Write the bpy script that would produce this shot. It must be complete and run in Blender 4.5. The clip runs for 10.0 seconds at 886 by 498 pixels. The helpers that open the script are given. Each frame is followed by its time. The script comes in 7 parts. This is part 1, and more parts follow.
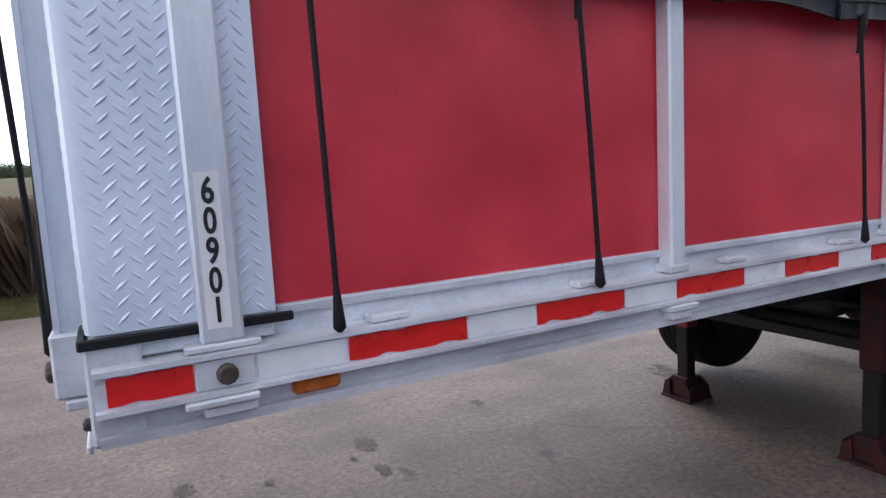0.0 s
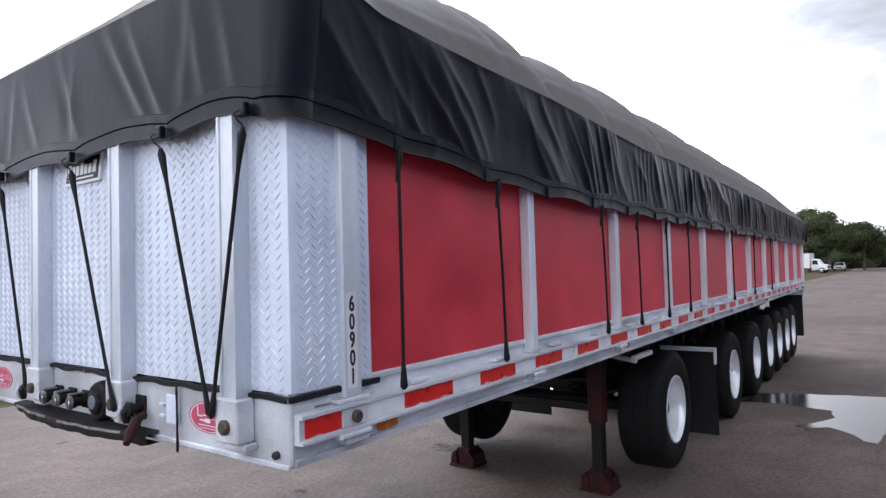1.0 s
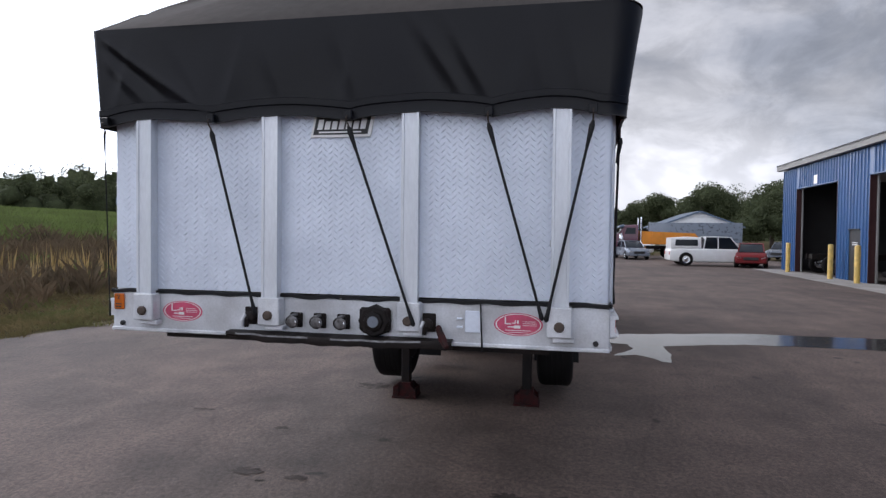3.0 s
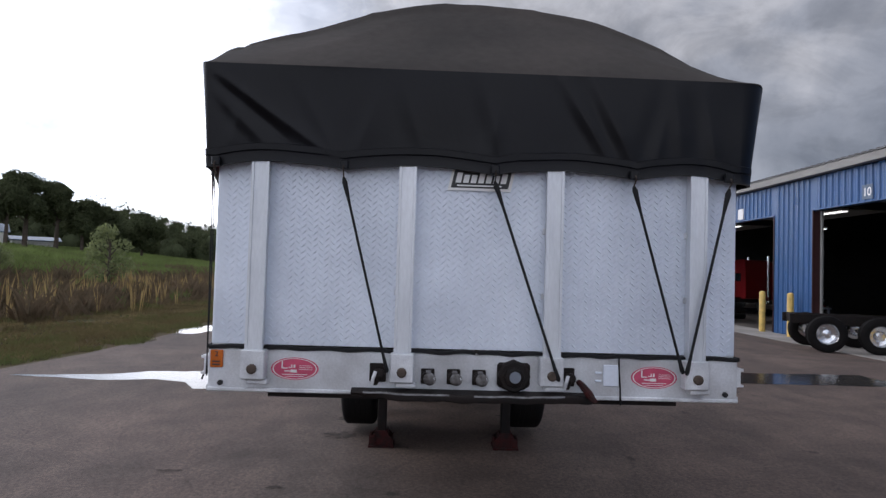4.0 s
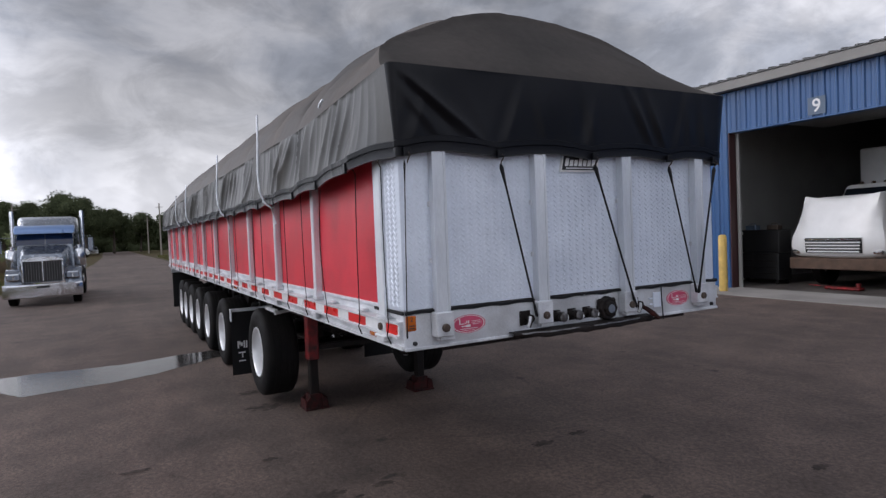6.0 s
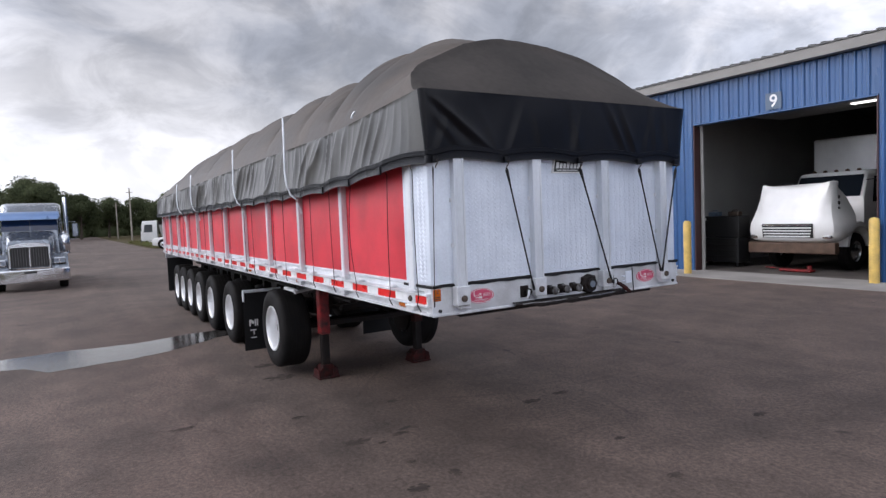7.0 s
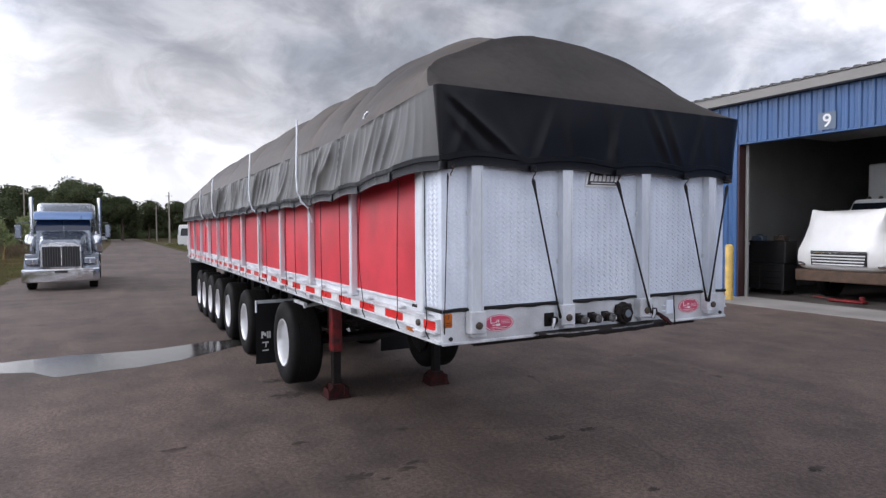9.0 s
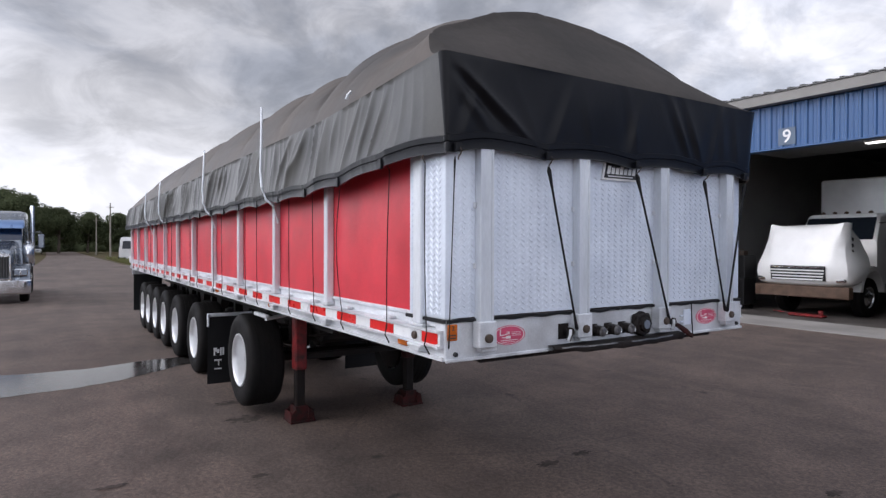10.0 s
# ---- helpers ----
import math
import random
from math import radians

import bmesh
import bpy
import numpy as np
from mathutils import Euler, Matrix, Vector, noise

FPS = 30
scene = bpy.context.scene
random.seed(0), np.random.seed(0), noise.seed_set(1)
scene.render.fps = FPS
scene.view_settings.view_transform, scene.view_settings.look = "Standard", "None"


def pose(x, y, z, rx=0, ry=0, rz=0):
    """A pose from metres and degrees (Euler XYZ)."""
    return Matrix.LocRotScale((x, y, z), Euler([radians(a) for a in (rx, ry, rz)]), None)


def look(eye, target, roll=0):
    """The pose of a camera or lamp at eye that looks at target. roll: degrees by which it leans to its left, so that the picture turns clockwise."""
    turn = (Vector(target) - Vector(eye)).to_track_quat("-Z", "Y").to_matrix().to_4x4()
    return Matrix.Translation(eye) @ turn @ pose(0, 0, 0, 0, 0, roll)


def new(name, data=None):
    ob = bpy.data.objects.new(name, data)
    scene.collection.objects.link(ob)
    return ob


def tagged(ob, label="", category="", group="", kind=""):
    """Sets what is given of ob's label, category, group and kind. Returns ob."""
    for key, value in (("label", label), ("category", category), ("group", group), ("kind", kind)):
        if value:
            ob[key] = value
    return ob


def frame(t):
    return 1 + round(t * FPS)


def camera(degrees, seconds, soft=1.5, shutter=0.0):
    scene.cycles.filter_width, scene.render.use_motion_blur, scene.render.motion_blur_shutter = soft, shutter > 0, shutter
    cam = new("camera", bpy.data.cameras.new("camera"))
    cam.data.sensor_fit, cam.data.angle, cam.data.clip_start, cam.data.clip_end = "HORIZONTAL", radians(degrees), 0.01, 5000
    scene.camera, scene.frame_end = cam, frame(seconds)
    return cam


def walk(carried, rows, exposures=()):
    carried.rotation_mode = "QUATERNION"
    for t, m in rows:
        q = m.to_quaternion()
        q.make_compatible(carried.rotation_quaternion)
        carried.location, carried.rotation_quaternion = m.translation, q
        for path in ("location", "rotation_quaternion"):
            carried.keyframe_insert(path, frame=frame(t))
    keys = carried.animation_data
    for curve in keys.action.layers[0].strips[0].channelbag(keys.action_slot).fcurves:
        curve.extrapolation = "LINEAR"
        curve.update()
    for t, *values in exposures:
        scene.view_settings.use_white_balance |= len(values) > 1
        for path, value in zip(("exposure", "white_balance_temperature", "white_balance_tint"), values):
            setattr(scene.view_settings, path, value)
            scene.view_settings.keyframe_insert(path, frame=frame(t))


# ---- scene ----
cam = camera(71.0, 10.0, soft=1.4)
ROWS = [
    (0, (0.081, -2.623, 1.811), (1.0019, -0.8624, 1.5784), -3.09),
    (0.5, (-0.561, -2.807, 1.935), (0.7785, -1.3221, 1.9000), -0.77),
    (1, (-1.259, -2.781, 1.909), (0.3648, -1.6154, 1.9792), -1.60),
    (1.5, (-1.850, -2.712, 1.889), (-0.1417, -1.6739, 1.9499), -1.57),
    (2, (-2.418, -2.344, 1.896), (-0.6225, -1.4677, 1.9784), -0.76),
    (2.2, (-2.551, -2.127, 1.889), (-0.7349, -1.2912, 1.8398), -0.89),
    (3.3, (-3.011, -0.694, 1.855), (-1.0247, -0.4599, 1.8805), 1.26),
    (3.5, (-3.045, -0.422, 1.898), (-1.0514, -0.2755, 1.9599), 1.40),
    (4, (-3.045, 0.267, 1.921), (-1.0472, 0.2090, 1.9948), 1.72),
    (4.5, (-3.054, 0.963, 1.907), (-1.0759, 0.6708, 1.9221), 2.70),
    (5, (-2.949, 1.575, 1.913), (-0.9910, 1.1664, 1.8934), 0.23),
    (5.5, (-2.950, 2.193, 1.963), (-1.1240, 1.3794, 2.0182), -1.79),
    (6.8, (-3.634, 3.340, 2.014), (-1.9188, 2.3220, 1.8685), -2.85),
    (7, (-3.736, 3.443, 2.039), (-2.0266, 2.4103, 1.9272), -2.31),
    (7.5, (-4.013, 3.567, 2.046), (-2.2949, 2.5508, 1.9303), -0.32),
    (8, (-4.108, 3.656, 2.064), (-2.3768, 2.6551, 2.0168), -1.36),
    (8.5, (-3.548, 3.212, 2.036), (-1.8025, 2.2365, 1.9956), -0.70),
    (9, (-3.332, 3.064, 2.040), (-1.5693, 2.1203, 1.9736), -0.30),
    (9.5, (-3.272, 3.032, 2.028), (-1.5188, 2.0708, 1.9771), 0.29),
    (10, (-2.668, 3.013, 1.929), (-0.9831, 1.9357, 1.9133), 0.14),
]
STOPS = [(t, e, 6130 if t < 5 else 6220, 15) for t, e in ((0.0, 0.52), (0.5, 0.55), (1.0, 0.38), (1.5, 0.0), (2.0, -0.2), (3.5, -0.47), (5.0, -0.9), (5.5, -0.92), (7.0, -0.25), (8.0, -0.1), (8.5, -0.3), (9.0, -0.27), (10.0, -0.33))]
walk(cam, [(t, look(eye, aim, roll)) for t, eye, aim, roll in ROWS], STOPS)

# ---- world and light ----
SUN_ELEV, SUN_TURN = 36.0, 14.0      # the sun stands over the field, veiled by cloud
CLOUD_AT = (0.3, 1.7, 0.0)
world = bpy.data.worlds.new("sky")
scene.world = world
world.use_nodes = True
wn, wl = world.node_tree.nodes, world.node_tree.links
wn.clear()


def wnode(kind, **kw):
    n = wn.new(kind)
    for k, v in kw.items():
        setattr(n, k, v)
    return n


def lobe(co, towards, lo, hi, gain):
    """A soft brighter part of the cloud cover round a direction."""
    dot = wnode("ShaderNodeVectorMath", operation="DOT_PRODUCT")
    dot.inputs[1].default_value = Vector(towards).normalized()
    wl.new(co.outputs["Generated"], dot.inputs[0])
    r = wnode("ShaderNodeMapRange", interpolation_type="SMOOTHSTEP")
    r.inputs["From Min"].default_value, r.inputs["From Max"].default_value = lo, hi
    r.inputs["To Min"].default_value, r.inputs["To Max"].default_value = 0.0, gain
    wl.new(dot.outputs["Value"], r.inputs["Value"])
    return r.outputs["Result"]


def wmath(op, a, b):
    n = wnode("ShaderNodeMath", operation=op)
    for k, v in enumerate((a, b)):
        if isinstance(v, (int, float)):
            n.inputs[k].default_value = v
        else:
            wl.new(v, n.inputs[k])
    return n.outputs["Value"]


def build_sky():
    L = wl.new
    out = wnode("ShaderNodeOutputWorld")
    bg = wnode("ShaderNodeBackground")
    sky = wnode("ShaderNodeTexSky", sky_type="NISHITA", sun_disc=False)
    sky.sun_elevation, sky.sun_rotation = radians(SUN_ELEV), radians(SUN_TURN)
    co = wnode("ShaderNodeTexCoord")
    sep = wnode("ShaderNodeSeparateXYZ")
    L(co.outputs["Generated"], sep.inputs["Vector"])
    # a flat cloud deck overhead: directions thrown on to a plane
    up = wmath("ADD", wmath("MAXIMUM", sep.outputs["Z"], 0.0), 0.36)
    flat = wnode("ShaderNodeCombineXYZ")
    L(wmath("DIVIDE", sep.outputs["X"], up), flat.inputs["X"])
    L(wmath("DIVIDE", sep.outputs["Y"], up), flat.inputs["Y"])
    mp = wnode("ShaderNodeMapping")
    mp.inputs["Location"].default_value = CLOUD_AT
    blend = wnode("ShaderNodeMix", data_type="VECTOR")
    blend.inputs["Factor"].default_value = 0.8
    puff = wnode("ShaderNodeVectorMath", operation="MULTIPLY")
    puff.inputs[1].default_value = (2.6, 2.6, 5.0)
    L(co.outputs["Generated"], puff.inputs[0])
    L(flat.outputs["Vector"], blend.inputs["A"])
    L(puff.outputs["Vector"], blend.inputs["B"])
    L(blend.outputs["Result"], mp.inputs["Vector"])
    big = wnode("ShaderNodeTexNoise")
    big.inputs["Scale"].default_value, big.inputs["Detail"].default_value, big.inputs["Roughness"].default_value = 1.05, 8.0, 0.56
    big.inputs["Distortion"].default_value = 0.35
    L(mp.outputs["Vector"], big.inputs["Vector"])
    ramp = wnode("ShaderNodeValToRGB")
    e = ramp.color_ramp.elements
    e[0].position, e[0].color = 0.30, (1.12, 1.12, 1.12, 1)
    e[1].position, e[1].color = 0.68, (0.33, 0.365, 0.425, 1)
    m = ramp.color_ramp.elements.new(0.50)
    m.color = (0.62, 0.65, 0.70, 1)
    m = ramp.color_ramp.elements.new(0.42)
    m.color = (0.88, 0.89, 0.91, 1)
    L(big.outputs["Fac"], ramp.inputs["Fac"])
    bright = wmath("ADD", wmath("ADD", lobe(co, (0.58, 0.78, 0.22), 0.60, 0.97, 5.8), lobe(co, (-0.9, 0.1, 0.5), 0.0, 0.9, 1.9)), wmath("ADD", lobe(co, (0.42, -0.88, 0.22), 0.92, 0.995, 0.8), 1.12))
    low = wnode("ShaderNodeMapRange", interpolation_type="SMOOTHSTEP")
    low.inputs["From Min"].default_value, low.inputs["From Max"].default_value = 0.05, 0.19
    low.inputs["To Min"].default_value, low.inputs["To Max"].default_value = 1.85, 1.0
    L(sep.outputs["Z"], low.inputs["Value"])
    # smaller billows within the deck
    tuft = wnode("ShaderNodeTexNoise")
    tuft.inputs["Scale"].default_value, tuft.inputs["Detail"].default_value, tuft.inputs["Roughness"].default_value = 3.4, 7.0, 0.6
    tuft.inputs["Distortion"].default_value = 0.6
    L(mp.outputs["Vector"], tuft.inputs["Vector"])
    billow = wnode("ShaderNodeMapRange", interpolation_type="SMOOTHSTEP")
    billow.inputs["From Min"].default_value, billow.inputs["From Max"].default_value = 0.36, 0.64
    billow.inputs["To Min"].default_value, billow.inputs["To Max"].default_value = 1.14, 0.84
    L(tuft.outputs["Fac"], billow.inputs["Value"])
    rough = wnode("ShaderNodeMix", data_type="RGBA", blend_type="MULTIPLY")
    rough.inputs["Factor"].default_value = 1.0
    L(ramp.outputs["Color"], rough.inputs["A"])
    L(billow.outputs["Result"], rough.inputs["B"])
    cl = wnode("ShaderNodeMix", data_type="RGBA", blend_type="MULTIPLY")
    cl.inputs["Factor"].default_value = 1.0
    L(rough.outputs["Result"], cl.inputs["A"])
    L(wmath("MULTIPLY", bright, low.outputs["Result"]), cl.inputs["B"])
    skm = wnode("ShaderNodeMix", data_type="RGBA", blend_type="MULTIPLY")
    skm.inputs["Factor"].default_value = 1.0
    skm.inputs["B"].default_value = (0.11, 0.11, 0.11, 1)
    mix = wnode("ShaderNodeMix", data_type="RGBA")
    mix.inputs["Factor"].default_value = 0.9
    L(sky.outputs["Color"], skm.inputs["A"])
    L(skm.outputs["Result"], mix.inputs["A"])
    L(cl.outputs["Result"], mix.inputs["B"])
    L(mix.outputs["Result"], bg.inputs["Color"])
    bg.inputs["Strength"].default_value = 0.74
    L(bg.outputs["Background"], out.inputs["Surface"])
    return Vector((math.sin(radians(SUN_TURN)) * math.cos(radians(SUN_ELEV)), math.cos(radians(SUN_TURN)) * math.cos(radians(SUN_ELEV)), math.sin(radians(SUN_ELEV))))


SUN_DIR = build_sky()
sun_data = bpy.data.lights.new("sun", "SUN")
sun_data.energy, sun_data.angle, sun_data.color = 1.35, radians(30), (1.0, 0.94, 0.86)
sun = new("sun", sun_data)
sun.matrix_world = look(Vector((0, 0, 30)), Vector((0, 0, 30)) - SUN_DIR)


# ---- materials ----
def material(name, color, rough=0.6, metal=0.0, vary=0.15, scale=6.0, fine=60.0, bump=0.1, bump_scale=None, tint=None, stretch=(1, 1, 1), spread=0.0, coat=0.0, spec=0.5):
    """A surface with variation at two scales and a fine relief. tint: the colour of its stains."""
    m = bpy.data.materials.new(name)
    m.use_nodes = True
    n, l = m.node_tree.nodes, m.node_tree.links
    b = n["Principled BSDF"]
    b.inputs["Metallic"].default_value = metal
    b.inputs["Coat Weight"].default_value = coat
    b.inputs["Specular IOR Level"].default_value = spec
    co = n.new("ShaderNodeTexCoord")
    mp = n.new("ShaderNodeMapping")
    mp.inputs["Scale"].default_value = stretch
    l.new(co.outputs["Object"], mp.inputs["Vector"])
    n1, n2 = n.new("ShaderNodeTexNoise"), n.new("ShaderNodeTexNoise")
    n1.inputs["Scale"].default_value, n1.inputs["Detail"].default_value = scale, 5.0
    n2.inputs["Scale"].default_value, n2.inputs["Detail"].default_value = fine, 3.0
    l.new(mp.outputs["Vector"], n1.inputs["Vector"])
    l.new(mp.outputs["Vector"], n2.inputs["Vector"])
    r = n.new("ShaderNodeValToRGB")
    dark = tint or tuple(c * (1 - vary) for c in color)
    light = tuple(min(1.0, c * (1 + vary * 0.6)) for c in color)
    r.color_ramp.elements[0].position, r.color_ramp.elements[0].color = 0.3, (*dark, 1)
    r.color_ramp.elements[1].position, r.color_ramp.elements[1].color = 0.7, (*light, 1)
    l.new(n1.outputs["Fac"], r.inputs["Fac"])
    mix = n.new("ShaderNodeMix")
    mix.data_type, mix.blend_type = "RGBA", "MULTIPLY"
    mix.inputs["Factor"].default_value = min(1.0, vary * 2)
    r2 = n.new("ShaderNodeValToRGB")
    r2.color_ramp.elements[0].position, r2.color_ramp.elements[0].color = 0.3, (0.75, 0.75, 0.75, 1)
    r2.color_ramp.elements[1].position, r2.color_ramp.elements[1].color = 0.7, (1, 1, 1, 1)
    l.new(n2.outputs["Fac"], r2.inputs["Fac"])
    l.new(r.outputs["Color"], mix.inputs["A"])
    l.new(r2.outputs["Color"], mix.inputs["B"])
    last = mix.outputs["Result"]
    if spread:
        oi = n.new("ShaderNodeObjectInfo")
        hs = n.new("ShaderNodeHueSaturation")
        mr = n.new("ShaderNodeMapRange")
        mr.inputs["To Min"].default_value, mr.inputs["To Max"].default_value = 1 - spread, 1 + spread
        l.new(oi.outputs["Random"], mr.inputs["Value"])
        l.new(mr.outputs["Result"], hs.inputs["Value"])
        l.new(last, hs.inputs["Color"])
        last = hs.outputs["Color"]
    l.new(last, b.inputs["Base Color"])
    rr = n.new("ShaderNodeMapRange")
    rr.inputs["To Min"].default_value, rr.inputs["To Max"].default_value = max(0.02, rough - 0.12), min(1.0, rough + 0.12)
    l.new(n1.outputs["Fac"], rr.inputs["Value"])
    l.new(rr.outputs["Result"], b.inputs["Roughness"])
    if bump:
        bp = n.new("ShaderNodeBump")
        bp.inputs["Strength"].default_value, bp.inputs["Distance"].default_value = bump, 0.01
        src = n2
        if bump_scale:
            src = n.new("ShaderNodeTexNoise")
            src.inputs["Scale"].default_value, src.inputs["Detail"].default_value = bump_scale, 4.0
            l.new(mp.outputs["Vector"], src.inputs["Vector"])
        l.new(src.outputs["Fac"], bp.inputs["Height"])
        l.new(bp.outputs["Normal"], b.inputs["Normal"])
    return m


def glow(name, color, strength):
    m = bpy.data.materials.new(name)
    m.use_nodes = True
    b = m.node_tree.nodes["Principled BSDF"]
    b.inputs["Base Color"].default_value = (*color, 1)
    b.inputs["Emission Color"].default_value = (*color, 1)
    b.inputs["Emission Strength"].default_value = strength
    return m


def glass(name, color, rough=0.05, alpha=None):
    m = bpy.data.materials.new(name)
    m.use_nodes = True
    b = m.node_tree.nodes["Principled BSDF"]
    b.inputs["Base Color"].default_value = (*color, 1)
    b.inputs["Roughness"].default_value = rough
    b.inputs["IOR"].default_value = 1.3
    return m


ALU = material("aluminium", (0.74, 0.765, 0.80), 0.42, 0.28, 0.18, 5, 90, 0.08, stretch=(1, 1, 0.25), tint=(0.60, 0.63, 0.67))
ALU_PLATE = material("diamond plate", (0.70, 0.75, 0.83), 0.48, 0.22, 0.14, 3, 60, 0.06, tint=(0.62, 0.67, 0.755))
ALU_RAIL = material("weathered rail aluminium", (0.76, 0.775, 0.80), 0.46, 0.28, 0.25, 7, 120, 0.12, tint=(0.50, 0.515, 0.54), stretch=(0.5, 1, 1))
RED_PANEL = material("red panel", (0.70, 0.050, 0.072), 0.40, 0.0, 0.16, 3.0, 120, 0.10, bump_scale=160, tint=(0.52, 0.027, 0.043), spread=0.06, spec=0.38)
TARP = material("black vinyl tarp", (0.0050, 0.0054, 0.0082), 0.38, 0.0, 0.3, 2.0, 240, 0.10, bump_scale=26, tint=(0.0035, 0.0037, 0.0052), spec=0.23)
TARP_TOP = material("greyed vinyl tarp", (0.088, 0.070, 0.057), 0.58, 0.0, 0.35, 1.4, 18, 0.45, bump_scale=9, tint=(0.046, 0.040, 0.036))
# lighter copy of the black vinyl: bright sky sheen put into the colour
TARP_SIDE_LIT = material("dusty vinyl tarp", (0.078, 0.076, 0.070), 0.45, 0.0, 0.4, 2.4, 200, 0.10, bump_scale=30, tint=(0.045, 0.044, 0.042), spec=0.5)
# the top sheet's vinyl darkened, as the front slope faces away from light
TARP_FRONT_SHADED = material("dark vinyl tarp", (0.058, 0.051, 0.047), 0.75, 0.0, 0.3, 1.6, 20, 0.3, bump_scale=11, tint=(0.038, 0.035, 0.033), spec=0.14)
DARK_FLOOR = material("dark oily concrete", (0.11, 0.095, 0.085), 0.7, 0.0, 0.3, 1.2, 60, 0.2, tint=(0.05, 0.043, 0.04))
RUBBER = material("black rubber", (0.011, 0.011, 0.012), 0.6, 0.0, 0.2, 8, 80, 0.1, spec=0.25)
TYRE = material("tyre rubber", (0.0085, 0.0082, 0.0084), 0.7, 0.0, 0.3, 5, 60, 0.12, tint=(0.014, 0.0125, 0.012), spec=0.12)
WHEEL = material("polished wheel", (0.8, 0.81, 0.82), 0.36, 0.45, 0.08, 6, 80, 0.04)
FRAME_DARK = material("dark greasy steel", (0.011, 0.010, 0.010), 0.62, 0.1, 0.3, 7, 60, 0.2, tint=(0.02, 0.014, 0.012), spec=0.2)
# deck darkened for dirt and for shade, to cut bounced light underneath
DECK = material("dark deck boards", (0.05, 0.038, 0.03), 0.8, 0.0, 0.3, 3, 60, 0.2, stretch=(0.2, 1, 1))
LEG_RED = material("worn red paint", (0.26, 0.010, 0.012), 0.55, 0.0, 0.4, 9, 70, 0.15, tint=(0.028, 0.008, 0.008))
FOOT_RED = material("grimy red paint", (0.055, 0.008, 0.008), 0.75, 0.0, 0.5, 14, 70, 0.25, tint=(0.014, 0.010, 0.009), spec=0.25)
STRAW = material("pale straw", (0.27, 0.215, 0.11), 0.85, 0.0, 0.4, 0.6, 8, 0.0, tint=(0.16, 0.13, 0.062))
STAIN = material("oil stained asphalt", (0.028, 0.023, 0.021), 0.8, 0.0, 0.4, 9, 85, 0.3, tint=(0.085, 0.066, 0.057), spec=0.2)
BEAM = material("grimy beam aluminium", (0.66, 0.68, 0.71), 0.5, 0.3, 0.25, 3.5, 90, 0.12, tint=(0.44, 0.44, 0.45))
# the dimness deep in the bays is put into this lining colour
SHADED_LINING = material("dark roof insulation", (0.05, 0.05, 0.052), 0.8, 0.0, 0.2, 1, 30, 0.1)
NAVY = material("navy cab paint", (0.02, 0.045, 0.10), 0.35, 0.1, 0.1, 3, 60, 0.02, coat=0.3)
TAPE_RED = material("red reflective tape", (0.70, 0.012, 0.010), 0.3, 0.0, 0.12, 12, 200, 0.08)
TAPE_WHITE = material("white reflective tape", (0.78, 0.79, 0.8), 0.3, 0.0, 0.08, 12, 200, 0.08)
AMBER = material("amber lens", (0.55, 0.13, 0.01), 0.25, 0.0, 0.15, 20, 150, 0.05)
RED_LENS = material("red lens", (0.5, 0.012, 0.012), 0.22, 0.0, 0.15, 20, 150, 0.05)
PINK = material("faded red sticker", (0.58, 0.075, 0.15), 0.4, 0.0, 0.2, 16, 120, 0.05)
WHITE = material("white paint", (0.78, 0.78, 0.77), 0.35, 0.0, 0.06, 3, 60, 0.03, coat=0.3)
BLACK = material("black paint", (0.015, 0.015, 0.016), 0.45, 0.0, 0.2, 6, 60, 0.05)
CHROME = material("chrome", (0.75, 0.76, 0.78), 0.16, 0.95, 0.06, 5, 60, 0.03)
BOLT = material("rusty bolt", (0.10, 0.075, 0.06), 0.6, 0.5, 0.3, 40, 200, 0.2)
BLUE = material("blue steel cladding", (0.034, 0.105, 0.265), 0.32, 0.0, 0.14, 1.2, 30, 0.03, stretch=(1, 1, 0.3))
BEIGE = material("beige trim", (0.25, 0.238, 0.22), 0.5, 0.0, 0.12, 2, 40, 0.03)
ROOF = material("dark roof steel", (0.12, 0.12, 0.12), 0.5, 0.2, 0.15, 2, 40, 0.03)
MAROON = material("maroon trim", (0.05, 0.017, 0.018), 0.45, 0.0, 0.15, 3, 50, 0.03)
LINER = material("white liner panel", (0.30, 0.30, 0.29), 0.6, 0.0, 0.12, 1, 30, 0.03)
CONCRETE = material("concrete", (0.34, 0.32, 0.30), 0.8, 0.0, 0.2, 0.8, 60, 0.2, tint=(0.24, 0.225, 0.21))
YELLOW = material("yellow paint", (0.72, 0.50, 0.13), 0.45, 0.0, 0.2, 5, 60, 0.06, tint=(0.55, 0.37, 0.11))
BROWN_METAL = material("rusty bumper", (0.12, 0.075, 0.052), 0.6, 0.3, 0.3, 6, 50, 0.15)
GLASS_DARK = glass("dark glass", (0.012, 0.016, 0.022), 0.06)
SILVER = material("silver paint", (0.21, 0.235, 0.275), 0.25, 0.7, 0.08, 3, 80, 0.02, coat=0.5)
NAVY_GLASS = material("blue tinted windscreen", (0.008, 0.02, 0.06), 0.08, 0.0, 0.05, 2, 40, 0.0, spec=0.6)
BLUE_PAINT = material("light blue visor paint", (0.16, 0.26, 0.48), 0.3, 0.3, 0.08, 3, 80, 0.02, coat=0.5)
RED_PAINT = material("red paint", (0.17, 0.005, 0.007), 0.42, 0.0, 0.1, 3, 60, 0.02, spec=0.3)
ORANGE = material("orange paint", (0.75, 0.27, 0.02), 0.5, 0.0, 0.15, 3, 60, 0.03)
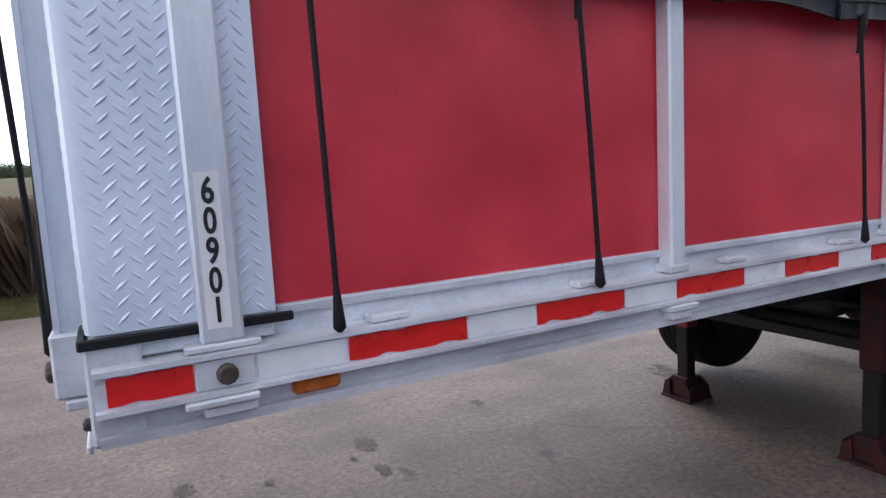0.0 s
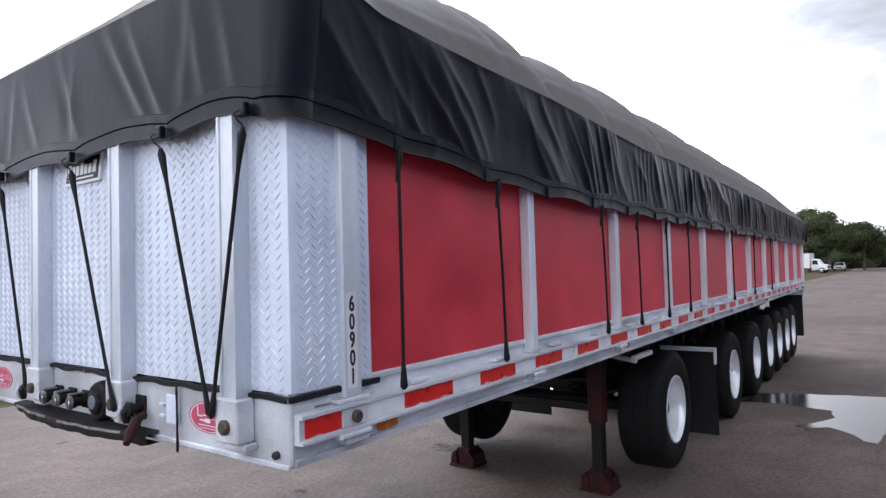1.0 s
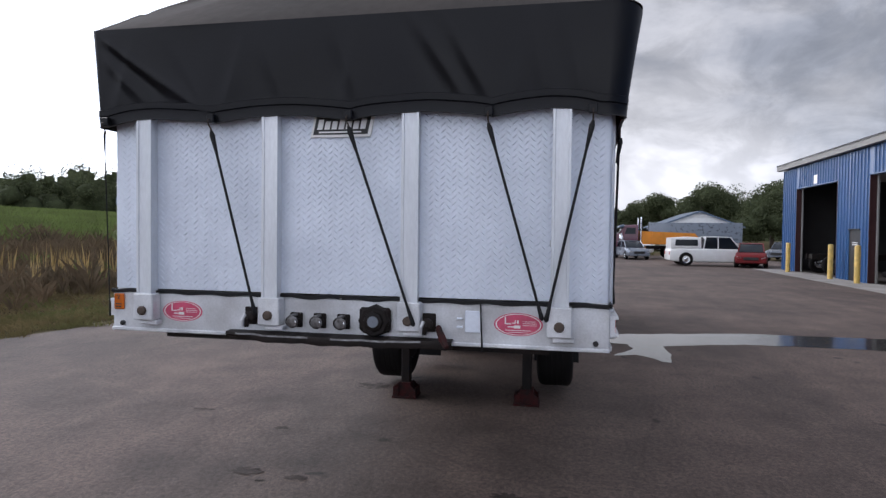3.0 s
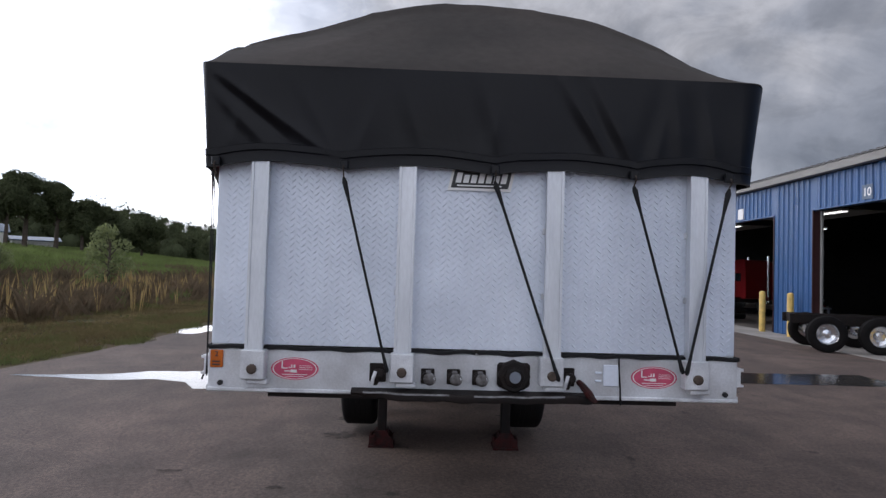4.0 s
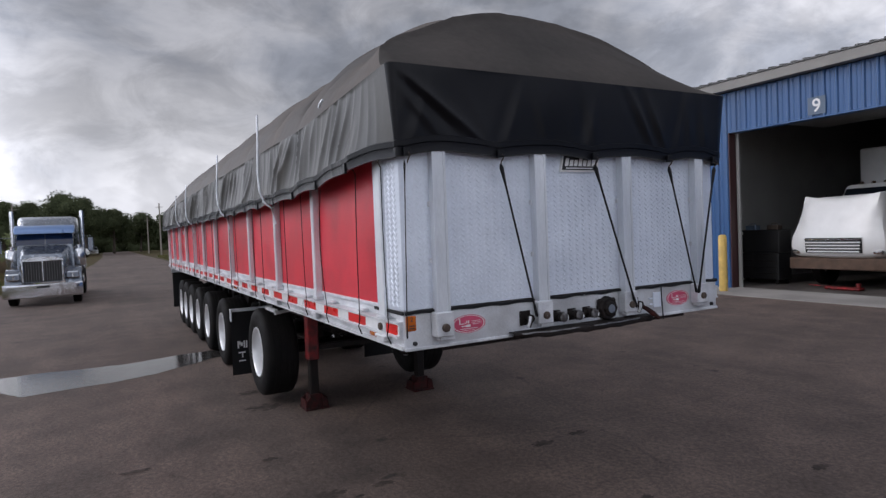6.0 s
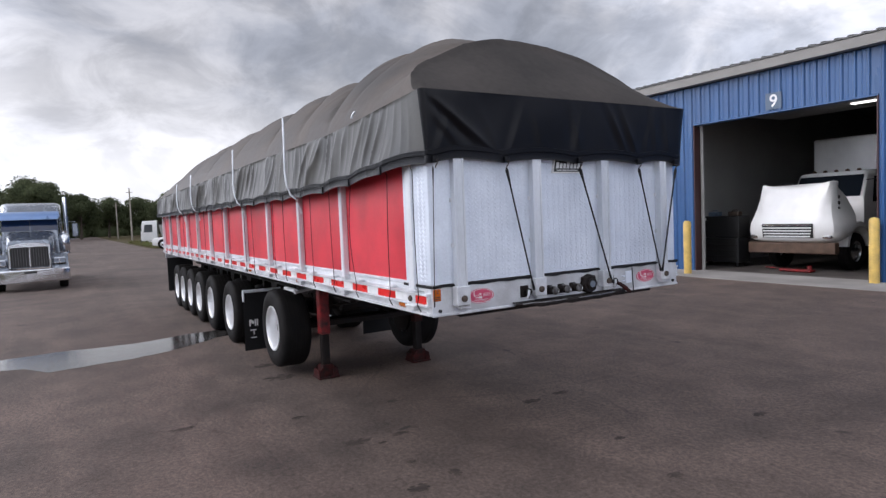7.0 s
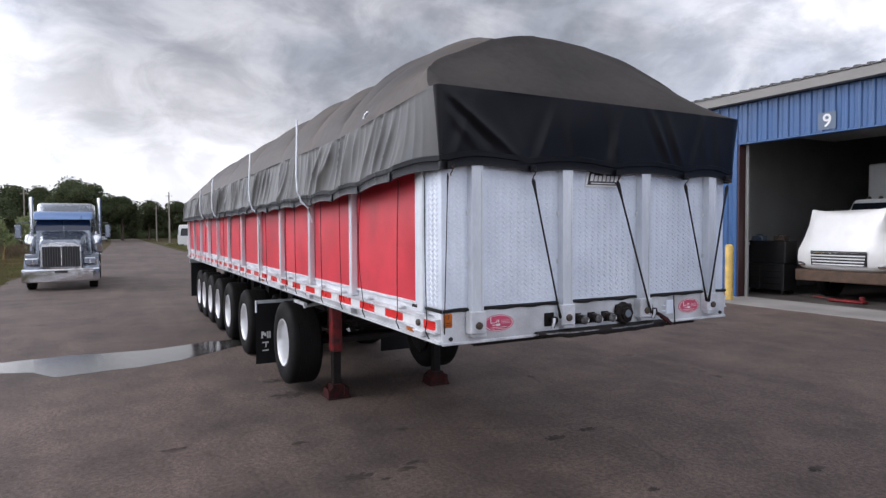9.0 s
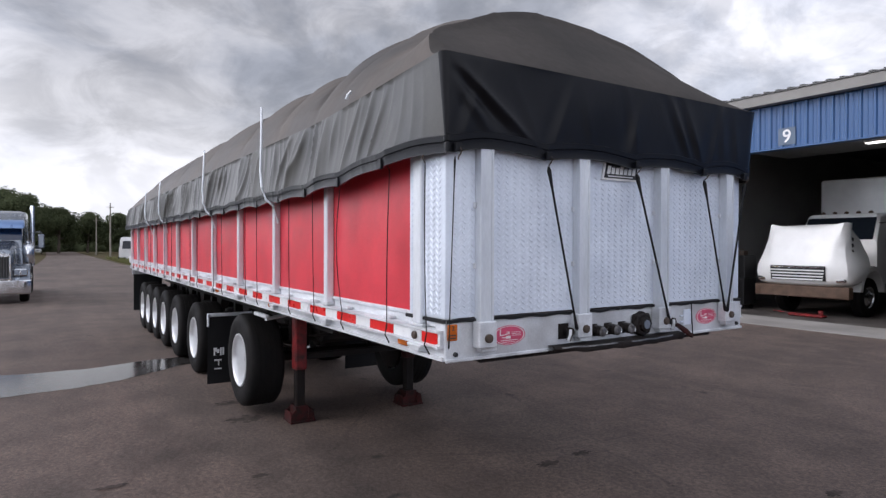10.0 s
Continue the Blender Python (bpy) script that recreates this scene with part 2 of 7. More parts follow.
PLUM = material("plum paint", (0.11, 0.03, 0.055), 0.35, 0.0, 0.12, 3, 60, 0.02, coat=0.5)
SLATE = material("slate blue paint", (0.10, 0.14, 0.2), 0.4, 0.1, 0.12, 3, 60, 0.02)
GREY_CAR = material("grey blue car paint", (0.22, 0.25, 0.3), 0.3, 0.4, 0.08, 3, 60, 0.02, coat=0.5)
GRASS = material("grass blades", (0.15, 0.185, 0.066), 0.8, 0.0, 0.35, 0.4, 7, 0.0, tint=(0.21, 0.165, 0.078))
DRY = material("dry weeds", (0.245, 0.180, 0.115), 0.85, 0.0, 0.4, 0.35, 8, 0.0, tint=(0.150, 0.118, 0.074))
MEADOW = material("meadow grass", (0.20, 0.27, 0.075), 0.8, 0.0, 0.35, 0.25, 5, 0.0, tint=(0.155, 0.19, 0.06))
GOLD = material("golden seed heads", (0.52, 0.39, 0.18), 0.85, 0.0, 0.3, 1, 8, 0.0)
LEAF = material("leaves", (0.105, 0.122, 0.064), 0.85, 0.0, 0.3, 0.10, 1.2, 0.0, tint=(0.060, 0.074, 0.038), spec=0.1)
# darker leaf colour that stands in for shade inside the crowns
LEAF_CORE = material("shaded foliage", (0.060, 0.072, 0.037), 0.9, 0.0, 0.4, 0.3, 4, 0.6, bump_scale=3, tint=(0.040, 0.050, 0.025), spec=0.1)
WORN_STEEL = material("worn grey steel", (0.20, 0.20, 0.205), 0.4, 0.7, 0.4, 30, 150, 0.15, tint=(0.07, 0.062, 0.058))
LEAF_LIGHT = material("light leaves", (0.27, 0.31, 0.14), 0.7, 0.0, 0.4, 0.8, 4, 0.0, tint=(0.14, 0.17, 0.07))
BARK = material("bark", (0.09, 0.07, 0.055), 0.9, 0.0, 0.3, 5, 40, 0.3)
POLE_WOOD = material("weathered pole", (0.3, 0.27, 0.23), 0.85, 0.0, 0.25, 3, 40, 0.2)


def let_light_through(m, share=0.4):
    """Thin leaves: part of the light passes to the other side."""
    n, l = m.node_tree.nodes, m.node_tree.links
    b, out = n["Principled BSDF"], n["Material Output"]
    tr, mix = n.new("ShaderNodeBsdfTranslucent"), n.new("ShaderNodeMixShader")
    l.new(b.inputs["Base Color"].links[0].from_socket, tr.inputs["Color"])
    mix.inputs["Fac"].default_value = share
    l.new(b.outputs["BSDF"], mix.inputs[1])
    l.new(tr.outputs["BSDF"], mix.inputs[2])
    l.new(mix.outputs["Shader"], out.inputs["Surface"])


for thin in (GRASS, DRY, GOLD, STRAW, LEAF, LEAF_LIGHT):
    let_light_through(thin)


def soil_material():
    """Field ground: grass, dry straw and bare earth in patches."""
    m = material("field ground", (0.066, 0.066, 0.030), 0.95, 0.0, 0.35, 0.12, 2.5, 0.3, bump_scale=9, tint=(0.085, 0.056, 0.03), spec=0.1)
    return m


FIELD = soil_material()


def water_material():
    m = bpy.data.materials.new("puddle water")
    m.use_nodes = True
    n, l = m.node_tree.nodes, m.node_tree.links
    b = n["Principled BSDF"]
    b.inputs["Base Color"].default_value = (0.045, 0.042, 0.04, 1)
    b.inputs["Roughness"].default_value = 0.14
    b.inputs["IOR"].default_value = 1.6
    t = n.new("ShaderNodeTexNoise")
    t.inputs["Scale"].default_value = 6
    bp = n.new("ShaderNodeBump")
    bp.inputs["Strength"].default_value, bp.inputs["Distance"].default_value = 0.06, 0.01
    l.new(t.outputs["Fac"], bp.inputs["Height"])
    l.new(bp.outputs["Normal"], b.inputs["Normal"])
    return m


WATER = water_material()


def asphalt_material():
    """Old asphalt: stone speckle, pale worn patches, oil spots, hairline cracks."""
    m = bpy.data.materials.new("asphalt")
    m.use_nodes = True
    n, l = m.node_tree.nodes, m.node_tree.links
    b = n["Principled BSDF"]
    co = n.new("ShaderNodeTexCoord")

    def tex(kind, scale, detail=3.0, rough=0.5, feature=None, src=None):
        t = n.new(kind)
        t.inputs["Scale"].default_value = scale
        if kind == "ShaderNodeTexNoise":
            t.inputs["Detail"].default_value, t.inputs["Roughness"].default_value = detail, rough
        if feature:
            t.feature = feature
        l.new(src or co.outputs["Object"], t.inputs["Vector"])
        return t

    def ramp(src, stops):
        r = n.new("ShaderNodeValToRGB")
        e = r.color_ramp.elements
        e[0].position, e[0].color = stops[0][0], (*stops[0][1], 1)
        e[1].position, e[1].color = stops[1][0], (*stops[1][1], 1)
        for p, c in stops[2:]:
            e.new(p).color = (*c, 1)
        l.new(src, r.inputs["Fac"])
        return r.outputs["Color"]

    def times(a, b, fac=1.0):
        x = n.new("ShaderNodeMix")
        x.data_type, x.blend_type = "RGBA", "MULTIPLY"
        x.inputs["Factor"].default_value = fac
        l.new(a, x.inputs["A"])
        l.new(b, x.inputs["B"])
        return x.outputs["Result"]

    def grey(v):
        return (v, v, v)
    base = ramp(tex("ShaderNodeTexNoise", 0.22, 6, 0.6).outputs["Fac"], [(0.35, (0.096, 0.069, 0.057)), (0.66, (0.168, 0.120, 0.099))])
    mid = ramp(tex("ShaderNodeTexNoise", 1.6, 9, 0.72).outputs["Fac"], [(0.36, grey(0.66)), (0.62, grey(1.1))])
    speck = tex("ShaderNodeTexNoise", 85, 4, 0.8)
    grain = ramp(speck.outputs["Fac"], [(0.35, grey(0.55)), (0.65, grey(1.3))])
    # drips and spots of oil, gathered in places
    warp = n.new("ShaderNodeVectorMath")
    warp.operation = "MULTIPLY_ADD"
    wob = tex("ShaderNodeTexNoise", 3.0, 4)
    l.new(wob.outputs["Color"], warp.inputs[0])
    warp.inputs[1].default_value = (0.35, 0.35, 0.0)
    l.new(co.outputs["Object"], warp.inputs[2])
    spots = tex("ShaderNodeTexVoronoi", 1.15, src=warp.outputs["Vector"])
    spot = ramp(spots.outputs["Distance"], [(0.045, grey(0.34)), (0.085, grey(1.0))])
    small = tex("ShaderNodeTexVoronoi", 4.5, src=warp.outputs["Vector"])
    dots = ramp(small.outputs["Distance"], [(0.05, grey(0.4)), (0.085, grey(1.0))])
    gate = ramp(tex("ShaderNodeTexNoise", 0.35, 2).outputs["Fac"], [(0.45, grey(0.0)), (0.6, grey(1.0))])
    # hairline cracks
    cr = tex("ShaderNodeTexVoronoi", 0.33, feature="DISTANCE_TO_EDGE", src=warp.outputs["Vector"])
    crack = ramp(cr.outputs["Distance"], [(0.0, grey(0.45)), (0.006, grey(1.0))])
    blot = ramp(tex("ShaderNodeTexNoise", 0.75, 5, 0.6, src=warp.outputs["Vector"]).outputs["Fac"], [(0.38, grey(0.72)), (0.5, grey(1.0)), (0.62, grey(1.12))])
    lane_map = n.new("ShaderNodeMapping")
    lane_map.inputs["Scale"].default_value = (0.05, 1.3, 1.0)
    lane_map.inputs["Rotation"].default_value = (0, 0, radians(14))
    l.new(warp.outputs["Vector"], lane_map.inputs["Vector"])
    lane = ramp(tex("ShaderNodeTexNoise", 1.6, 4, 0.6, src=lane_map.outputs["Vector"]).outputs["Fac"], [(0.36, grey(0.8)), (0.6, grey(1.06))])
    c = times(base, mid, 0.8)
    c = times(c, blot, 0.7)
    grit = ramp(tex("ShaderNodeTexNoise", 24, 6, 0.85).outputs["Fac"], [(0.40, grey(0.45)), (0.60, grey(1.32))])
    c = times(c, grit, 0.9)
    c = times(c, lane, 0.7)
    c = times(c, grain, 0.75)
    c = times(c, spot)
    g = n.new("ShaderNodeMix")
    g.data_type, g.blend_type = "RGBA", "MULTIPLY"
    l.new(gate, g.inputs["Factor"])
    l.new(c, g.inputs["A"])
    l.new(dots, g.inputs["B"])
    c = times(g.outputs["Result"], crack, 0.45)
    l.new(c, b.inputs["Base Color"])
    rr = n.new("ShaderNodeMapRange")
    rr.inputs["To Min"].default_value, rr.inputs["To Max"].default_value = 0.66, 0.92
    l.new(speck.outputs["Fac"], rr.inputs["Value"])
    l.new(rr.outputs["Result"], b.inputs["Roughness"])
    bp = n.new("ShaderNodeBump")
    bp.inputs["Strength"].default_value, bp.inputs["Distance"].default_value = 0.5, 0.006
    l.new(speck.outputs["Fac"], bp.inputs["Height"])
    l.new(bp.outputs["Normal"], b.inputs["Normal"])
    return m


ASPHALT = asphalt_material()



# ---- mesh helpers ----
class Mesh:
    """Collects vertices and faces of one part."""

    def __init__(self):
        self.v, self.f = [], []

    def add(self, verts, faces):
        k = len(self.v)
        self.v += [tuple(p) for p in verts]
        self.f += [tuple(i + k for i in f) for f in faces]
        return self

    def box(self, x0, x1, y0, y1, z0, z1, c=0.0, m=None):
        """A box from corner to corner with chamfered edges of width c."""
        lo, hi = (min(x0, x1), min(y0, y1), min(z0, z1)), (max(x0, x1), max(y0, y1), max(z0, z1))
        if c <= 0:
            vs = [(a, b, d) for a in (lo[0], hi[0]) for b in (lo[1], hi[1]) for d in (lo[2], hi[2])]
            fs = [(0, 1, 3, 2), (4, 6, 7, 5), (0, 4, 5, 1), (2, 3, 7, 6), (0, 2, 6, 4), (1, 5, 7, 3)]
        else:
            c = min(c, *(0.45 * (hi[i] - lo[i]) for i in range(3)))
            vs, idx = [], {}
            for a in (0, 1):
                for b in (0, 1):
                    for d in (0, 1):
                        s = (a, b, d)
                        for k in range(3):
                            p = [(hi if s[i] else lo)[i] + (0 if i == k else (-c if s[i] else c)) for i in range(3)]
                            idx[s, k] = len(vs)
                            vs.append(p)
            fs = []
            for k in range(3):
                i, j = (k + 1) % 3, (k + 2) % 3
                for e in (0, 1):
                    q = []
                    for a, b in ((0, 0), (1, 0), (1, 1), (0, 1)):
                        s = [0, 0, 0]
                        s[k], s[i], s[j] = e, a, b
                        q.append(idx[tuple(s), k])
                    fs.append(tuple(q) if e else tuple(reversed(q)))
                for a in (0, 1):
                    for b in (0, 1):
                        s0, s1 = [0, 0, 0], [0, 0, 0]
                        s0[k], s1[k] = 0, 1
                        s0[i] = s1[i] = a
                        s0[j] = s1[j] = b
                        q = (idx[tuple(s0), i], idx[tuple(s1), i], idx[tuple(s1), j], idx[tuple(s0), j])
                        fs.append(q if a == b else tuple(reversed(q)))
            for a in (0, 1):
                for b in (0, 1):
                    for d in (0, 1):
                        s = (a, b, d)
                        q = (idx[s, 0], idx[s, 1], idx[s, 2])
                        fs.append(q if (a + b + d) % 2 else tuple(reversed(q)))
        if m is not None:
            vs = [m @ Vector(p) for p in vs]
        return self.add(vs, fs)

    def cyl(self, p, q, r, n=16, r2=None, caps=True):
        """A rod from p to q."""
        p, q = Vector(p), Vector(q)
        r2 = r if r2 is None else r2
        d = (q - p).normalized()
        a = d.orthogonal().normalized()
        b = d.cross(a)
        vs = []
        for o, rad in ((p, r), (q, r2)):
            vs += [o + rad * (math.cos(2 * math.pi * i / n) * a + math.sin(2 * math.pi * i / n) * b) for i in range(n)]
        fs = [(i, (i + 1) % n, n + (i + 1) % n, n + i) for i in range(n)]
        if caps:
            fs += [tuple(reversed(range(n))), tuple(range(n, 2 * n))]
        return self.add(vs, fs)

    def tube(self, pts, r, n=8):
        """A bent rod through points; r a number or a list."""
        pts = [Vector(p) for p in pts]
        rs = r if isinstance(r, (list, tuple)) else [r] * len(pts)
        k = len(self.v)
        up = Vector((0.13, 0.21, 0.97))
        for i, p in enumerate(pts):
            d = (pts[min(i + 1, len(pts) - 1)] - pts[max(i - 1, 0)]).normalized()
            a = d.cross(up)
            a = a.normalized() if a.length > 1e-3 else d.orthogonal().normalized()
            b = a.cross(d)
            self.v += [tuple(p + rs[i] * (math.cos(2 * math.pi * j / n) * a + math.sin(2 * math.pi * j / n) * b)) for j in range(n)]
        for i in range(len(pts) - 1):
            for j in range(n):
                self.f.append((k + i * n + j, k + i * n + (j + 1) % n, k + (i + 1) * n + (j + 1) % n, k + (i + 1) * n + j))
        self.f += [tuple(reversed(range(k, k + n))), tuple(range(k + (len(pts) - 1) * n, k + len(pts) * n))]
        return self

    def lathe(self, prof, centre, axis, n=32):
        """Turns a profile of (along, radius) about an axis ('x', 'y' or 'z') through centre."""
        ax = "xyz".index(axis)
        i, j = (ax + 1) % 3, (ax + 2) % 3
        vs = []
        for h, r in prof:
            for k in range(n):
                a = 2 * math.pi * k / n
                p = list(centre)
                p[ax] += h
                p[i] += r * math.cos(a)
                p[j] += r * math.sin(a)
                vs.append(p)
        fs = [(s * n + k, s * n + (k + 1) % n, (s + 1) * n + (k + 1) % n, (s + 1) * n + k) for s in range(len(prof) - 1) for k in range(n)]
        return self.add(vs, fs)

    def prism(self, prof, axis, a, b):
        """A profile (points in the other two axes, in order) drawn out along an axis from a to b."""
        ax = "xyz".index(axis)
        i, j = (ax + 1) % 3, (ax + 2) % 3
        vs = []
        for h in (a, b):
            for u, w in prof:
                p = [0, 0, 0]
                p[ax], p[i], p[j] = h, u, w
                vs.append(p)
        n = len(prof)
        fs = [(k, (k + 1) % n, n + (k + 1) % n, n + k) for k in range(n)]
        fs += [tuple(reversed(range(n))), tuple(range(n, 2 * n))]
        return self.add(vs, fs)

    def grid(self, rows):
        """A sheet through rows of points."""
        n = len(rows[0])
        vs = [p for row in rows for p in row]
        fs = [(r * n + c, r * n + c + 1, (r + 1) * n + c + 1, (r + 1) * n + c) for r in range(len(rows) - 1) for c in range(n - 1)]
        return self.add(vs, fs)

    def data(self, name, mat, smooth=None):
        me = bpy.data.meshes.new(name)
        me.from_pydata(self.v, [], self.f)
        me.validate()
        bm = bmesh.new()
        bm.from_mesh(me)
        bmesh.ops.recalc_face_normals(bm, faces=bm.faces)
        bm.to_mesh(me)
        bm.free()
        if smooth is not None:
            me.polygons.foreach_set("use_smooth", [True] * len(me.polygons))
            me.set_sharp_from_angle(angle=radians(smooth))
        me.materials.append(mat)
        return me


def part(name, m, mat, parent=None, label="", smooth=None):
    ob = new(name, m.data(name, mat, smooth))
    if parent is not None:
        ob.parent = parent
    if label:
        ob["label"] = label
    return ob


def thing(name, label, category, at=(0, 0, 0), turn=0.0, group="", kind=""):
    ob = new(name)
    ob.empty_display_size = 0.2
    ob.matrix_basis = pose(*at, 0, 0, turn)
    return tagged(ob, label, category, group, kind)


def solid(name, m, mat, label="", category="", group="", kind="", smooth=None):
    return tagged(part(name, m, mat, None, "", smooth), label, category, group, kind)


def writing(name, text, size, mat, matrix, parent, depth=0.001, bold=0.012):
    """Letters of the built-in font as a mesh."""
    cu = bpy.data.curves.new(name, "FONT")
    cu.body, cu.size, cu.extrude, cu.align_x, cu.align_y = text, size, depth, "CENTER", "CENTER"
    cu.offset = bold * size
    tmp = bpy.data.objects.new(name + "_source", cu)
    me = bpy.data.meshes.new_from_object(tmp)
    bpy.data.objects.remove(tmp)
    bpy.data.curves.remove(cu)
    me.materials.clear()
    me.materials.append(mat)
    ob = new(name, me)
    ob.parent = parent
    ob.matrix_basis = matrix
    return ob


def fbm(x, y, z=0.0):
    return noise.noise(Vector((x, y, z)))


# ---- ground ----
def lerp_table(x, table):
    return float(np.interp(x, [a for a, _ in table], [b for _, b in table]))


LEFT_EDGE = [(-60, 9.5), (0, 8.6), (6, 8.1), (10, 7.25), (18, 7.05), (25, 6.85), (40, 5.6), (65, 3.7), (100, 3.0), (190, 3.0)]


def edge_y(x):
    return lerp_table(x, LEFT_EDGE) + 0.16 * fbm(x * 0.7, 3.1) + 0.07 * fbm(x * 2.9, 7.7)


RISE_NORTH = [(15, 0.0), (22, 0.5), (55, 3.3), (110, 5.0), (180, 6.0)]


def rise(y):
    """Height of the field over the yard."""
    return lerp_table(y, RISE_NORTH)


def build_ground():
    m = Mesh()
    # one sheet to the horizon, with a gentle rise under the far woods
    xs = [-1500, -400, -120, -40, 0, 20, 40, 60, 80, 100, 130, 170, 230, 320, 500, 1500]
    ys = [-1500, -400, -200, -120, -70, -40, -13, 0, 8, 15, 22, 38, 55, 80, 110, 130, 180, 260, 420, 1500]

    def height(x, y):
        h = 0.0
        if y > 15:
            h += rise(y)
        if y < -24:
            h += 5.0 * min(1.0, (-24 - y) / 90.0) * min(1.0, max(0.0, (x - 30) / 40.0))
        return h - 0.03
    m.grid([[(x, y, height(x, y)) for y in ys] for x in xs])
    solid("ground", m, FIELD, "dry grassy field ground with bare earth patches", "ground", kind="structure", smooth=60)

    p = Mesh()
    left = [(x, edge_y(x)) for x in np.arange(-60, 190, 0.6)]
    right = [(190, -2.2), (100, -2.6), (70, -2.8), (59, -2.9), (57.5, -3.6), (57, -6), (57, -60), (-60, -60)]
    ring = left + right
    n = len(ring)
    p.add([(x, y, 0.0) for x, y in ring] + [(x, y, -0.06) for x, y in ring], [tuple(range(n))] + [(i, (i + 1) % n, n + (i + 1) % n, n + i) for i in range(n)])
    solid("pavement", p, ASPHALT, "worn brownish grey asphalt yard with stains and cracks", "asphalt", kind="structure")


build_ground()


def blob(points, z, wob=0.12, step=0.12, seed=1.0):
    """A flat sheet with a wavering outline round a ring of points."""
    out = []
    for k, a in enumerate(points):
        b = points[(k + 1) % len(points)]
        n = max(1, int(math.dist(a, b) / step))
        for i in range(n):
            x, y = a[0] + (b[0] - a[0]) * i / n, a[1] + (b[1] - a[1]) * i / n
            out.append((x + wob * (fbm(x * 1.7, y * 1.7, seed) + 0.5 * fbm(x * 7, y * 7, seed)), y + wob * (fbm(x * 1.7, y * 1.7, seed + 9) + 0.5 * fbm(x * 7, y * 7, seed + 9)), z))
    m = Mesh()
    m.add(out, [tuple(range(len(out)))])
    return m


solid("puddle", blob([(7.5, 7.1), (7.42, 6.3), (7.29, 5.4), (7.46, 4.72), (7.28, 4.15), (6.75, 3.75), (6.85, 3.3), (6.92, 2.64), (7.09, 2.15), (7.45, 1.7), (7.8, 1.3), (8.0, 0.4), (8.05, -0.8), (8.15, -1.58), (7.98, -2.12), (7.62, -2.2), (7.3, -2.02), (6.98, -1.78), (6.93, -1.85), (7.12, -2.16), (6.92, -2.32), (6.62, -2.48), (6.6, -2.62), (7.3, -2.68), (7.97, -2.66), (8.2, -3.2), (8.5, -4.1), (8.5, -9.0), (9.9, -9.0), (9.75, -4.3), (8.95, -1.55), (8.7, -1.0), (8.65, 1.2), (8.4, 2.0), (8.25, 2.6), (8.41, 3.76), (8.23, 5.05), (7.83, 5.55), (7.66, 6.4), (7.6, 7.0)], 0.004, 0.06, 0.03), WATER, "long shallow puddle of water across the asphalt", "puddle", kind="structure")
solid("puddle", blob([(14.5, 6.5), (15.4, 6.4), (16.5, 6.35), (17.5, 6.8), (15.7, 7.35), (14.4, 7.1)], 0.004, 0.15, seed=4.0), WATER, "small puddle at the grass edge", "puddle", kind="structure")

for k, (x, y, w, d) in enumerate(((1.45, 1.3, 0.16, 0.10), (0.28, 1.31, 0.12, 0.09), (1.41, 0.89, 0.13, 0.06), (2.87, 2.58, 0.16, 0.05), (1.42, -0.7, 0.16, 0.08), (1.46, -1.15, 0.14, 0.07), (-0.26, -2.13, 0.12, 0.06), (0.36, 0.94, 0.07, 0.10), (5.04, 1.15, 0.22, 0.14), (4.24, 1.18, 0.26, 0.2), (2.48, 1.52, 0.1, 0.06), (-0.68, -0.37, 0.09, 0.06), (0.1, -0.62, 0.07, 0.05), (0.75, 1.12, 0.06, 0.04), (1.3, 1.12, 0.06, 0.03))):
    spots = Mesh()
    for q in range(9):
        u, r = 2.4 * q + k, (0.55 if q == 0 else 0.16 + 0.12 * abs(fbm(q * 1.7, k, 3.0)))
        cx, cy = (x, y) if q == 0 else (x + 1.25 * d * math.cos(u) * (0.5 + 0.9 * abs(fbm(q, k, 7.0))), y + 1.25 * w * math.sin(u) * (0.5 + 0.9 * abs(fbm(q, k, 8.0))))
        ring = [(cx + d * r * (1 + 0.8 * fbm(1.2 * math.cos(a), 1.2 * math.sin(a), q + k * 0.7)) * math.cos(a), cy + w * r * (1 + 0.8 * fbm(1.2 * math.cos(a), 1.2 * math.sin(a), q + k + 4.0)) * math.sin(a), 0.003 + 0.0001 * q) for a in (6.283 * i / 16 for i in range(16))]
        spots.add(ring, [tuple(range(16))])
    solid("oil_stain", spots, STAIN, "dark spattered oil stain on the asphalt", "stain", "oil stains", kind="structure")

# ---- trailer ----
LENGTH, HALF = 13.72, 1.295
STAKES = [0.25] + [1.56 + 1.213 * i for i in range(11)]
trailer = thing("flatbed_trailer", "white aluminium flatbed trailer with red side panels on many axles", "trailer")


def bolt(x, y, z, axis, r=0.018, sign=-1):
    m = Mesh()
    m.lathe([(0, 0.0005), (0, r), (sign * 0.012, r), (sign * 0.017, r * 0.72), (sign * 0.017, 0.0005)], (x, y, z), axis, 10)
    return m


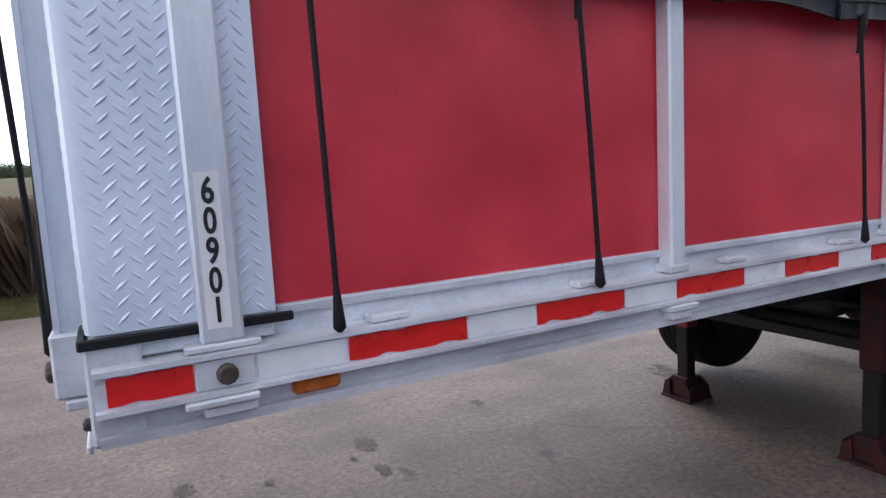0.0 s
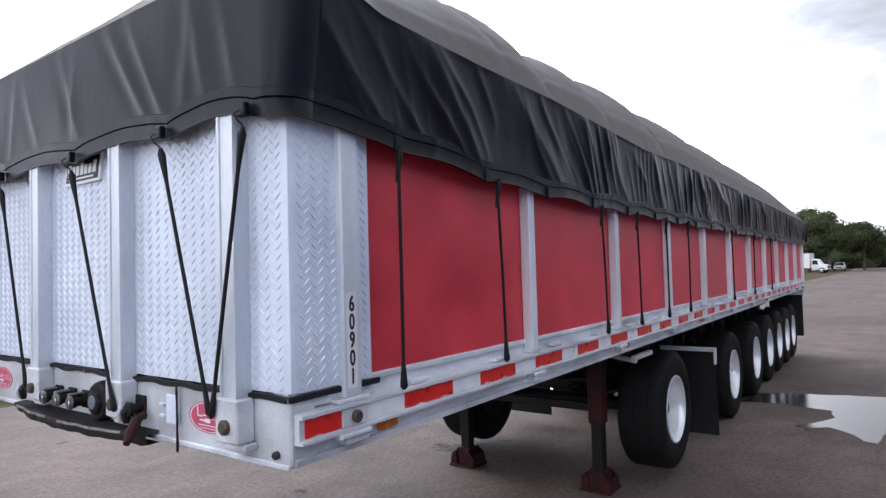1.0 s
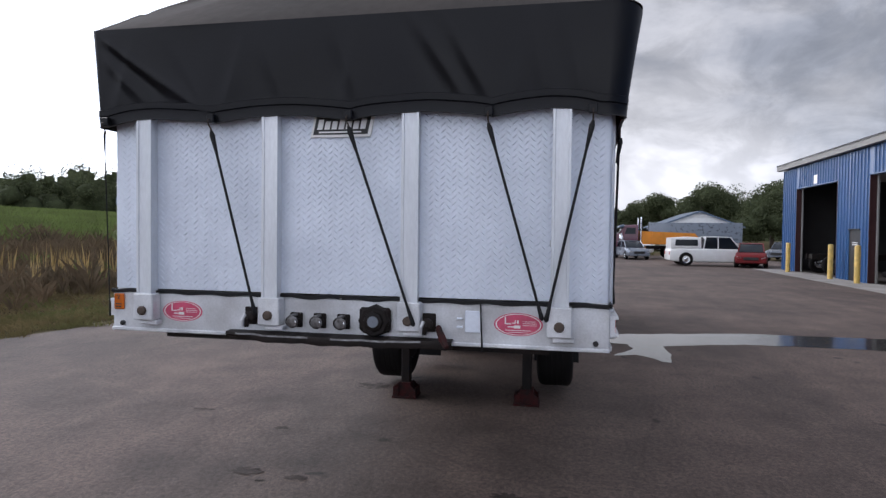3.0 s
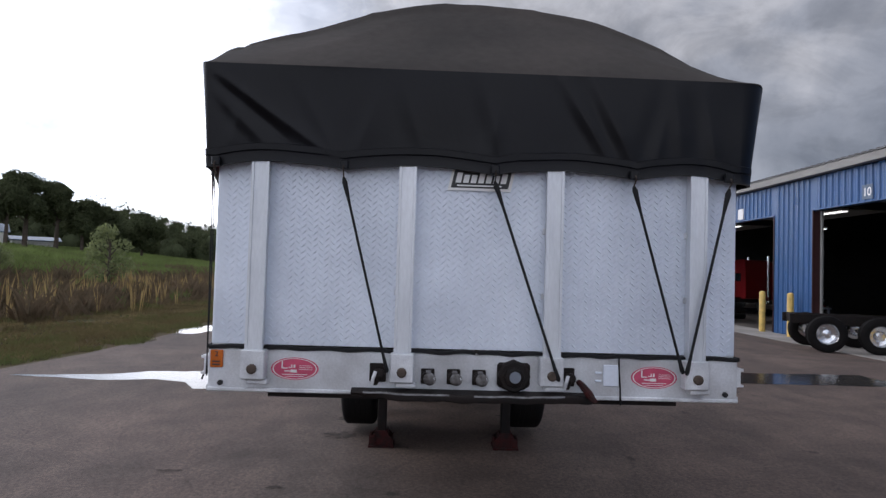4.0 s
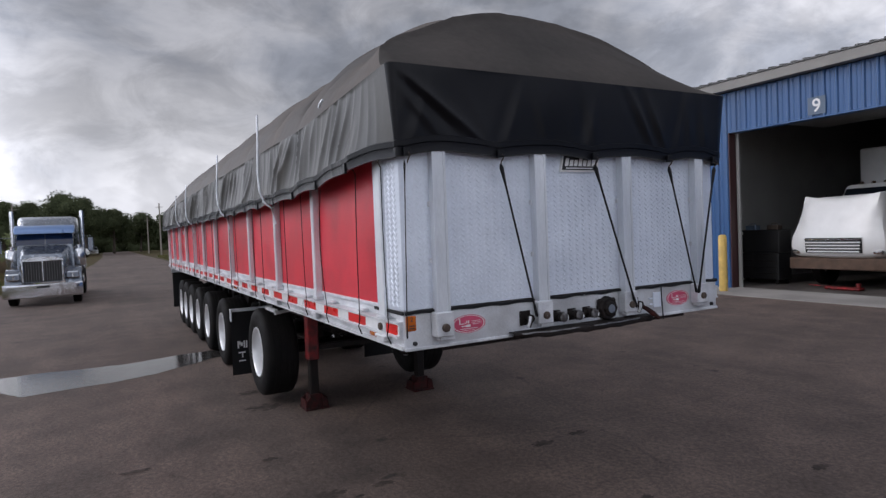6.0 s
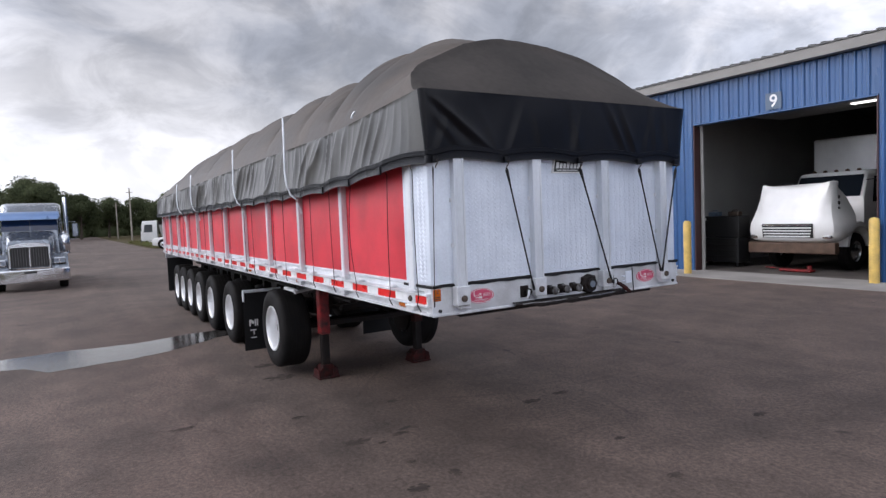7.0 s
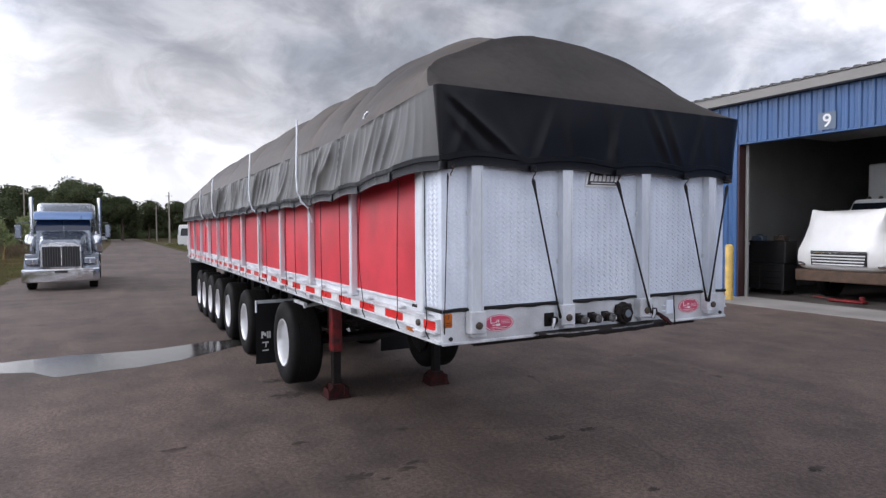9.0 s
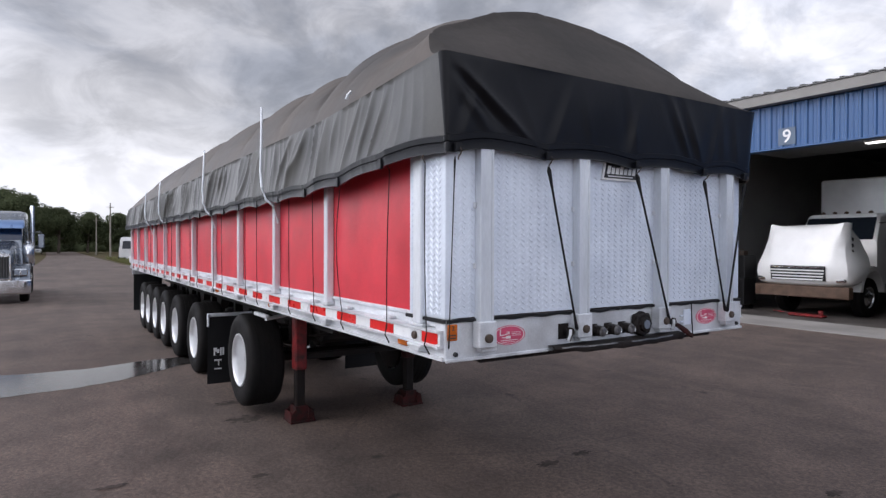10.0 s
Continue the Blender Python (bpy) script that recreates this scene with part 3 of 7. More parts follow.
def lugs(m, org, u, v, nrm, wide, high, pu=0.0285, pv=0.0315, size=0.0185):
    """Raised lozenges of tread plate in columns of alternating slant."""
    org, u, v, nrm = (Vector(a) for a in (org, u, v, nrm))
    for c in range(int(wide / pu)):
        s = 1 if c % 2 else -1
        d = (u * s + v * 0.9).normalized()
        e = nrm.cross(d)
        for r in range(int(high / pv)):
            p = org + u * (pu * (c + 0.5)) + v * (pv * (r + 0.25 + 0.5 * (c % 2)))
            q = [p - d * size, p - d * size * 0.215 + e * size * 0.21, p + d * size * 0.215 + e * size * 0.21, p + d * size, p + d * size * 0.215 - e * size * 0.21, p - d * size * 0.215 - e * size * 0.21]
            t = nrm * 0.0030
            m.add(q + [p - d * size * 0.4 + t, p + d * size * 0.4 + t], [(0, 1, 6), (1, 2, 7, 6), (2, 3, 7), (3, 4, 7), (4, 5, 6, 7), (5, 0, 6)])


def build_front():
    b = Mesh()
    b.box(-0.0, 0.10, -HALF, HALF, 1.325, 1.525, 0.006)
    beam = part("front_beam", b, BEAM, trailer, "scuffed aluminium front beam")
    f = Mesh()
    f.box(-0.012, 0.0, -HALF, HALF, 1.318, 1.337, 0.004)
    part("lower_lip", f, ALU_RAIL, beam)
    # tread plate front, wrapped round both corners
    pl = Mesh()
    prof = [(0.365, -1.293), (0.034, -1.293), (0.014, -1.283), (0.006, -1.264), (0.006, 1.264), (0.014, 1.283), (0.034, 1.293), (0.365, 1.293),
            (0.365, 1.278), (0.04, 1.278), (0.022, 1.26), (0.022, -1.26), (0.04, -1.278), (0.365, -1.278)]
    pl.prism(prof, "z", 1.545, 2.66)
    plate = part("tread_plate_front", pl, ALU_PLATE, trailer, "white tread plate bulkhead", smooth=30)
    lg = Mesh()
    lugs(lg, (0.006, -1.262, 1.55), (0, 1, 0), (0, 0, 1), (-1, 0, 0), 2.52, 0.98)
    for s in (-1, 1):
        lugs(lg, (0.036, s * 1.293, 1.55), (1, 0, 0), (0, 0, 1), (0, s, 0), 0.322, 0.98)
    ob = part("tread_relief", lg, ALU_PLATE, plate)
    ob["kind"] = "stuff"
    for s in (-1, 1):
        st = Mesh()
        pts = [(-0.004, s * 1.28), (-0.004, s * 0.66), (-0.004, s * 0.02)]
        rows = []
        for k in range(41):
            y = s * (0.005 + 1.285 * k / 40)
            w = 0.004 * math.sin(k * 0.9) + 0.004 * fbm(k * 0.31, s)
            rows.append([(0.003, y, 1.541 + w), (-0.009, y, 1.538 + w), (-0.009, y, 1.522 + w), (0.003, y, 1.519 + w)])
        st.grid(rows)
        st.box(-0.008, 0.4, s * 1.292, s * 1.304, 1.521, 1.541, 0.003)
        part("rubber_seal", st, RUBBER, trailer, "black rubber sealing strip")
    for y in (-1.067, -0.36, 0.36, 1.067):
        m = Mesh()
        m.prism([(0.008, y - 0.036), (-0.044, y - 0.036), (-0.046, y - 0.042), (-0.058, y - 0.042), (-0.058, y - 0.030), (-0.053, y - 0.028), (-0.053, y + 0.028), (-0.058, y + 0.030), (-0.058, y + 0.042), (-0.046, y + 0.042), (-0.044, y + 0.036), (0.008, y + 0.036)], "z", 1.5, 2.45)
        post = part("front_stake", m, ALU, trailer)
        k = Mesh()
        k.box(-0.068, 0.0, y - 0.058, y + 0.058, 1.385, 1.525, 0.006)
        part("stake_pocket", k, ALU_RAIL, post)
        k = Mesh()
        k.box(-0.05, 0.0, y - 0.07, y + 0.03, 1.362, 1.384, 0.004)
        part("pocket_foot", k, ALU_RAIL, post)
        part("bolt", bolt(-0.068, y, 1.437, "x", 0.024), BOLT, post)
        for z in (1.8, 2.12):
            h = Mesh()
            h.box(-0.012, 0.008, y + 0.037, y + 0.049, z, z + 0.03, 0.003)
            part("weld_tab", h, ALU_RAIL, post)
    for s in (-1, 1):
        o = Mesh()
        n = 32
        ring = [(-0.0025, s * 0.878 + 0.115 * math.cos(2 * math.pi * i / n), 1.432 + 0.054 * math.sin(2 * math.pi * i / n)) for i in range(n)]
        back = [(0.001, y, z) for _, y, z in ring]
        o.add(ring + back, [tuple(range(n))] + [(i, (i + 1) % n, n + (i + 1) % n, n + i) for i in range(n)])
        st = part("oval_sticker", o, PINK, beam, "faded pinkish red oval sticker")
        w = Mesh()
        cy = s * 0.878
        for k in range(40):
            a, c = 2 * math.pi * k / 40, 2 * math.pi * (k + 1) / 40
            q = [(-0.0032, cy + r * 0.115 * math.cos(t), 1.432 + r * 0.054 * math.sin(t)) for t, r in ((a, 0.93), (c, 0.93), (c, 0.88), (a, 0.88))]
            w.add(q, [(0, 1, 2, 3)])
        for ya, yb, za, zb in ((0.058, 0.064, 1.432, 1.466), (0.034, 0.064, 1.432, 1.437), (0.012, 0.03, 1.436, 1.440), (0.012, 0.017, 1.436, 1.452), (-0.002, 0.006, 1.436, 1.452), (0.02, 0.05, 1.418, 1.423), (-0.01, 0.02, 1.414, 1.428), (-0.08, -0.02, 1.446, 1.448), (-0.085, -0.02, 1.437, 1.439), (-0.085, -0.02, 1.428, 1.430), (-0.06, 0.06, 1.403, 1.406), (-0.045, 0.045, 1.394, 1.396)):
            w.box(-0.0036, -0.0028, cy + ya, cy + yb, za, zb)
        part("sticker_print", w, WHITE, st)
    # lamps and lights of the nose
    a = Mesh()
    a.box(-0.012, 0.0, 1.222, 1.283, 1.43, 1.515, 0.005)
    lamp = part("amber_sticker", a, AMBER, beam, "amber marker plate")
    writing("digit", "2", 0.035, BLACK, pose(-0.0135, 1.252, 1.495, 90, 0, -90), lamp)
    bar = Mesh()
    bar.box(-0.0136, -0.0125, 1.235, 1.27, 1.442, 1.449)
    bar.box(-0.0136, -0.0125, 1.235, 1.27, 1.456, 1.463)
    part("print_bar", bar, BLACK, lamp)
    for s in (-1, 1):
        part("bolt", bolt(-0.0, s * 1.232, 1.358, "x", 0.013), BLACK, beam)
    # the logo plate under the tarp
    def slanted(m, x0, x1, ya, yb, za, zb):
        """An upright plate leaning like italics; y runs against the reading direction."""
        lean = 0.22
        q = [(yb - 0, za), (ya, za), (ya - lean * (zb - za), zb), (yb - lean * (zb - za), zb)]
        m.prism(q, "x", x0, x1)
    g = Mesh()
    slanted(g, -0.008, 0.006, 0.165, -0.145, 2.325, 2.44)
    sign = part("maker_plate", g, WHITE, trailer, "white bordered black maker's plate")
    k = Mesh()
    slanted(k, -0.0105, -0.0075, 0.150, -0.132, 2.337, 2.43)
    part("plate_print", k, BLACK, sign)
    for i in range(7):
        q = Mesh()
        y = 0.128 - i * 0.037
        slanted(q, -0.0125, -0.010, y, y - 0.027, 2.362, 2.402 if i % 3 else 2.412)
        part("print_bar", q, WHITE, sign)
    q = Mesh()
    slanted(q, -0.0125, -0.010, 0.12, -0.10, 2.345, 2.352)
    part("print_bar", q, WHITE, sign)
    return beam


front_beam = build_front()


def build_couplings():
    # light sockets and air couplings above their shelf
    for k, y in enumerate((0.238, 0.112, -0.012)):
        m = Mesh()
        m.lathe([(0, 0.030), (-0.022, 0.030), (-0.026, 0.024), (-0.05, 0.023), (-0.052, 0.029), (-0.068, 0.029), (-0.07, 0.02), (-0.07, 0.001)], (0, y, 1.412), "x", 14)
        m.box(-0.012, 0.0, y - 0.036, y + 0.03, 1.376, 1.45, 0.004)
        sock = part("socket", m, FRAME_DARK, trailer, "greasy electric socket")
        lid = Mesh()
        lid.lathe([(-0.072, 0.001), (-0.072, 0.030), (-0.078, 0.030), (-0.084, 0.022), (-0.086, 0.001)], (0, y - 0.012, 1.410), "x", 14)
        lid.box(-0.08, -0.02, y - 0.018, y + 0.006, 1.436, 1.446, 0.003)
        part("spring_lid", lid, WORN_STEEL, sock, "dull grey spring lid")
        lip = Mesh()
        lip.tube([(-0.087, y - 0.032, 1.395), (-0.088, y - 0.036, 1.412), (-0.087, y - 0.032, 1.428)], 0.003, 6)
        part("lid_edge", lip, CHROME, sock)
    h = Mesh()
    h.lathe([(0, 0.080), (-0.035, 0.080), (-0.045, 0.070), (-0.045, 0.052), (-0.058, 0.047), (-0.062, 0.034), (-0.062, 0.001)], (0, -0.182, 1.425), "x", 8)
    h.box(-0.03, 0.0, -0.262, -0.102, 1.37, 1.49, 0.012)
    box = part("socket_housing", h, FRAME_DARK, trailer, "dark octagonal socket housing")
    c = Mesh()
    c.lathe([(-0.060, 0.001), (-0.060, 0.029), (-0.066, 0.027), (-0.066, 0.001)], (0, -0.184, 1.425), "x", 16)
    part("cover", c, GREY_CAR, box, "grey blue cover")
    for y, s in ((0.467, 1), (-0.453, -1)):
        m = Mesh()
        m.lathe([(0, 0.018), (-0.04, 0.018), (-0.045, 0.026), (-0.06, 0.026), (-0.064, 0.018), (-0.064, 0.001)], (0, y, 1.425), "x", 12)
        m.tube([(-0.045, y + 0.005, 1.445), (-0.06, y + 0.012, 1.415), (-0.055, y + 0.018, 1.375)], [0.016, 0.019, 0.012], 8)
        m.box(-0.01, 0.0, y - 0.03, y + 0.05, 1.38, 1.47, 0.004)
        ac = part("air_coupling", m, FRAME_DARK, trailer, "worn dark air line coupling")
        w = Mesh()
        w.tube([(-0.070, y + 0.016, 1.44), (-0.078, y + 0.026, 1.412), (-0.068, y + 0.032, 1.38)], 0.009, 8)
        part("seal_clip", w, ALU_RAIL, ac)
    sh, ed = Mesh(), Mesh()
    rows, rim = [], []
    for i in range(41):
        y = 0.60 - 1.17 * i / 40
        w = 0.006 * fbm(i * 0.3, 2.0)
        lip_drop = min(1.0, 0.25 + i / 9)
        x = -0.05 - 0.055 * math.sin(math.pi * i / 40) + 0.012 * fbm(i * 0.45, 4)
        rows.append([(0.0, y, 1.350), (x, y, 1.346 + w), (x - 0.006, y, 1.335 + w), (x + 0.002, y, 1.334 - 0.027 * lip_drop + 2.0 * w), (0.0, y, 1.308)])
        rim.append([(x + 0.006, y, 1.3445 + w), (x - 0.004, y, 1.344 + w), (x - 0.0065, y, 1.336 + w)])
    sh.grid(rows)
    shelf = part("coupling_shelf", sh, FRAME_DARK, trailer, "bent greasy coupling shelf", smooth=50)
    ed.grid(rim[2:17])
    part("worn_edge", ed, WORN_STEEL, shelf, "bare worn metal edge")
    ed = Mesh()
    ed.grid(rim[20:36])
    part("worn_edge", ed, WORN_STEEL, shelf)
    kp = Mesh()
    kp.prism([(0.07, -1.02), (0.07, 1.02), (0.55, 0.9), (0.55, -0.9)], "z", 1.282, 1.324)
    part("under_plate", kp, FRAME_DARK, trailer, "dark steel plate under the front beam")
    w = Mesh()
    w.box(-0.009, 0.0, -0.705, -0.625, 1.385, 1.49, 0.003)
    w.box(-0.013, -0.0, -0.615, -0.585, 1.405, 1.415, 0.002)
    w.box(-0.013, -0.0, -0.615, -0.585, 1.445, 1.455, 0.002)
    part("document_plate", w, ALU_PLATE, front_beam, "blank pale plate")
    # dull red coupling sticking out of the shelf
    hd = Mesh()
    hd.tube([(-0.02, -0.50, 1.405), (-0.05, -0.51, 1.395), (-0.065, -0.52, 1.38)], [0.014, 0.016, 0.018], 8)
    hd.tube([(-0.065, -0.52, 1.382), (-0.09, -0.535, 1.36), (-0.108, -0.55, 1.34)], [0.017, 0.020, 0.013], 8)
    hd.tube([(-0.104, -0.545, 1.344), (-0.12, -0.56, 1.328)], [0.016, 0.012], 8)
    part("red_coupling", hd, FOOT_RED, trailer, "dull red hose coupling")


build_couplings()


def build_sides():
    for s in (-1, 1):
        # rail extrusion: (y, z) outline drawn along x
        prof = [(1.20, 1.325), (1.305, 1.325), (1.305, 1.345), (1.288, 1.348), (1.288, 1.392), (1.333, 1.394), (1.333, 1.404), (1.318, 1.406), (1.318, 1.470),
                (1.333, 1.472), (1.333, 1.483), (1.262, 1.486), (1.258, 1.53), (1.272, 1.533), (1.272, 1.553), (1.20, 1.553)]
        m = Mesh()
        m.prism([(s * y, z) for y, z in prof], "x", 0.012, LENGTH)
        rail = part("side_rail", m, ALU_RAIL, trailer, "aluminium side rail with reflective tape")
        # tape
        cuts = [(0.03, 0.19, 0), (0.31, 0.51, 1)]
        x = 0.51
        while x < LENGTH - 0.4:
            cuts += [(x, x + 0.31, 0), (x + 0.31, x + 0.518, 1)]
            x += 0.518
        for a, b, white in cuts:
            t = Mesh()
            n = 15
            top, low = [], []
            for i in range(n):
                u = a + 0.003 + (b - a - 0.006) * i / (n - 1)
                top.append((u, 1.4665 - (0.012 * max(0.0, fbm(u * 23, s * 3.0)) if not white else 0.001)))
                low.append((u, 1.4095 + (0.014 * max(0.0, fbm(u * 19, s * 5.0)) if not white else 0.001)))
            q = top + low[::-1]
            t.add([(u, s * 1.3205, z) for u, z in q] + [(u, s * 1.3175, z) for u, z in q], [tuple(range(2 * n))] + [(i, (i + 1) % (2 * n), 2 * n + (i + 1) % (2 * n), 2 * n + i) for i in range(2 * n)])
            part("white_tape" if white else "red_tape", t, TAPE_WHITE if white else TAPE_RED, rail)
        # stakes with their pockets
        for i, x in enumerate(STAKES):
            st = Mesh()
            w = 0.043 if i == 0 else 0.031
            st.box(x - w, x + w, s * 1.262, s * 1.318, 1.50, 2.6, 0.006)
            post = part("side_stake", st, ALU, trailer)
            if i:
                k = Mesh()
                k.box(x - w - 0.012, x + w + 0.012, s * 1.258, s * 1.321, 1.486, 1.512, 0.005)
                part("stake_pocket", k, ALU_RAIL, post)
                k = Mesh()
                k.box(x - 0.06, x + 0.06, s * 1.285, s * 1.34, 1.372, 1.392, 0.004)
                part("pocket_foot", k, ALU_RAIL, post)
                k = Mesh()
                k.box(x - 0.042, x + 0.042, s * 1.285, s * 1.332, 1.344, 1.3715, 0.006)
                part("pocket_foot", k, ALU_RAIL, post)
            else:
                k = Mesh()
                k.box(x - 0.075, x + 0.075, s * 1.26, s * 1.3245, 1.486, 1.50, 0.003)
                part("pocket_collar", k, ALU_RAIL, post)
                k = Mesh()
                k.box(x - 0.06, x + 0.055, s * 1.315, s * 1.3245, 1.408, 1.468, 0.002)
                part("stake_pocket", k, ALU_RAIL, post)
                k = Mesh()
                k.box(x - 0.085, x + 0.06, s * 1.285, s * 1.345, 1.376, 1.392, 0.004)
                part("pocket_foot", k, ALU_RAIL, post)
                k = Mesh()
                k.box(x - 0.05, x + 0.055, s * 1.285, s * 1.335, 1.352, 1.3755, 0.004)
                part("pocket_foot", k, ALU_RAIL, post)
                part("bolt", bolt(x, s * 1.3245, 1.437, "y", 0.022, s), BOLT, post)
        # red panels
        for i in range(11):
            a = 0.368 if i == 0 else STAKES[i] + 0.003
            b = STAKES[i + 1] - 0.003
            rows = []
            for k in range(9):
                u = a + (b - a) * k / 8
                bow = 0.012 * math.sin(math.pi * k / 8) * fbm(i * 1.7, s * 2.0)
                rows.append([(u, s * (1.262 + bow * math.sin(math.pi * j / 6)), 1.545 + 1.1 * j / 6) for j in range(7)])
            pn = Mesh()
            pn.grid(rows)
            pn.grid([[(x, y - s * 0.02, z) for x, y, z in r] for r in rows])
            pn.box(a, b, s * 1.255, s * 1.2615, 1.553, 2.65)
            part("red_side_panel", pn, RED_PANEL, trailer)
            lip = Mesh()
            lip.box(a, b, s * 1.258, s * 1.275, 1.530, 1.552, 0.004)
            part("panel_sill", lip, ALU, trailer)
        # winch lugs and blocks in the gutter
        for i in range(22):
            x = 0.62 + i * 0.605
            w = Mesh()
            w.box(x - 0.05, x + 0.05, s * 1.27, s * 1.315, 1.486, 1.505, 0.005)
            part("tie_block", w, ALU_RAIL, rail)
        # markers
        for x in (0.44, 2.92, 5.02, LENGTH - 0.25):
            a = Mesh()
            a.box(x - 0.055, x + 0.055, s * 1.287, s * 1.305, 1.352, 1.388, 0.012)
            part("marker_lamp", a, AMBER if x < 7 else RED_LENS, rail, "amber marker lamp" if x < 7 else "red marker lamp")
    # chocks of tread plate beside the corner stakes
    for s in (-1, 1):
        m = Mesh()
        m.box(0.02, 0.36, s * 1.21, s * 1.285, 1.49, 1.545, 0.004)
        part("corner_block", m, ALU_RAIL, trailer)
    rear = Mesh()
    rear.box(LENGTH - 0.04, LENGTH, -1.29, 1.29, 1.2, 1.55, 0.005)
    rear.box(LENGTH - 0.06, LENGTH - 0.01, -1.27, 1.27, 1.55, 2.65, 0.005)
    part("tail_board", rear, ALU_RAIL, trailer)
    dk = Mesh()
    dk.box(0.02, LENGTH - 0.05, -1.21, 1.21, 1.49, 1.535)
    part("deck", dk, DECK, trailer)


build_sides()
for i, d in enumerate("60901"):
    t = writing("digit", d, 0.072, BLACK, pose(0.246, -1.3192, 1.806 - i * 0.06, 90, 0, 0) @ Matrix.Diagonal((0.70, 1, 1, 1)), trailer, bold=0.025)
m = Mesh()
m.box(0.222, 0.270, -1.3187, -1.3180, 1.53, 1.845)
part("number_backing", m, WHITE, trailer, "pale backing of the unit number")


AXLES = [4.56, 7.15, 8.74, 9.98, 11.05, 12.05, 12.95]


def wheel_parts(s, parent):
    """A wide single wheel, its outer face towards s * y."""
    t = Mesh()
    R = 0.525
    prof = [(-0.20, 0.30), (-0.222, 0.36), (-0.226, 0.43), (-0.205, 0.49), (-0.18, R - 0.008), (-0.15, R)]
    for g in (-0.10, -0.035, 0.035, 0.10):
        prof += [(g - 0.005, R), (g - 0.004, R - 0.006), (g + 0.004, R - 0.006), (g + 0.005, R)]
    prof += [(0.15, R), (0.18, R - 0.008), (0.205, 0.49), (0.226, 0.43), (0.222, 0.36), (0.20, 0.30)]
    t.lathe([(s * 0.9 * h, r) for h, r in prof], (0, 0, 0), "y", 48)
    part("tyre", t, TYRE, parent, smooth=40)
    r = Mesh()
    rp = [(-0.2, 0.30), (0.195, 0.302), (0.212, 0.300), (0.214, 0.288), (0.195, 0.272), (0.15, 0.264), (0.06, 0.256), (0.01, 0.245), (-0.012, 0.225), (0.0, 0.17), (0.008, 0.11), (0.008, 0.001)]
    r.lathe([(s * 0.9 * h, q) for h, q in rp], (0, 0, 0), "y", 40)
    part("rim", r, WHEEL, parent, "bright aluminium rim", smooth=35)
    h = Mesh()
    h.lathe([(s * a, q) for a, q in ((0.0, 0.075), (0.09, 0.07), (0.105, 0.06), (0.11, 0.04), (0.11, 0.001))], (0, 0, 0), "y", 20)
    part("hub", h, FRAME_DARK, parent, smooth=35)
    d = Mesh()
    d.lathe([(s * a, q) for a, q in ((-0.215, 0.001), (-0.215, 0.20), (-0.205, 0.285), (-0.10, 0.29))], (0, 0, 0), "y", 24)
    part("brake_drum", d, FRAME_DARK, parent, smooth=35)
    n = Mesh()
    for k in range(10):
        a = 2 * math.pi * k / 10
        x, z = 0.143 * math.cos(a), 0.143 * math.sin(a)
        n.cyl((x, s * 0.0, z), (x, s * 0.034, z), 0.016, 6)
    part("wheel_nuts", n, CHROME, parent)


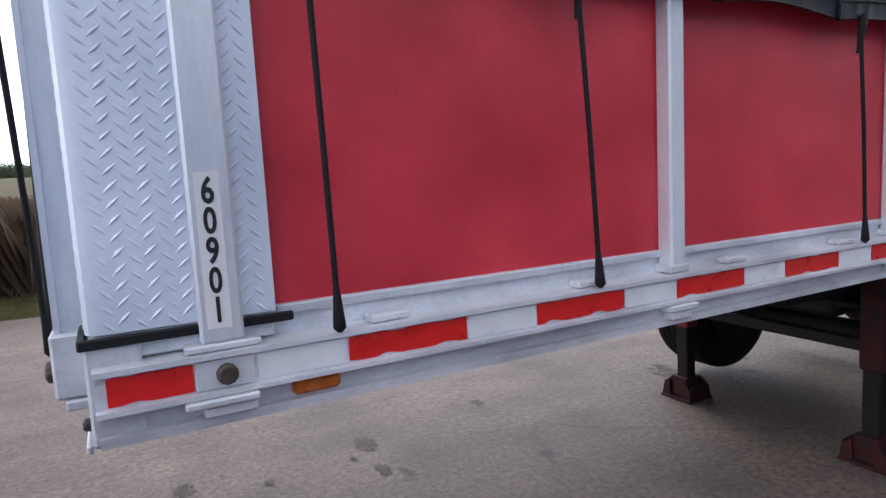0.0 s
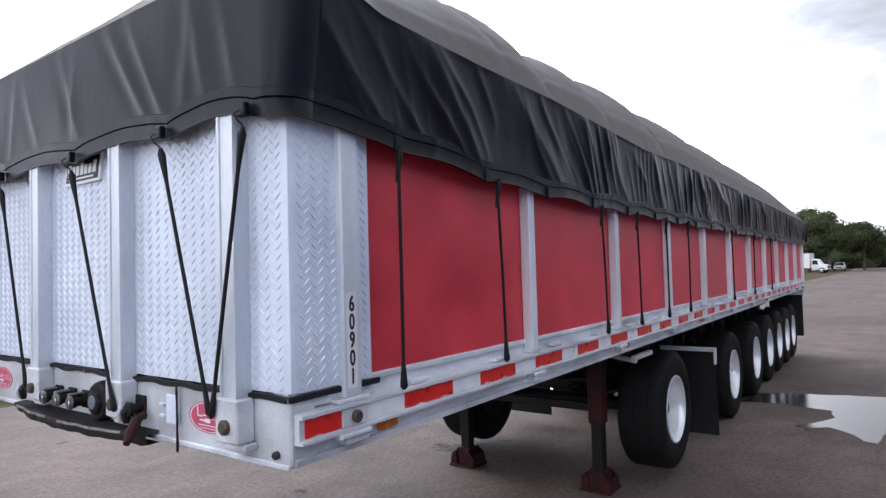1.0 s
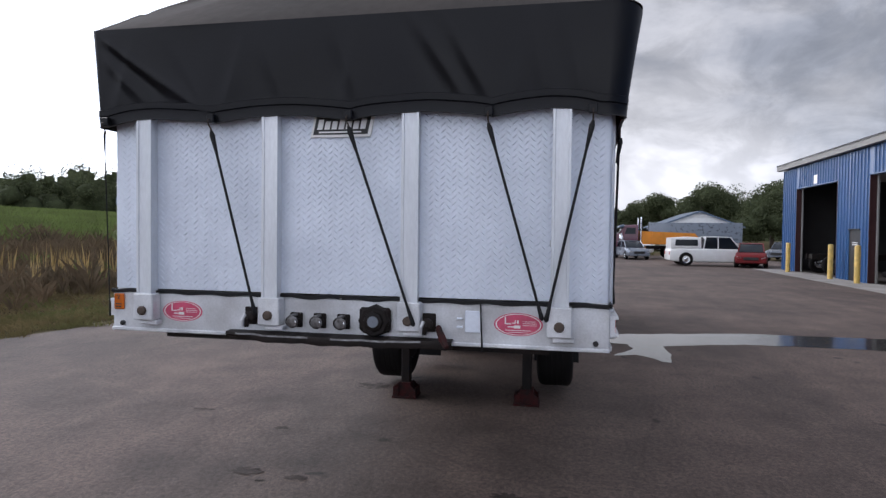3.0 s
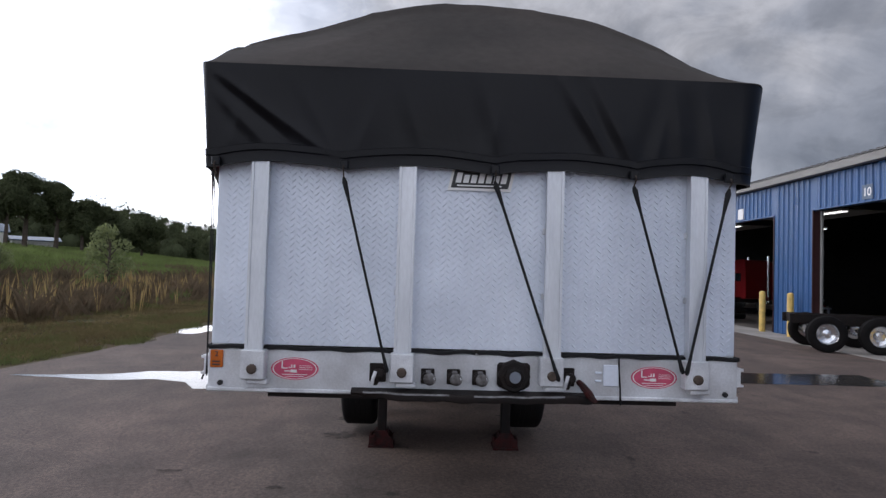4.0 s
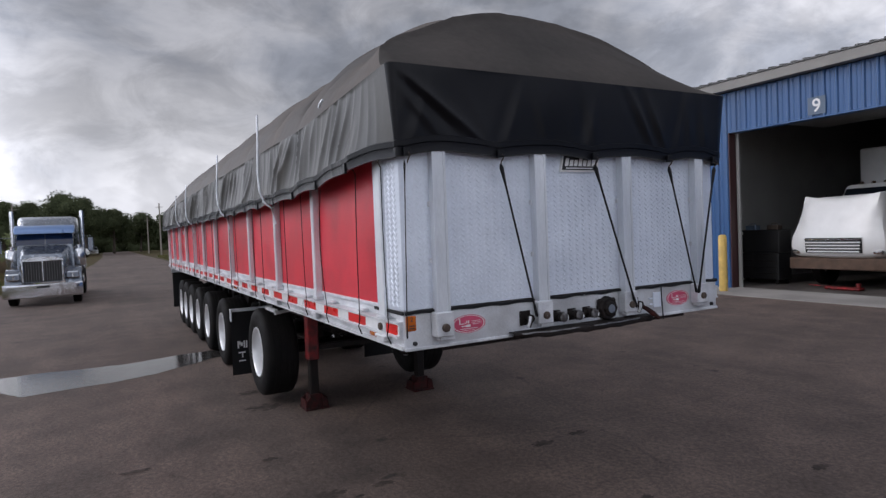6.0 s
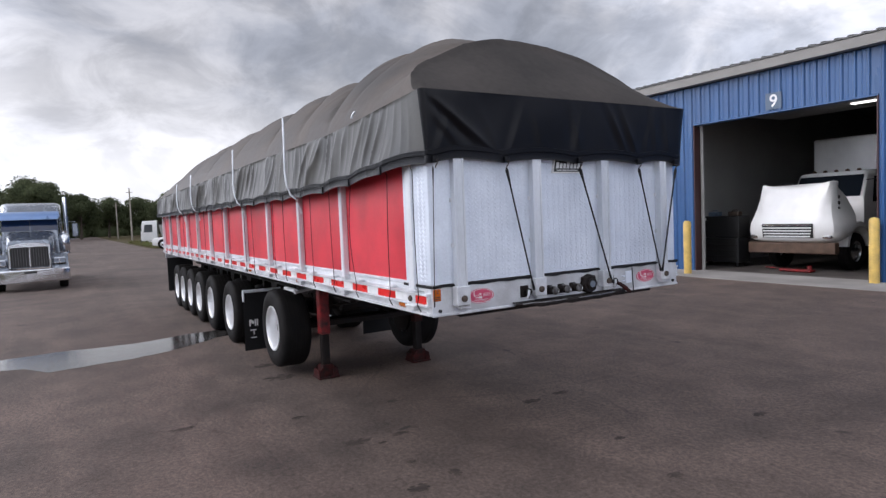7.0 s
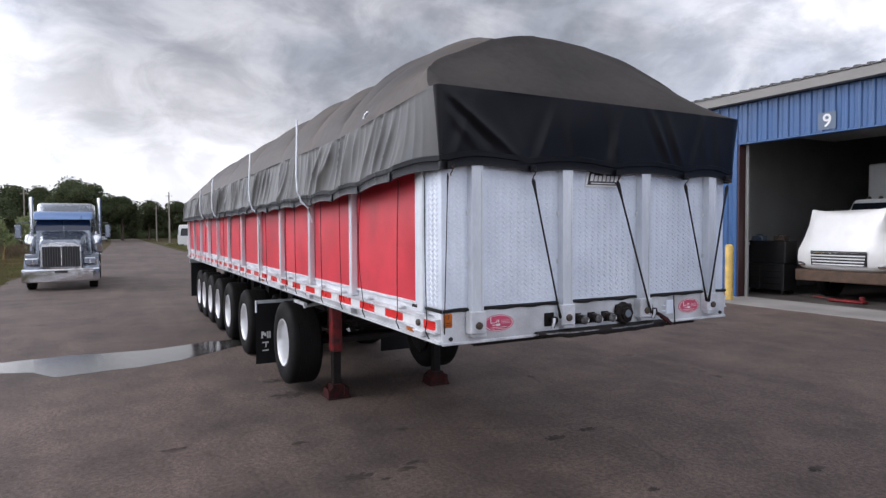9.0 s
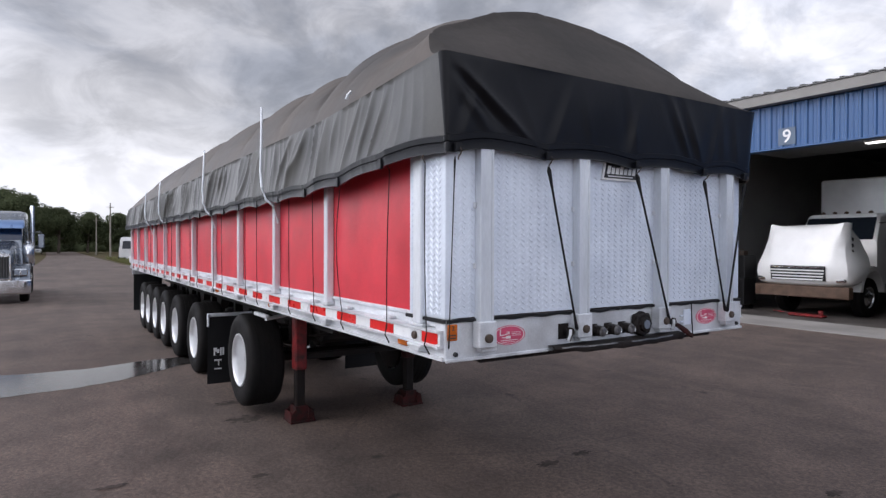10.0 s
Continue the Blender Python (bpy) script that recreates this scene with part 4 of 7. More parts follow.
def build_running_gear():
    master = {}
    for k, x in enumerate(AXLES):
        zc = 0.60 if k == 0 else 0.525      # the first axle is lifted clear of the ground
        for s in (-1, 1):
            w = new("wheel")
            w.parent = trailer
            w.location = (x, s * 0.97, zc)
            if s not in master:
                wheel_parts(s, w)
                master[s] = w
            else:
                for c in master[s].children:
                    o = new(c.name.split(".")[0], c.data)
                    o.parent = w
        a = Mesh()
        a.cyl((x, -0.95, zc), (x, 0.95, zc), 0.065, 14)
        a.box(x - 0.06, x + 0.06, -0.56, -0.44, zc, 1.06, 0.01)
        a.box(x - 0.06, x + 0.06, 0.44, 0.56, zc, 1.06, 0.01)
        part("axle", a, FRAME_DARK, trailer, "dark axle with hangers")
        for s in (-1, 1):
            b = Mesh()
            b.lathe([(0, 0.05), (0.01, 0.11), (0.05, 0.135), (0.1, 0.12), (0.13, 0.135), (0.18, 0.12), (0.2, 0.06)], (x + 0.3, s * 0.5, 0.72), "z", 16)
            part("air_spring", b, RUBBER, trailer, smooth=50)
    for s in (-1, 1):
        m = Mesh()
        m.prism([(s * 0.44, 1.02), (s * 0.58, 1.02), (s * 0.58, 1.05), (s * 0.44, 1.05)], "x", 3.2, LENGTH - 0.1)
        m.prism([(1.34, 1.8), (1.30, 2.0), (1.02, 3.2), (1.02, LENGTH - 0.1), (1.47, LENGTH - 0.1), (1.47, 1.8)], "y", s * 0.505, s * 0.517)
        m.box(1.8, LENGTH - 0.1, s * 0.44, s * 0.58, 1.46, 1.49)
        part("main_beam", m, FRAME_DARK, trailer, "dark main beam under the deck")
    for i in range(22):
        x = 0.5 + i * 0.595
        c = Mesh()
        c.box(x, x + 0.07, -1.26, 1.26, 1.40, 1.49, 0.006)
        part("cross_member", c, FRAME_DARK, trailer)
    k = Mesh()
    k.box(0.12, 1.7, -0.9, 0.9, 1.335, 1.36, 0.01)
    k.cyl((0.95, 0, 1.34), (0.95, 0, 1.27), 0.045, 14)
    part("kingpin_plate", k, FRAME_DARK, trailer)
    # landing legs
    X = 3.89
    for s in (-1, 1):
        y = s * 0.68
        u = Mesh()
        u.box(X - 0.065, X + 0.065, y - 0.065, y + 0.065, 0.56, 1.42, 0.012)
        u.box(X - 0.09, X + 0.09, y - 0.05, y + 0.05, 1.30, 1.46, 0.01)
        # right leg's darker red holds grime and the shade of that side
        leg = part("landing_leg", u, LEG_RED if s > 0 else FOOT_RED, trailer, "worn red landing leg on a splayed foot" if s > 0 else "dark red landing leg on a splayed foot, grime and shade in its colour")
        lo = Mesh()
        lo.box(X - 0.05, X + 0.05, y - 0.05, y + 0.05, 0.1, 0.58, 0.01)
        part("inner_leg", lo, FRAME_DARK, leg, "dark greasy inner leg")
        f = Mesh()
        f.box(X - 0.13, X + 0.13, y - 0.14, y + 0.14, 0.0, 0.02, 0.005)
        foot = part("foot_plate", f, FOOT_RED, leg)
        f = Mesh()
        f.prism([(y - 0.085, 0.02), (y + 0.085, 0.02), (y + 0.07, 0.17), (y - 0.07, 0.17)], "x", X - 0.085, X + 0.085)
        part("foot_socket", f, FOOT_RED, leg)
        for d in (-1, 1):
            for xx in (X - 0.11, X + 0.09):
                f = Mesh()
                f.prism([(y + d * 0.06, 0.02), (y + d * 0.135, 0.02), (y + d * 0.12, 0.10), (y + d * 0.07, 0.15)], "x", xx, xx + 0.02)
                part("foot_gusset", f, FOOT_RED, leg)
            f = Mesh()
            f.prism([(0.02, X - 0.12), (0.02, X + 0.12), (0.12, X + 0.09), (0.12, X - 0.09)], "y", y + d * 0.118, y + d * 0.13)
            part("foot_gusset", f, FOOT_RED, leg)
        br = Mesh()
        br.tube([(X, y, 0.68), (X + 0.5, s * 0.5, 1.08)], 0.022, 8)
        br.tube([(X + 0.1, s * 0.72, 0.80), (X + 0.35, s * 0.85, 0.82), (X + 0.45, s * 0.88, 0.95), (X + 0.47, s * 0.88, 1.3)], 0.014, 8)
        part("leg_brace", br, FRAME_DARK, leg)
    c = Mesh()
    c.box(X - 0.03, X + 0.03, -0.68, 0.68, 0.66, 0.73, 0.008)
    c.cyl((X, -0.62, 0.92), (X, 0.62, 0.92), 0.016, 10)
    part("leg_cross_bar", c, FRAME_DARK, trailer)
    for s in (-1, 1):
        b = Mesh()
        b.box(X - 0.55, X - 0.15, s * 1.18, s * 1.22, 1.20, 1.235, 0.005)
        b.tube([(X - 0.5, s * 1.2, 1.19), (X - 0.3, s * 0.75, 1.22)], 0.018, 8)
        part("outrigger_bracket", b, ALU_RAIL, trailer)
        fl = Mesh()
        fl.box(5.65, 5.675, s * 0.70, s * 1.27, 0.985, 1.03, 0.004)
        fl.box(5.62, 5.68, s * 1.255, s * 1.275, 0.86, 1.03, 0.004)
        br = part("flap_bracket", fl, ALU, trailer)
        m = Mesh()
        rows = []
        for j in range(9):
            z = 0.99 - 0.88 * j / 8
            rows.append([(5.685 + 0.03 * (j / 8) ** 2 + 0.01 * fbm(q * 0.8, j * 0.4), s * (0.66 + 0.6 * q / 6), z) for q in range(7)])
        m.grid(rows)
        m.grid([[(x + 0.01, y, z) for x, y, z in r] for r in rows])
        flap = part("mud_flap", m, RUBBER, trailer, "black rubber mud flap with pale print" if s > 0 else "", smooth=60)
        for y0, y1, z0, z1 in () if s < 0 else ((1.17, 1.19, 0.50, 0.60), (1.09, 1.11, 0.50, 0.60), (1.15, 1.17, 0.55, 0.60), (1.12, 1.15, 0.53, 0.58), (1.06, 1.08, 0.50, 0.60), (1.09, 1.18, 0.43, 0.45), (1.12, 1.135, 0.37, 0.45), (1.09, 1.18, 0.32, 0.335)):
            p = Mesh()
            p.box(5.676, 5.6835, s * y0, s * y1, z0 - 0.02, z1 - 0.02)
            part("print_bar", p, WHITE, flap)
        ef = Mesh()
        ef.box(LENGTH - 0.1, LENGTH - 0.08, s * 0.65, s * 1.27, 0.35, 1.2, 0.004)
        part("mud_flap", ef, RUBBER, trailer)
    # tanks and boxes between the beams
    for x, z in ((4.5, 1.0), (6.3, 0.95), (6.9, 0.98)):
        t = Mesh()
        t.lathe([(-0.42, 0.001), (-0.42, 0.06), (-0.36, 0.12), (0.36, 0.12), (0.42, 0.06), (0.42, 0.001)], (x, 0, z), "y", 18)
        part("air_tank", t, FRAME_DARK, trailer, smooth=40)
    for s in (-1, 1):
        for x in (4.3, 6.5, 8.15, 9.5, 10.6, 11.7, 12.75):
            b = Mesh()
            b.prism([(1.02, x - 0.18), (0.74, x - 0.06), (0.74, x + 0.06), (1.02, x + 0.18)], "y", s * 0.44, s * 0.56)
            part("spring_hanger", b, FRAME_DARK, trailer)
            a = Mesh()
            a.box(x, x + 0.75, s * 0.46, s * 0.54, 0.66, 0.76, 0.02)
            part("trailing_arm", a, FRAME_DARK, trailer)
    for x0, x1, z0, w in ((3.98, 4.62, 0.80, 0.40), (5.2, 7.25, 0.86, 0.40), (8.2, 9.0, 0.80, 0.38), (2.35, 3.3, 1.12, 0.46)):
        g = Mesh()
        g.box(x0, x1, -w, w, z0, 1.46, 0.03)
        for k in range(4):
            g.box(x0 + 0.03, x1 - 0.03, -w - 0.012, w + 0.012, z0 + 0.06 + 0.13 * k, z0 + 0.09 + 0.13 * k, 0.005)
        part("valve_box", g, FRAME_DARK, trailer, "dark ribbed box between the beams")
    g = Mesh()
    g.box(3.3, 3.5, -0.5, 0.5, 1.02, 1.45, 0.01)
    part("bulkhead_plate", g, FRAME_DARK, trailer)
    # plates added to close gaps and keep light from under the deck
    for x in (4.6, 6.2, 8.15, 9.5, 10.6, 11.7, 12.75):
        d = Mesh()
        d.box(x - 0.03, x + 0.03, -0.5, 0.5, 1.04, 1.4, 0.01)
        part("frame_plate", d, FRAME_DARK, trailer)
    h = Mesh()
    for k in range(5):
        y = -0.3 + 0.15 * k
        h.tube([(2.2, y, 1.3), (3.2, y + 0.05, 1.08 + 0.05 * (k % 2)), (4.4, y - 0.04, 1.02), (5.0, y, 0.8)], 0.018, 6)
    part("air_lines", h, RUBBER, trailer)


build_running_gear()

# ---- tarp ----
tarp = thing("load_tarp", "black vinyl tarp humped over the trailer's load", "tarp")
TAIL = LENGTH + 0.055
NOSE = -0.085
SIDE = {1: 1.365, -1: 1.39}            # half widths of the tarp's shoulder
ROUND = {1: 0.045, -1: 0.15}           # corner radii at the nose
CREASES = [(1.30, 2.05, 0.05), (1.68, 3.35, 0.19), (2.55, 4.45, 0.12), (3.7, 5.6, 0.17), (5.6, 7.4, 0.16), (7.4, 9.2, 0.14), (9.2, 10.9, 0.13), (11.0, 12.4, 0.11)]   # at the edge, at the middle, depth
ARCH = [(0, 1.0), (0.15, 0.975), (0.3, 0.90), (0.46, 0.78), (0.59, 0.66), (0.74, 0.50), (0.86, 0.34), (0.94, 0.19), (1.0, 0.0)]
RISE = [(-0.5, 0.58), (0.3, 0.60), (0.6, 0.64), (0.9, 0.72), (1.1, 0.81), (1.35, 0.91), (1.7, 0.99), (2.1, 1.02), (2.6, 1.01), (11.2, 0.98), (12.6, 0.72), (13.8, 0.3)]
FRONT_ARCH = {1: [(0, 1.0), (0.2, 0.96), (0.39, 0.865), (0.55, 0.735), (0.65, 0.625), (0.74, 0.53), (0.83, 0.44), (0.9, 0.35), (0.96, 0.23), (1.0, 0.0)],
              -1: [(0, 1.0), (0.2, 0.975), (0.39, 0.885), (0.55, 0.77), (0.68, 0.64), (0.77, 0.525), (0.87, 0.335), (0.94, 0.165), (1.0, 0.0)]}
SHOULDERS = {1: [(-0.1, 2.89), (0.3, 2.87), (0.8, 2.84), (1.3, 2.81), (1.7, 2.795), (4.0, 2.79), (9.0, 2.76), (14.0, 2.72)],
             -1: [(-0.1, 2.89), (0.1, 2.85), (0.35, 2.80), (1.0, 2.785), (1.7, 2.785), (2.5, 2.76), (3.2, 2.735), (4.2, 2.755), (9.0, 2.73), (14.0, 2.70)]}


def shoulder(x, y):
    """Height of the line where top and skirt meet; it passes smoothly from one side to the other."""
    k = min(1.0, max(0.0, (y + 1.39) / 0.7))
    return lerp_table(x, SHOULDERS[1]) * k + lerp_table(x, SHOULDERS[-1]) * (1 - k)


def flare(x, y, z):
    """The right front corner is drawn outwards by the first bow."""
    return (x, y * (1 + (0.024 * math.exp(-((x - NOSE) / 0.28) ** 2) if y < 0 else 0.0)), z)


def soft_arch(table, e):
    return sum(lerp_table(min(1.0, abs(e + d)), table) for d in (-0.06, -0.03, 0.0, 0.03, 0.06)) / 5 if e < 0.92 else lerp_table(e, table)


def load_height(x, e, slack=1.0):
    """The humped load behind the front arch; e runs from the middle 0 to the edge 1."""
    h = sum(lerp_table(x + d, RISE) for d in (-0.08, 0.0, 0.08)) / 3
    for at_edge, at_mid, deep in CREASES:
        d = x - at_mid + (at_mid - at_edge) * e ** 0.8
        h -= slack * deep * math.exp(-abs(d) / (0.13 if d < 0 else 0.42)) + 0.35 * slack * deep * math.exp(-(d / 0.045) ** 2)
    return (h + 0.03 * fbm(x * 0.6, 1.0)) * soft_arch(ARCH, e)


def bow_edge(e):
    """Where the tarp folds tautly over the first bow."""
    return -0.03 + 0.60 * math.sqrt(max(0.0, 1 - e * e))


def ridge(a):
    """A sharp-backed wave, 0 to 1."""
    return 1 - abs(2 * (a - math.floor(a)) - 1)


def top_point(x, y):
    s = 1 if y > 0 else -1
    e = min(1.0, abs(y) / SIDE[s])
    edge = bow_edge(e)
    arch = 0.635 * soft_arch(FRONT_ARCH[s], e)
    if x <= edge + 1e-6:
        u = min(1.0, max(0.0, (x - NOSE) / (edge - NOSE)))
        z = arch * (u ** 0.92 - 0.03 * math.sin(math.pi * u) * (1 - e))
    else:
        k = min(1.0, (x - edge) / 0.55)
        z = (arch - 0.075 * math.sin(math.pi * min(1.0, k * 1.6)) * (1 - e * e)) * (1 - k * k * (3 - 2 * k)) + load_height(x, e, 1.0 if s > 0 else 1.35) * k * k * (3 - 2 * k)
    z += 0.022 * math.exp(-((x - edge) / 0.035) ** 2) * (1 - e ** 4)
    slack = 0.016 * fbm(x * 2.1, y * 1.6, 2.0) + 0.022 * ridge(x * 1.5 + y * 0.8 + 1.2 * fbm(x * 0.8, y * 0.8, 4.0)) ** 6 * max(0.0, 0.35 + fbm(x * 0.7, y * 0.7, 9.0)) + 0.016 * ridge(y * 1.9 - x * 0.55 + 1.3 * fbm(x * 0.6, y * 0.9, 17.0)) ** 7 * max(0.0, 0.3 + fbm(x * 0.8, y * 0.8, 19.0))
    slack += 0.020 * ridge(2.6 * math.atan2(x + 0.3, 1.5 - abs(y)) + 0.6 * fbm(x, y, 14.0)) ** 4 * max(0.0, 1.1 - x) * e
    return shoulder(x, y) + z + slack * (1 - e * e) * min(1.0, max(0.0, (x - NOSE) / 0.3))


def fold(u, z, seed, slant=0.0, sway=1.0):
    """Depth of hanging folds: sharp ridges that fan out from the hooks, slant and fade."""
    lean = (slant + sway * (0.75 * math.sin(u * 1.9 + seed) + 0.45 * math.sin(u * 4.3 + 2 * seed))) * (z - 2.55)
    a = (u + lean) * 1.6 + 0.9 * fbm(u * 0.9, z * 0.5, seed)
    b = (u + (0.8 if slant else -0.9) * lean) * 4.3 + 1.6 * fbm(u * 1.3, z * 0.7, seed + 6)
    c = (u + 0.6 * lean) * 8.7 + 1.9 * fbm(u * 1.7, z * 0.9, seed + 8)
    w = min(1.0, max(0.05, 0.5 + 1.3 * fbm(u * 0.8, 3.0, seed + 2)))
    q = min(1.0, max(0.0, 0.45 + 1.6 * fbm(u * 1.1, z * 0.8, seed + 12)))
    return 0.062 * ridge(a) ** 2.6 * w + 0.026 * ridge(b) ** 3.6 * min(1.0, max(0.0, 0.5 + 1.2 * fbm(u * 1.9, z * 1.2, seed + 3))) + 0.008 * ridge(c) ** 3.0 * q + 0.006 * fbm(u * 7 + z * 1.5, z * 3.2, seed + 4)


GROMMETS = (1.27, 0.665, -0.06, -0.735, -1.20)
WRINKLES = [(0.72, 2.45, 1.45, 0.42, 0.034), (0.80, 2.44, 1.15, 0.36, 0.020), (1.02, 2.47, 0.95, 0.35, 0.012), (0.62, 2.45, -0.35, 0.4, 0.010), (0.70, 2.45, 0.55, 0.3, 0.010), (-0.10, 2.46, 0.30, 0.42, 0.012), (-0.02, 2.46, -0.2, 0.36, 0.009),
            (-0.62, 2.46, 0.62, 0.46, 0.020), (-0.72, 2.46, 0.50, 0.42, 0.022), (-0.82, 2.46, -0.2, 0.4, 0.010), (-0.95, 2.5, 0.12, 0.36, 0.012), (-1.12, 2.46, 0.18, 0.4, 0.012), (0.30, 2.5, 0.3, 0.3, 0.008), (1.22, 2.5, -0.35, 0.3, 0.010)]


def front_wrinkle(y, z):
    """Tension wrinkles that run up from the hem's hooks."""
    d = 0.008 * fbm(y * 2.0, z * 2.5, 31.0)
    for y0, z0, lean, tall, amp in WRINKLES:
        h = z - z0
        off = y - y0 - lean * h
        k = max(0.0, 1 - abs(h - tall * 0.35) / tall)
        d += amp * k * (math.exp(-(off * off + 0.0002) ** 0.5 / 0.035) - 0.5 * math.exp(-((off - 0.06) / 0.05) ** 2))
    return d


HEM = [(-0.1, 2.385), (0.4, 2.37), (0.7, 2.335), (1.05, 2.305), (1.5, 2.285), (2.5, 2.265), (4, 2.25), (14, 2.235)]


def hem_side(x, s):
    lift = 0.020 * abs(math.sin(math.pi * (x - 0.47) / 0.61)) ** 1.4
    return lerp_table(x, HEM) + lift + 0.014 * fbm(x * 1.3, s * 2.0)


def hem_front(y):
    z = 2.398
    for a, b in zip(GROMMETS, GROMMETS[1:]):
        if b <= y <= a:
            z += 0.034 * max(0.0, math.sin(math.pi * (a - y) / (a - b))) ** 0.8
    return z + 0.006 * fbm(y * 4, 8.0)


def corner_x(y):
    """The tarp's front edge, rounded where it turns each corner."""
    s = 1 if y > 0 else -1
    t = min(1.0, max(0.0, (abs(y) - SIDE[s] + ROUND[s]) / ROUND[s]))
    return NOSE + ROUND[s] * (1 - math.sqrt(1 - t * t))


def skirt_grid(stations, depth):
    """Rows from the shoulder down to the hem over stations of (x, y, outward normal, hem height, inward pull)."""
    rows = []
    for j in range(31):
        v = j / 30
        row = []
        for x, y, nx, ny, hem, pull in stations:
            z0 = shoulder(x, y)
            z = z0 + (hem - z0) * v
            d = depth(x, y, z) * math.sin(math.pi * min(1, v * 0.93 + 0.05)) ** 0.6 if v > 0 else 0.0
            d -= pull * v
            row.append(flare(x + nx * d, y + ny * d, z))
        rows.append(row)
    return rows


def hem_on(rows, stations, name="hem_band"):
    h = Mesh()
    lines = []
    for (x, y, z), (_, _, nx, ny, _, _) in zip(rows[-1], stations):
        lines.append([(x + nx * o, y + ny * o, z + u) for o, u in ((0.006, 0.085), (0.013, 0.081), (0.011, 0.052), (0.006, 0.049), (0.010, 0.045), (0.005, 0.004), (0.007, -0.004), (-0.008, -0.005))])
    h.grid(lines)
    part(name, h, TARP, tarp, smooth=50)


def build_tarp():
    ys = [SIDE[1 if j > 0 else -1] * math.sin(math.pi / 2 * (j / 34)) for j in range(-34, 35)]

    def column(i, y):
        fold_x = bow_edge(min(1.0, abs(y) / SIDE[1 if y > 0 else -1]))
        if i < 48:
            x = NOSE + (fold_x - NOSE) * i / 47
        elif i < 138:
            x = fold_x + (2.4 - fold_x) * ((i - 47) / 91) ** 1.25
        else:
            x = 2.4 + (TAIL - 2.4) * (i - 138) / 379
        return flare(max(x, corner_x(y)), y, top_point(x, y))
    m = Mesh()
    m.grid([[column(i, y) for y in ys] for i in range(48)])
    # shade of the forward-facing slope is painted by its own darker material
    part("front_slope", m, TARP_FRONT_SHADED, tarp, "taut front slope of the tarp, shade put into its colour", smooth=45)
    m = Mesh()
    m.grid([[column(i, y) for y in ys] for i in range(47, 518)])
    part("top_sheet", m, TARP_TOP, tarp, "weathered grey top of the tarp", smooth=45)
    for s in (-1, 1):
        r, w = ROUND[s], SIDE[s]
        n = 1150
        sts = []
        for i in range(n + 1):
            x = NOSE + r + (TAIL - NOSE - r) * i / n
            near = min(1.0, (x - NOSE) / 0.5)
            pull = (0.055 + 0.03 * (s < 0)) * (1 - near) + (-0.055 if s > 0 else 0.045) * near
            sts.append((x, s * w, 0.0, float(s), hem_side(x, s), pull))

        def depth(x, y, z):
            hang = fold(x, z, 12.0, 0.25, 0.5) if y > 0 else fold(x, z, 10.0, 0.95, 0.12)
            return (1.15 if y > 0 else 0.62) * (hang - 0.02) * min(1.0, max(0.0, (x - NOSE - 0.05) / 0.5))
        g = skirt_grid(sts, depth)
        k = Mesh()
        k.grid(g)
        # only the left skirt, towards the bright sky, gets the lit colour
        part("side_skirt", k, TARP_SIDE_LIT if s > 0 else TARP, tarp, "folded side skirt of the tarp", smooth=50)
        hem_on(g[:], sts[::1])
    # the front skirt with both rounded corners
    sts = []
    for s in (-1, 1):
        r, w = ROUND[s], SIDE[s]
        arc = []
        for k in range(13):
            a = radians(90 * k / 12)
            x, y = NOSE + r - r * math.sin(a), s * (w - r + r * math.cos(a))
            f = k / 12
            hem = hem_side(x, s) * (1 - f) + hem_front(y) * f
            pull = ((0.055 + 0.03 * (s < 0)) * (1 - 2 * r) + (-0.055 if s > 0 else 0.045) * 2 * r) * (1 - f) + 0.03 * f
            arc.append((x, y, -math.sin(a), s * math.cos(a), hem, pull))
        if s < 0:
            y0 = -(w - r)
            sts += arc
        else:
            y1 = w - r
            sts += [(NOSE, y0 + (y1 - y0) * i / 420, -1.0, 0.0, hem_front(y0 + (y1 - y0) * i / 420), 0.03) for i in range(1, 420)]
            sts += arc[::-1]

    def depth_front(x, y, z):
        edge = min(1.0, max(0.0, (SIDE[1 if y > 0 else -1] - abs(y)) * 8))
        return front_wrinkle(y, z) * edge
    g = skirt_grid(sts, depth_front)
    k = Mesh()
    k.grid(g)
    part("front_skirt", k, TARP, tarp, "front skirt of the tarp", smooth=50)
    hem_on(g, sts)
    for y in GROMMETS:
        k = Mesh()
        z = hem_front(y)
        k.box(-0.095, -0.070, y - 0.02, y + 0.02, z - 0.004, z + 0.04, 0.004)
        tab = part("webbing_tab", k, TARP, tarp)
        k = Mesh()
        k.tube([(-0.10, y, z + 0.012), (-0.116, y, z), (-0.10, y, z - 0.02), (-0.085, y, z - 0.03), (-0.082, y, z - 0.045)], 0.0035, 6)
        part("hook", k, BOLT, tab)
    for s in (-1, 1):
        for i in range(16):
            x = 0.47 + 0.61 * i
            z, y = hem_side(x, s), (SIDE[s] + 0.055 if s > 0 else SIDE[s] - 0.045) + 0.010
            k = Mesh()
            k.box(x - 0.02, x + 0.02, s * (y - 0.012), s * (y + 0.006), z - 0.012, z + 0.05, 0.004)
            part("webbing_tab", k, TARP, tarp)
    r = Mesh()
    r.grid([[(TAIL, y, top_point(TAIL, y)) for y in ys], [(TAIL + 0.015, y, 2.3) for y in ys]])
    part("rear_skirt", r, TARP, tarp, smooth=50)


build_tarp()


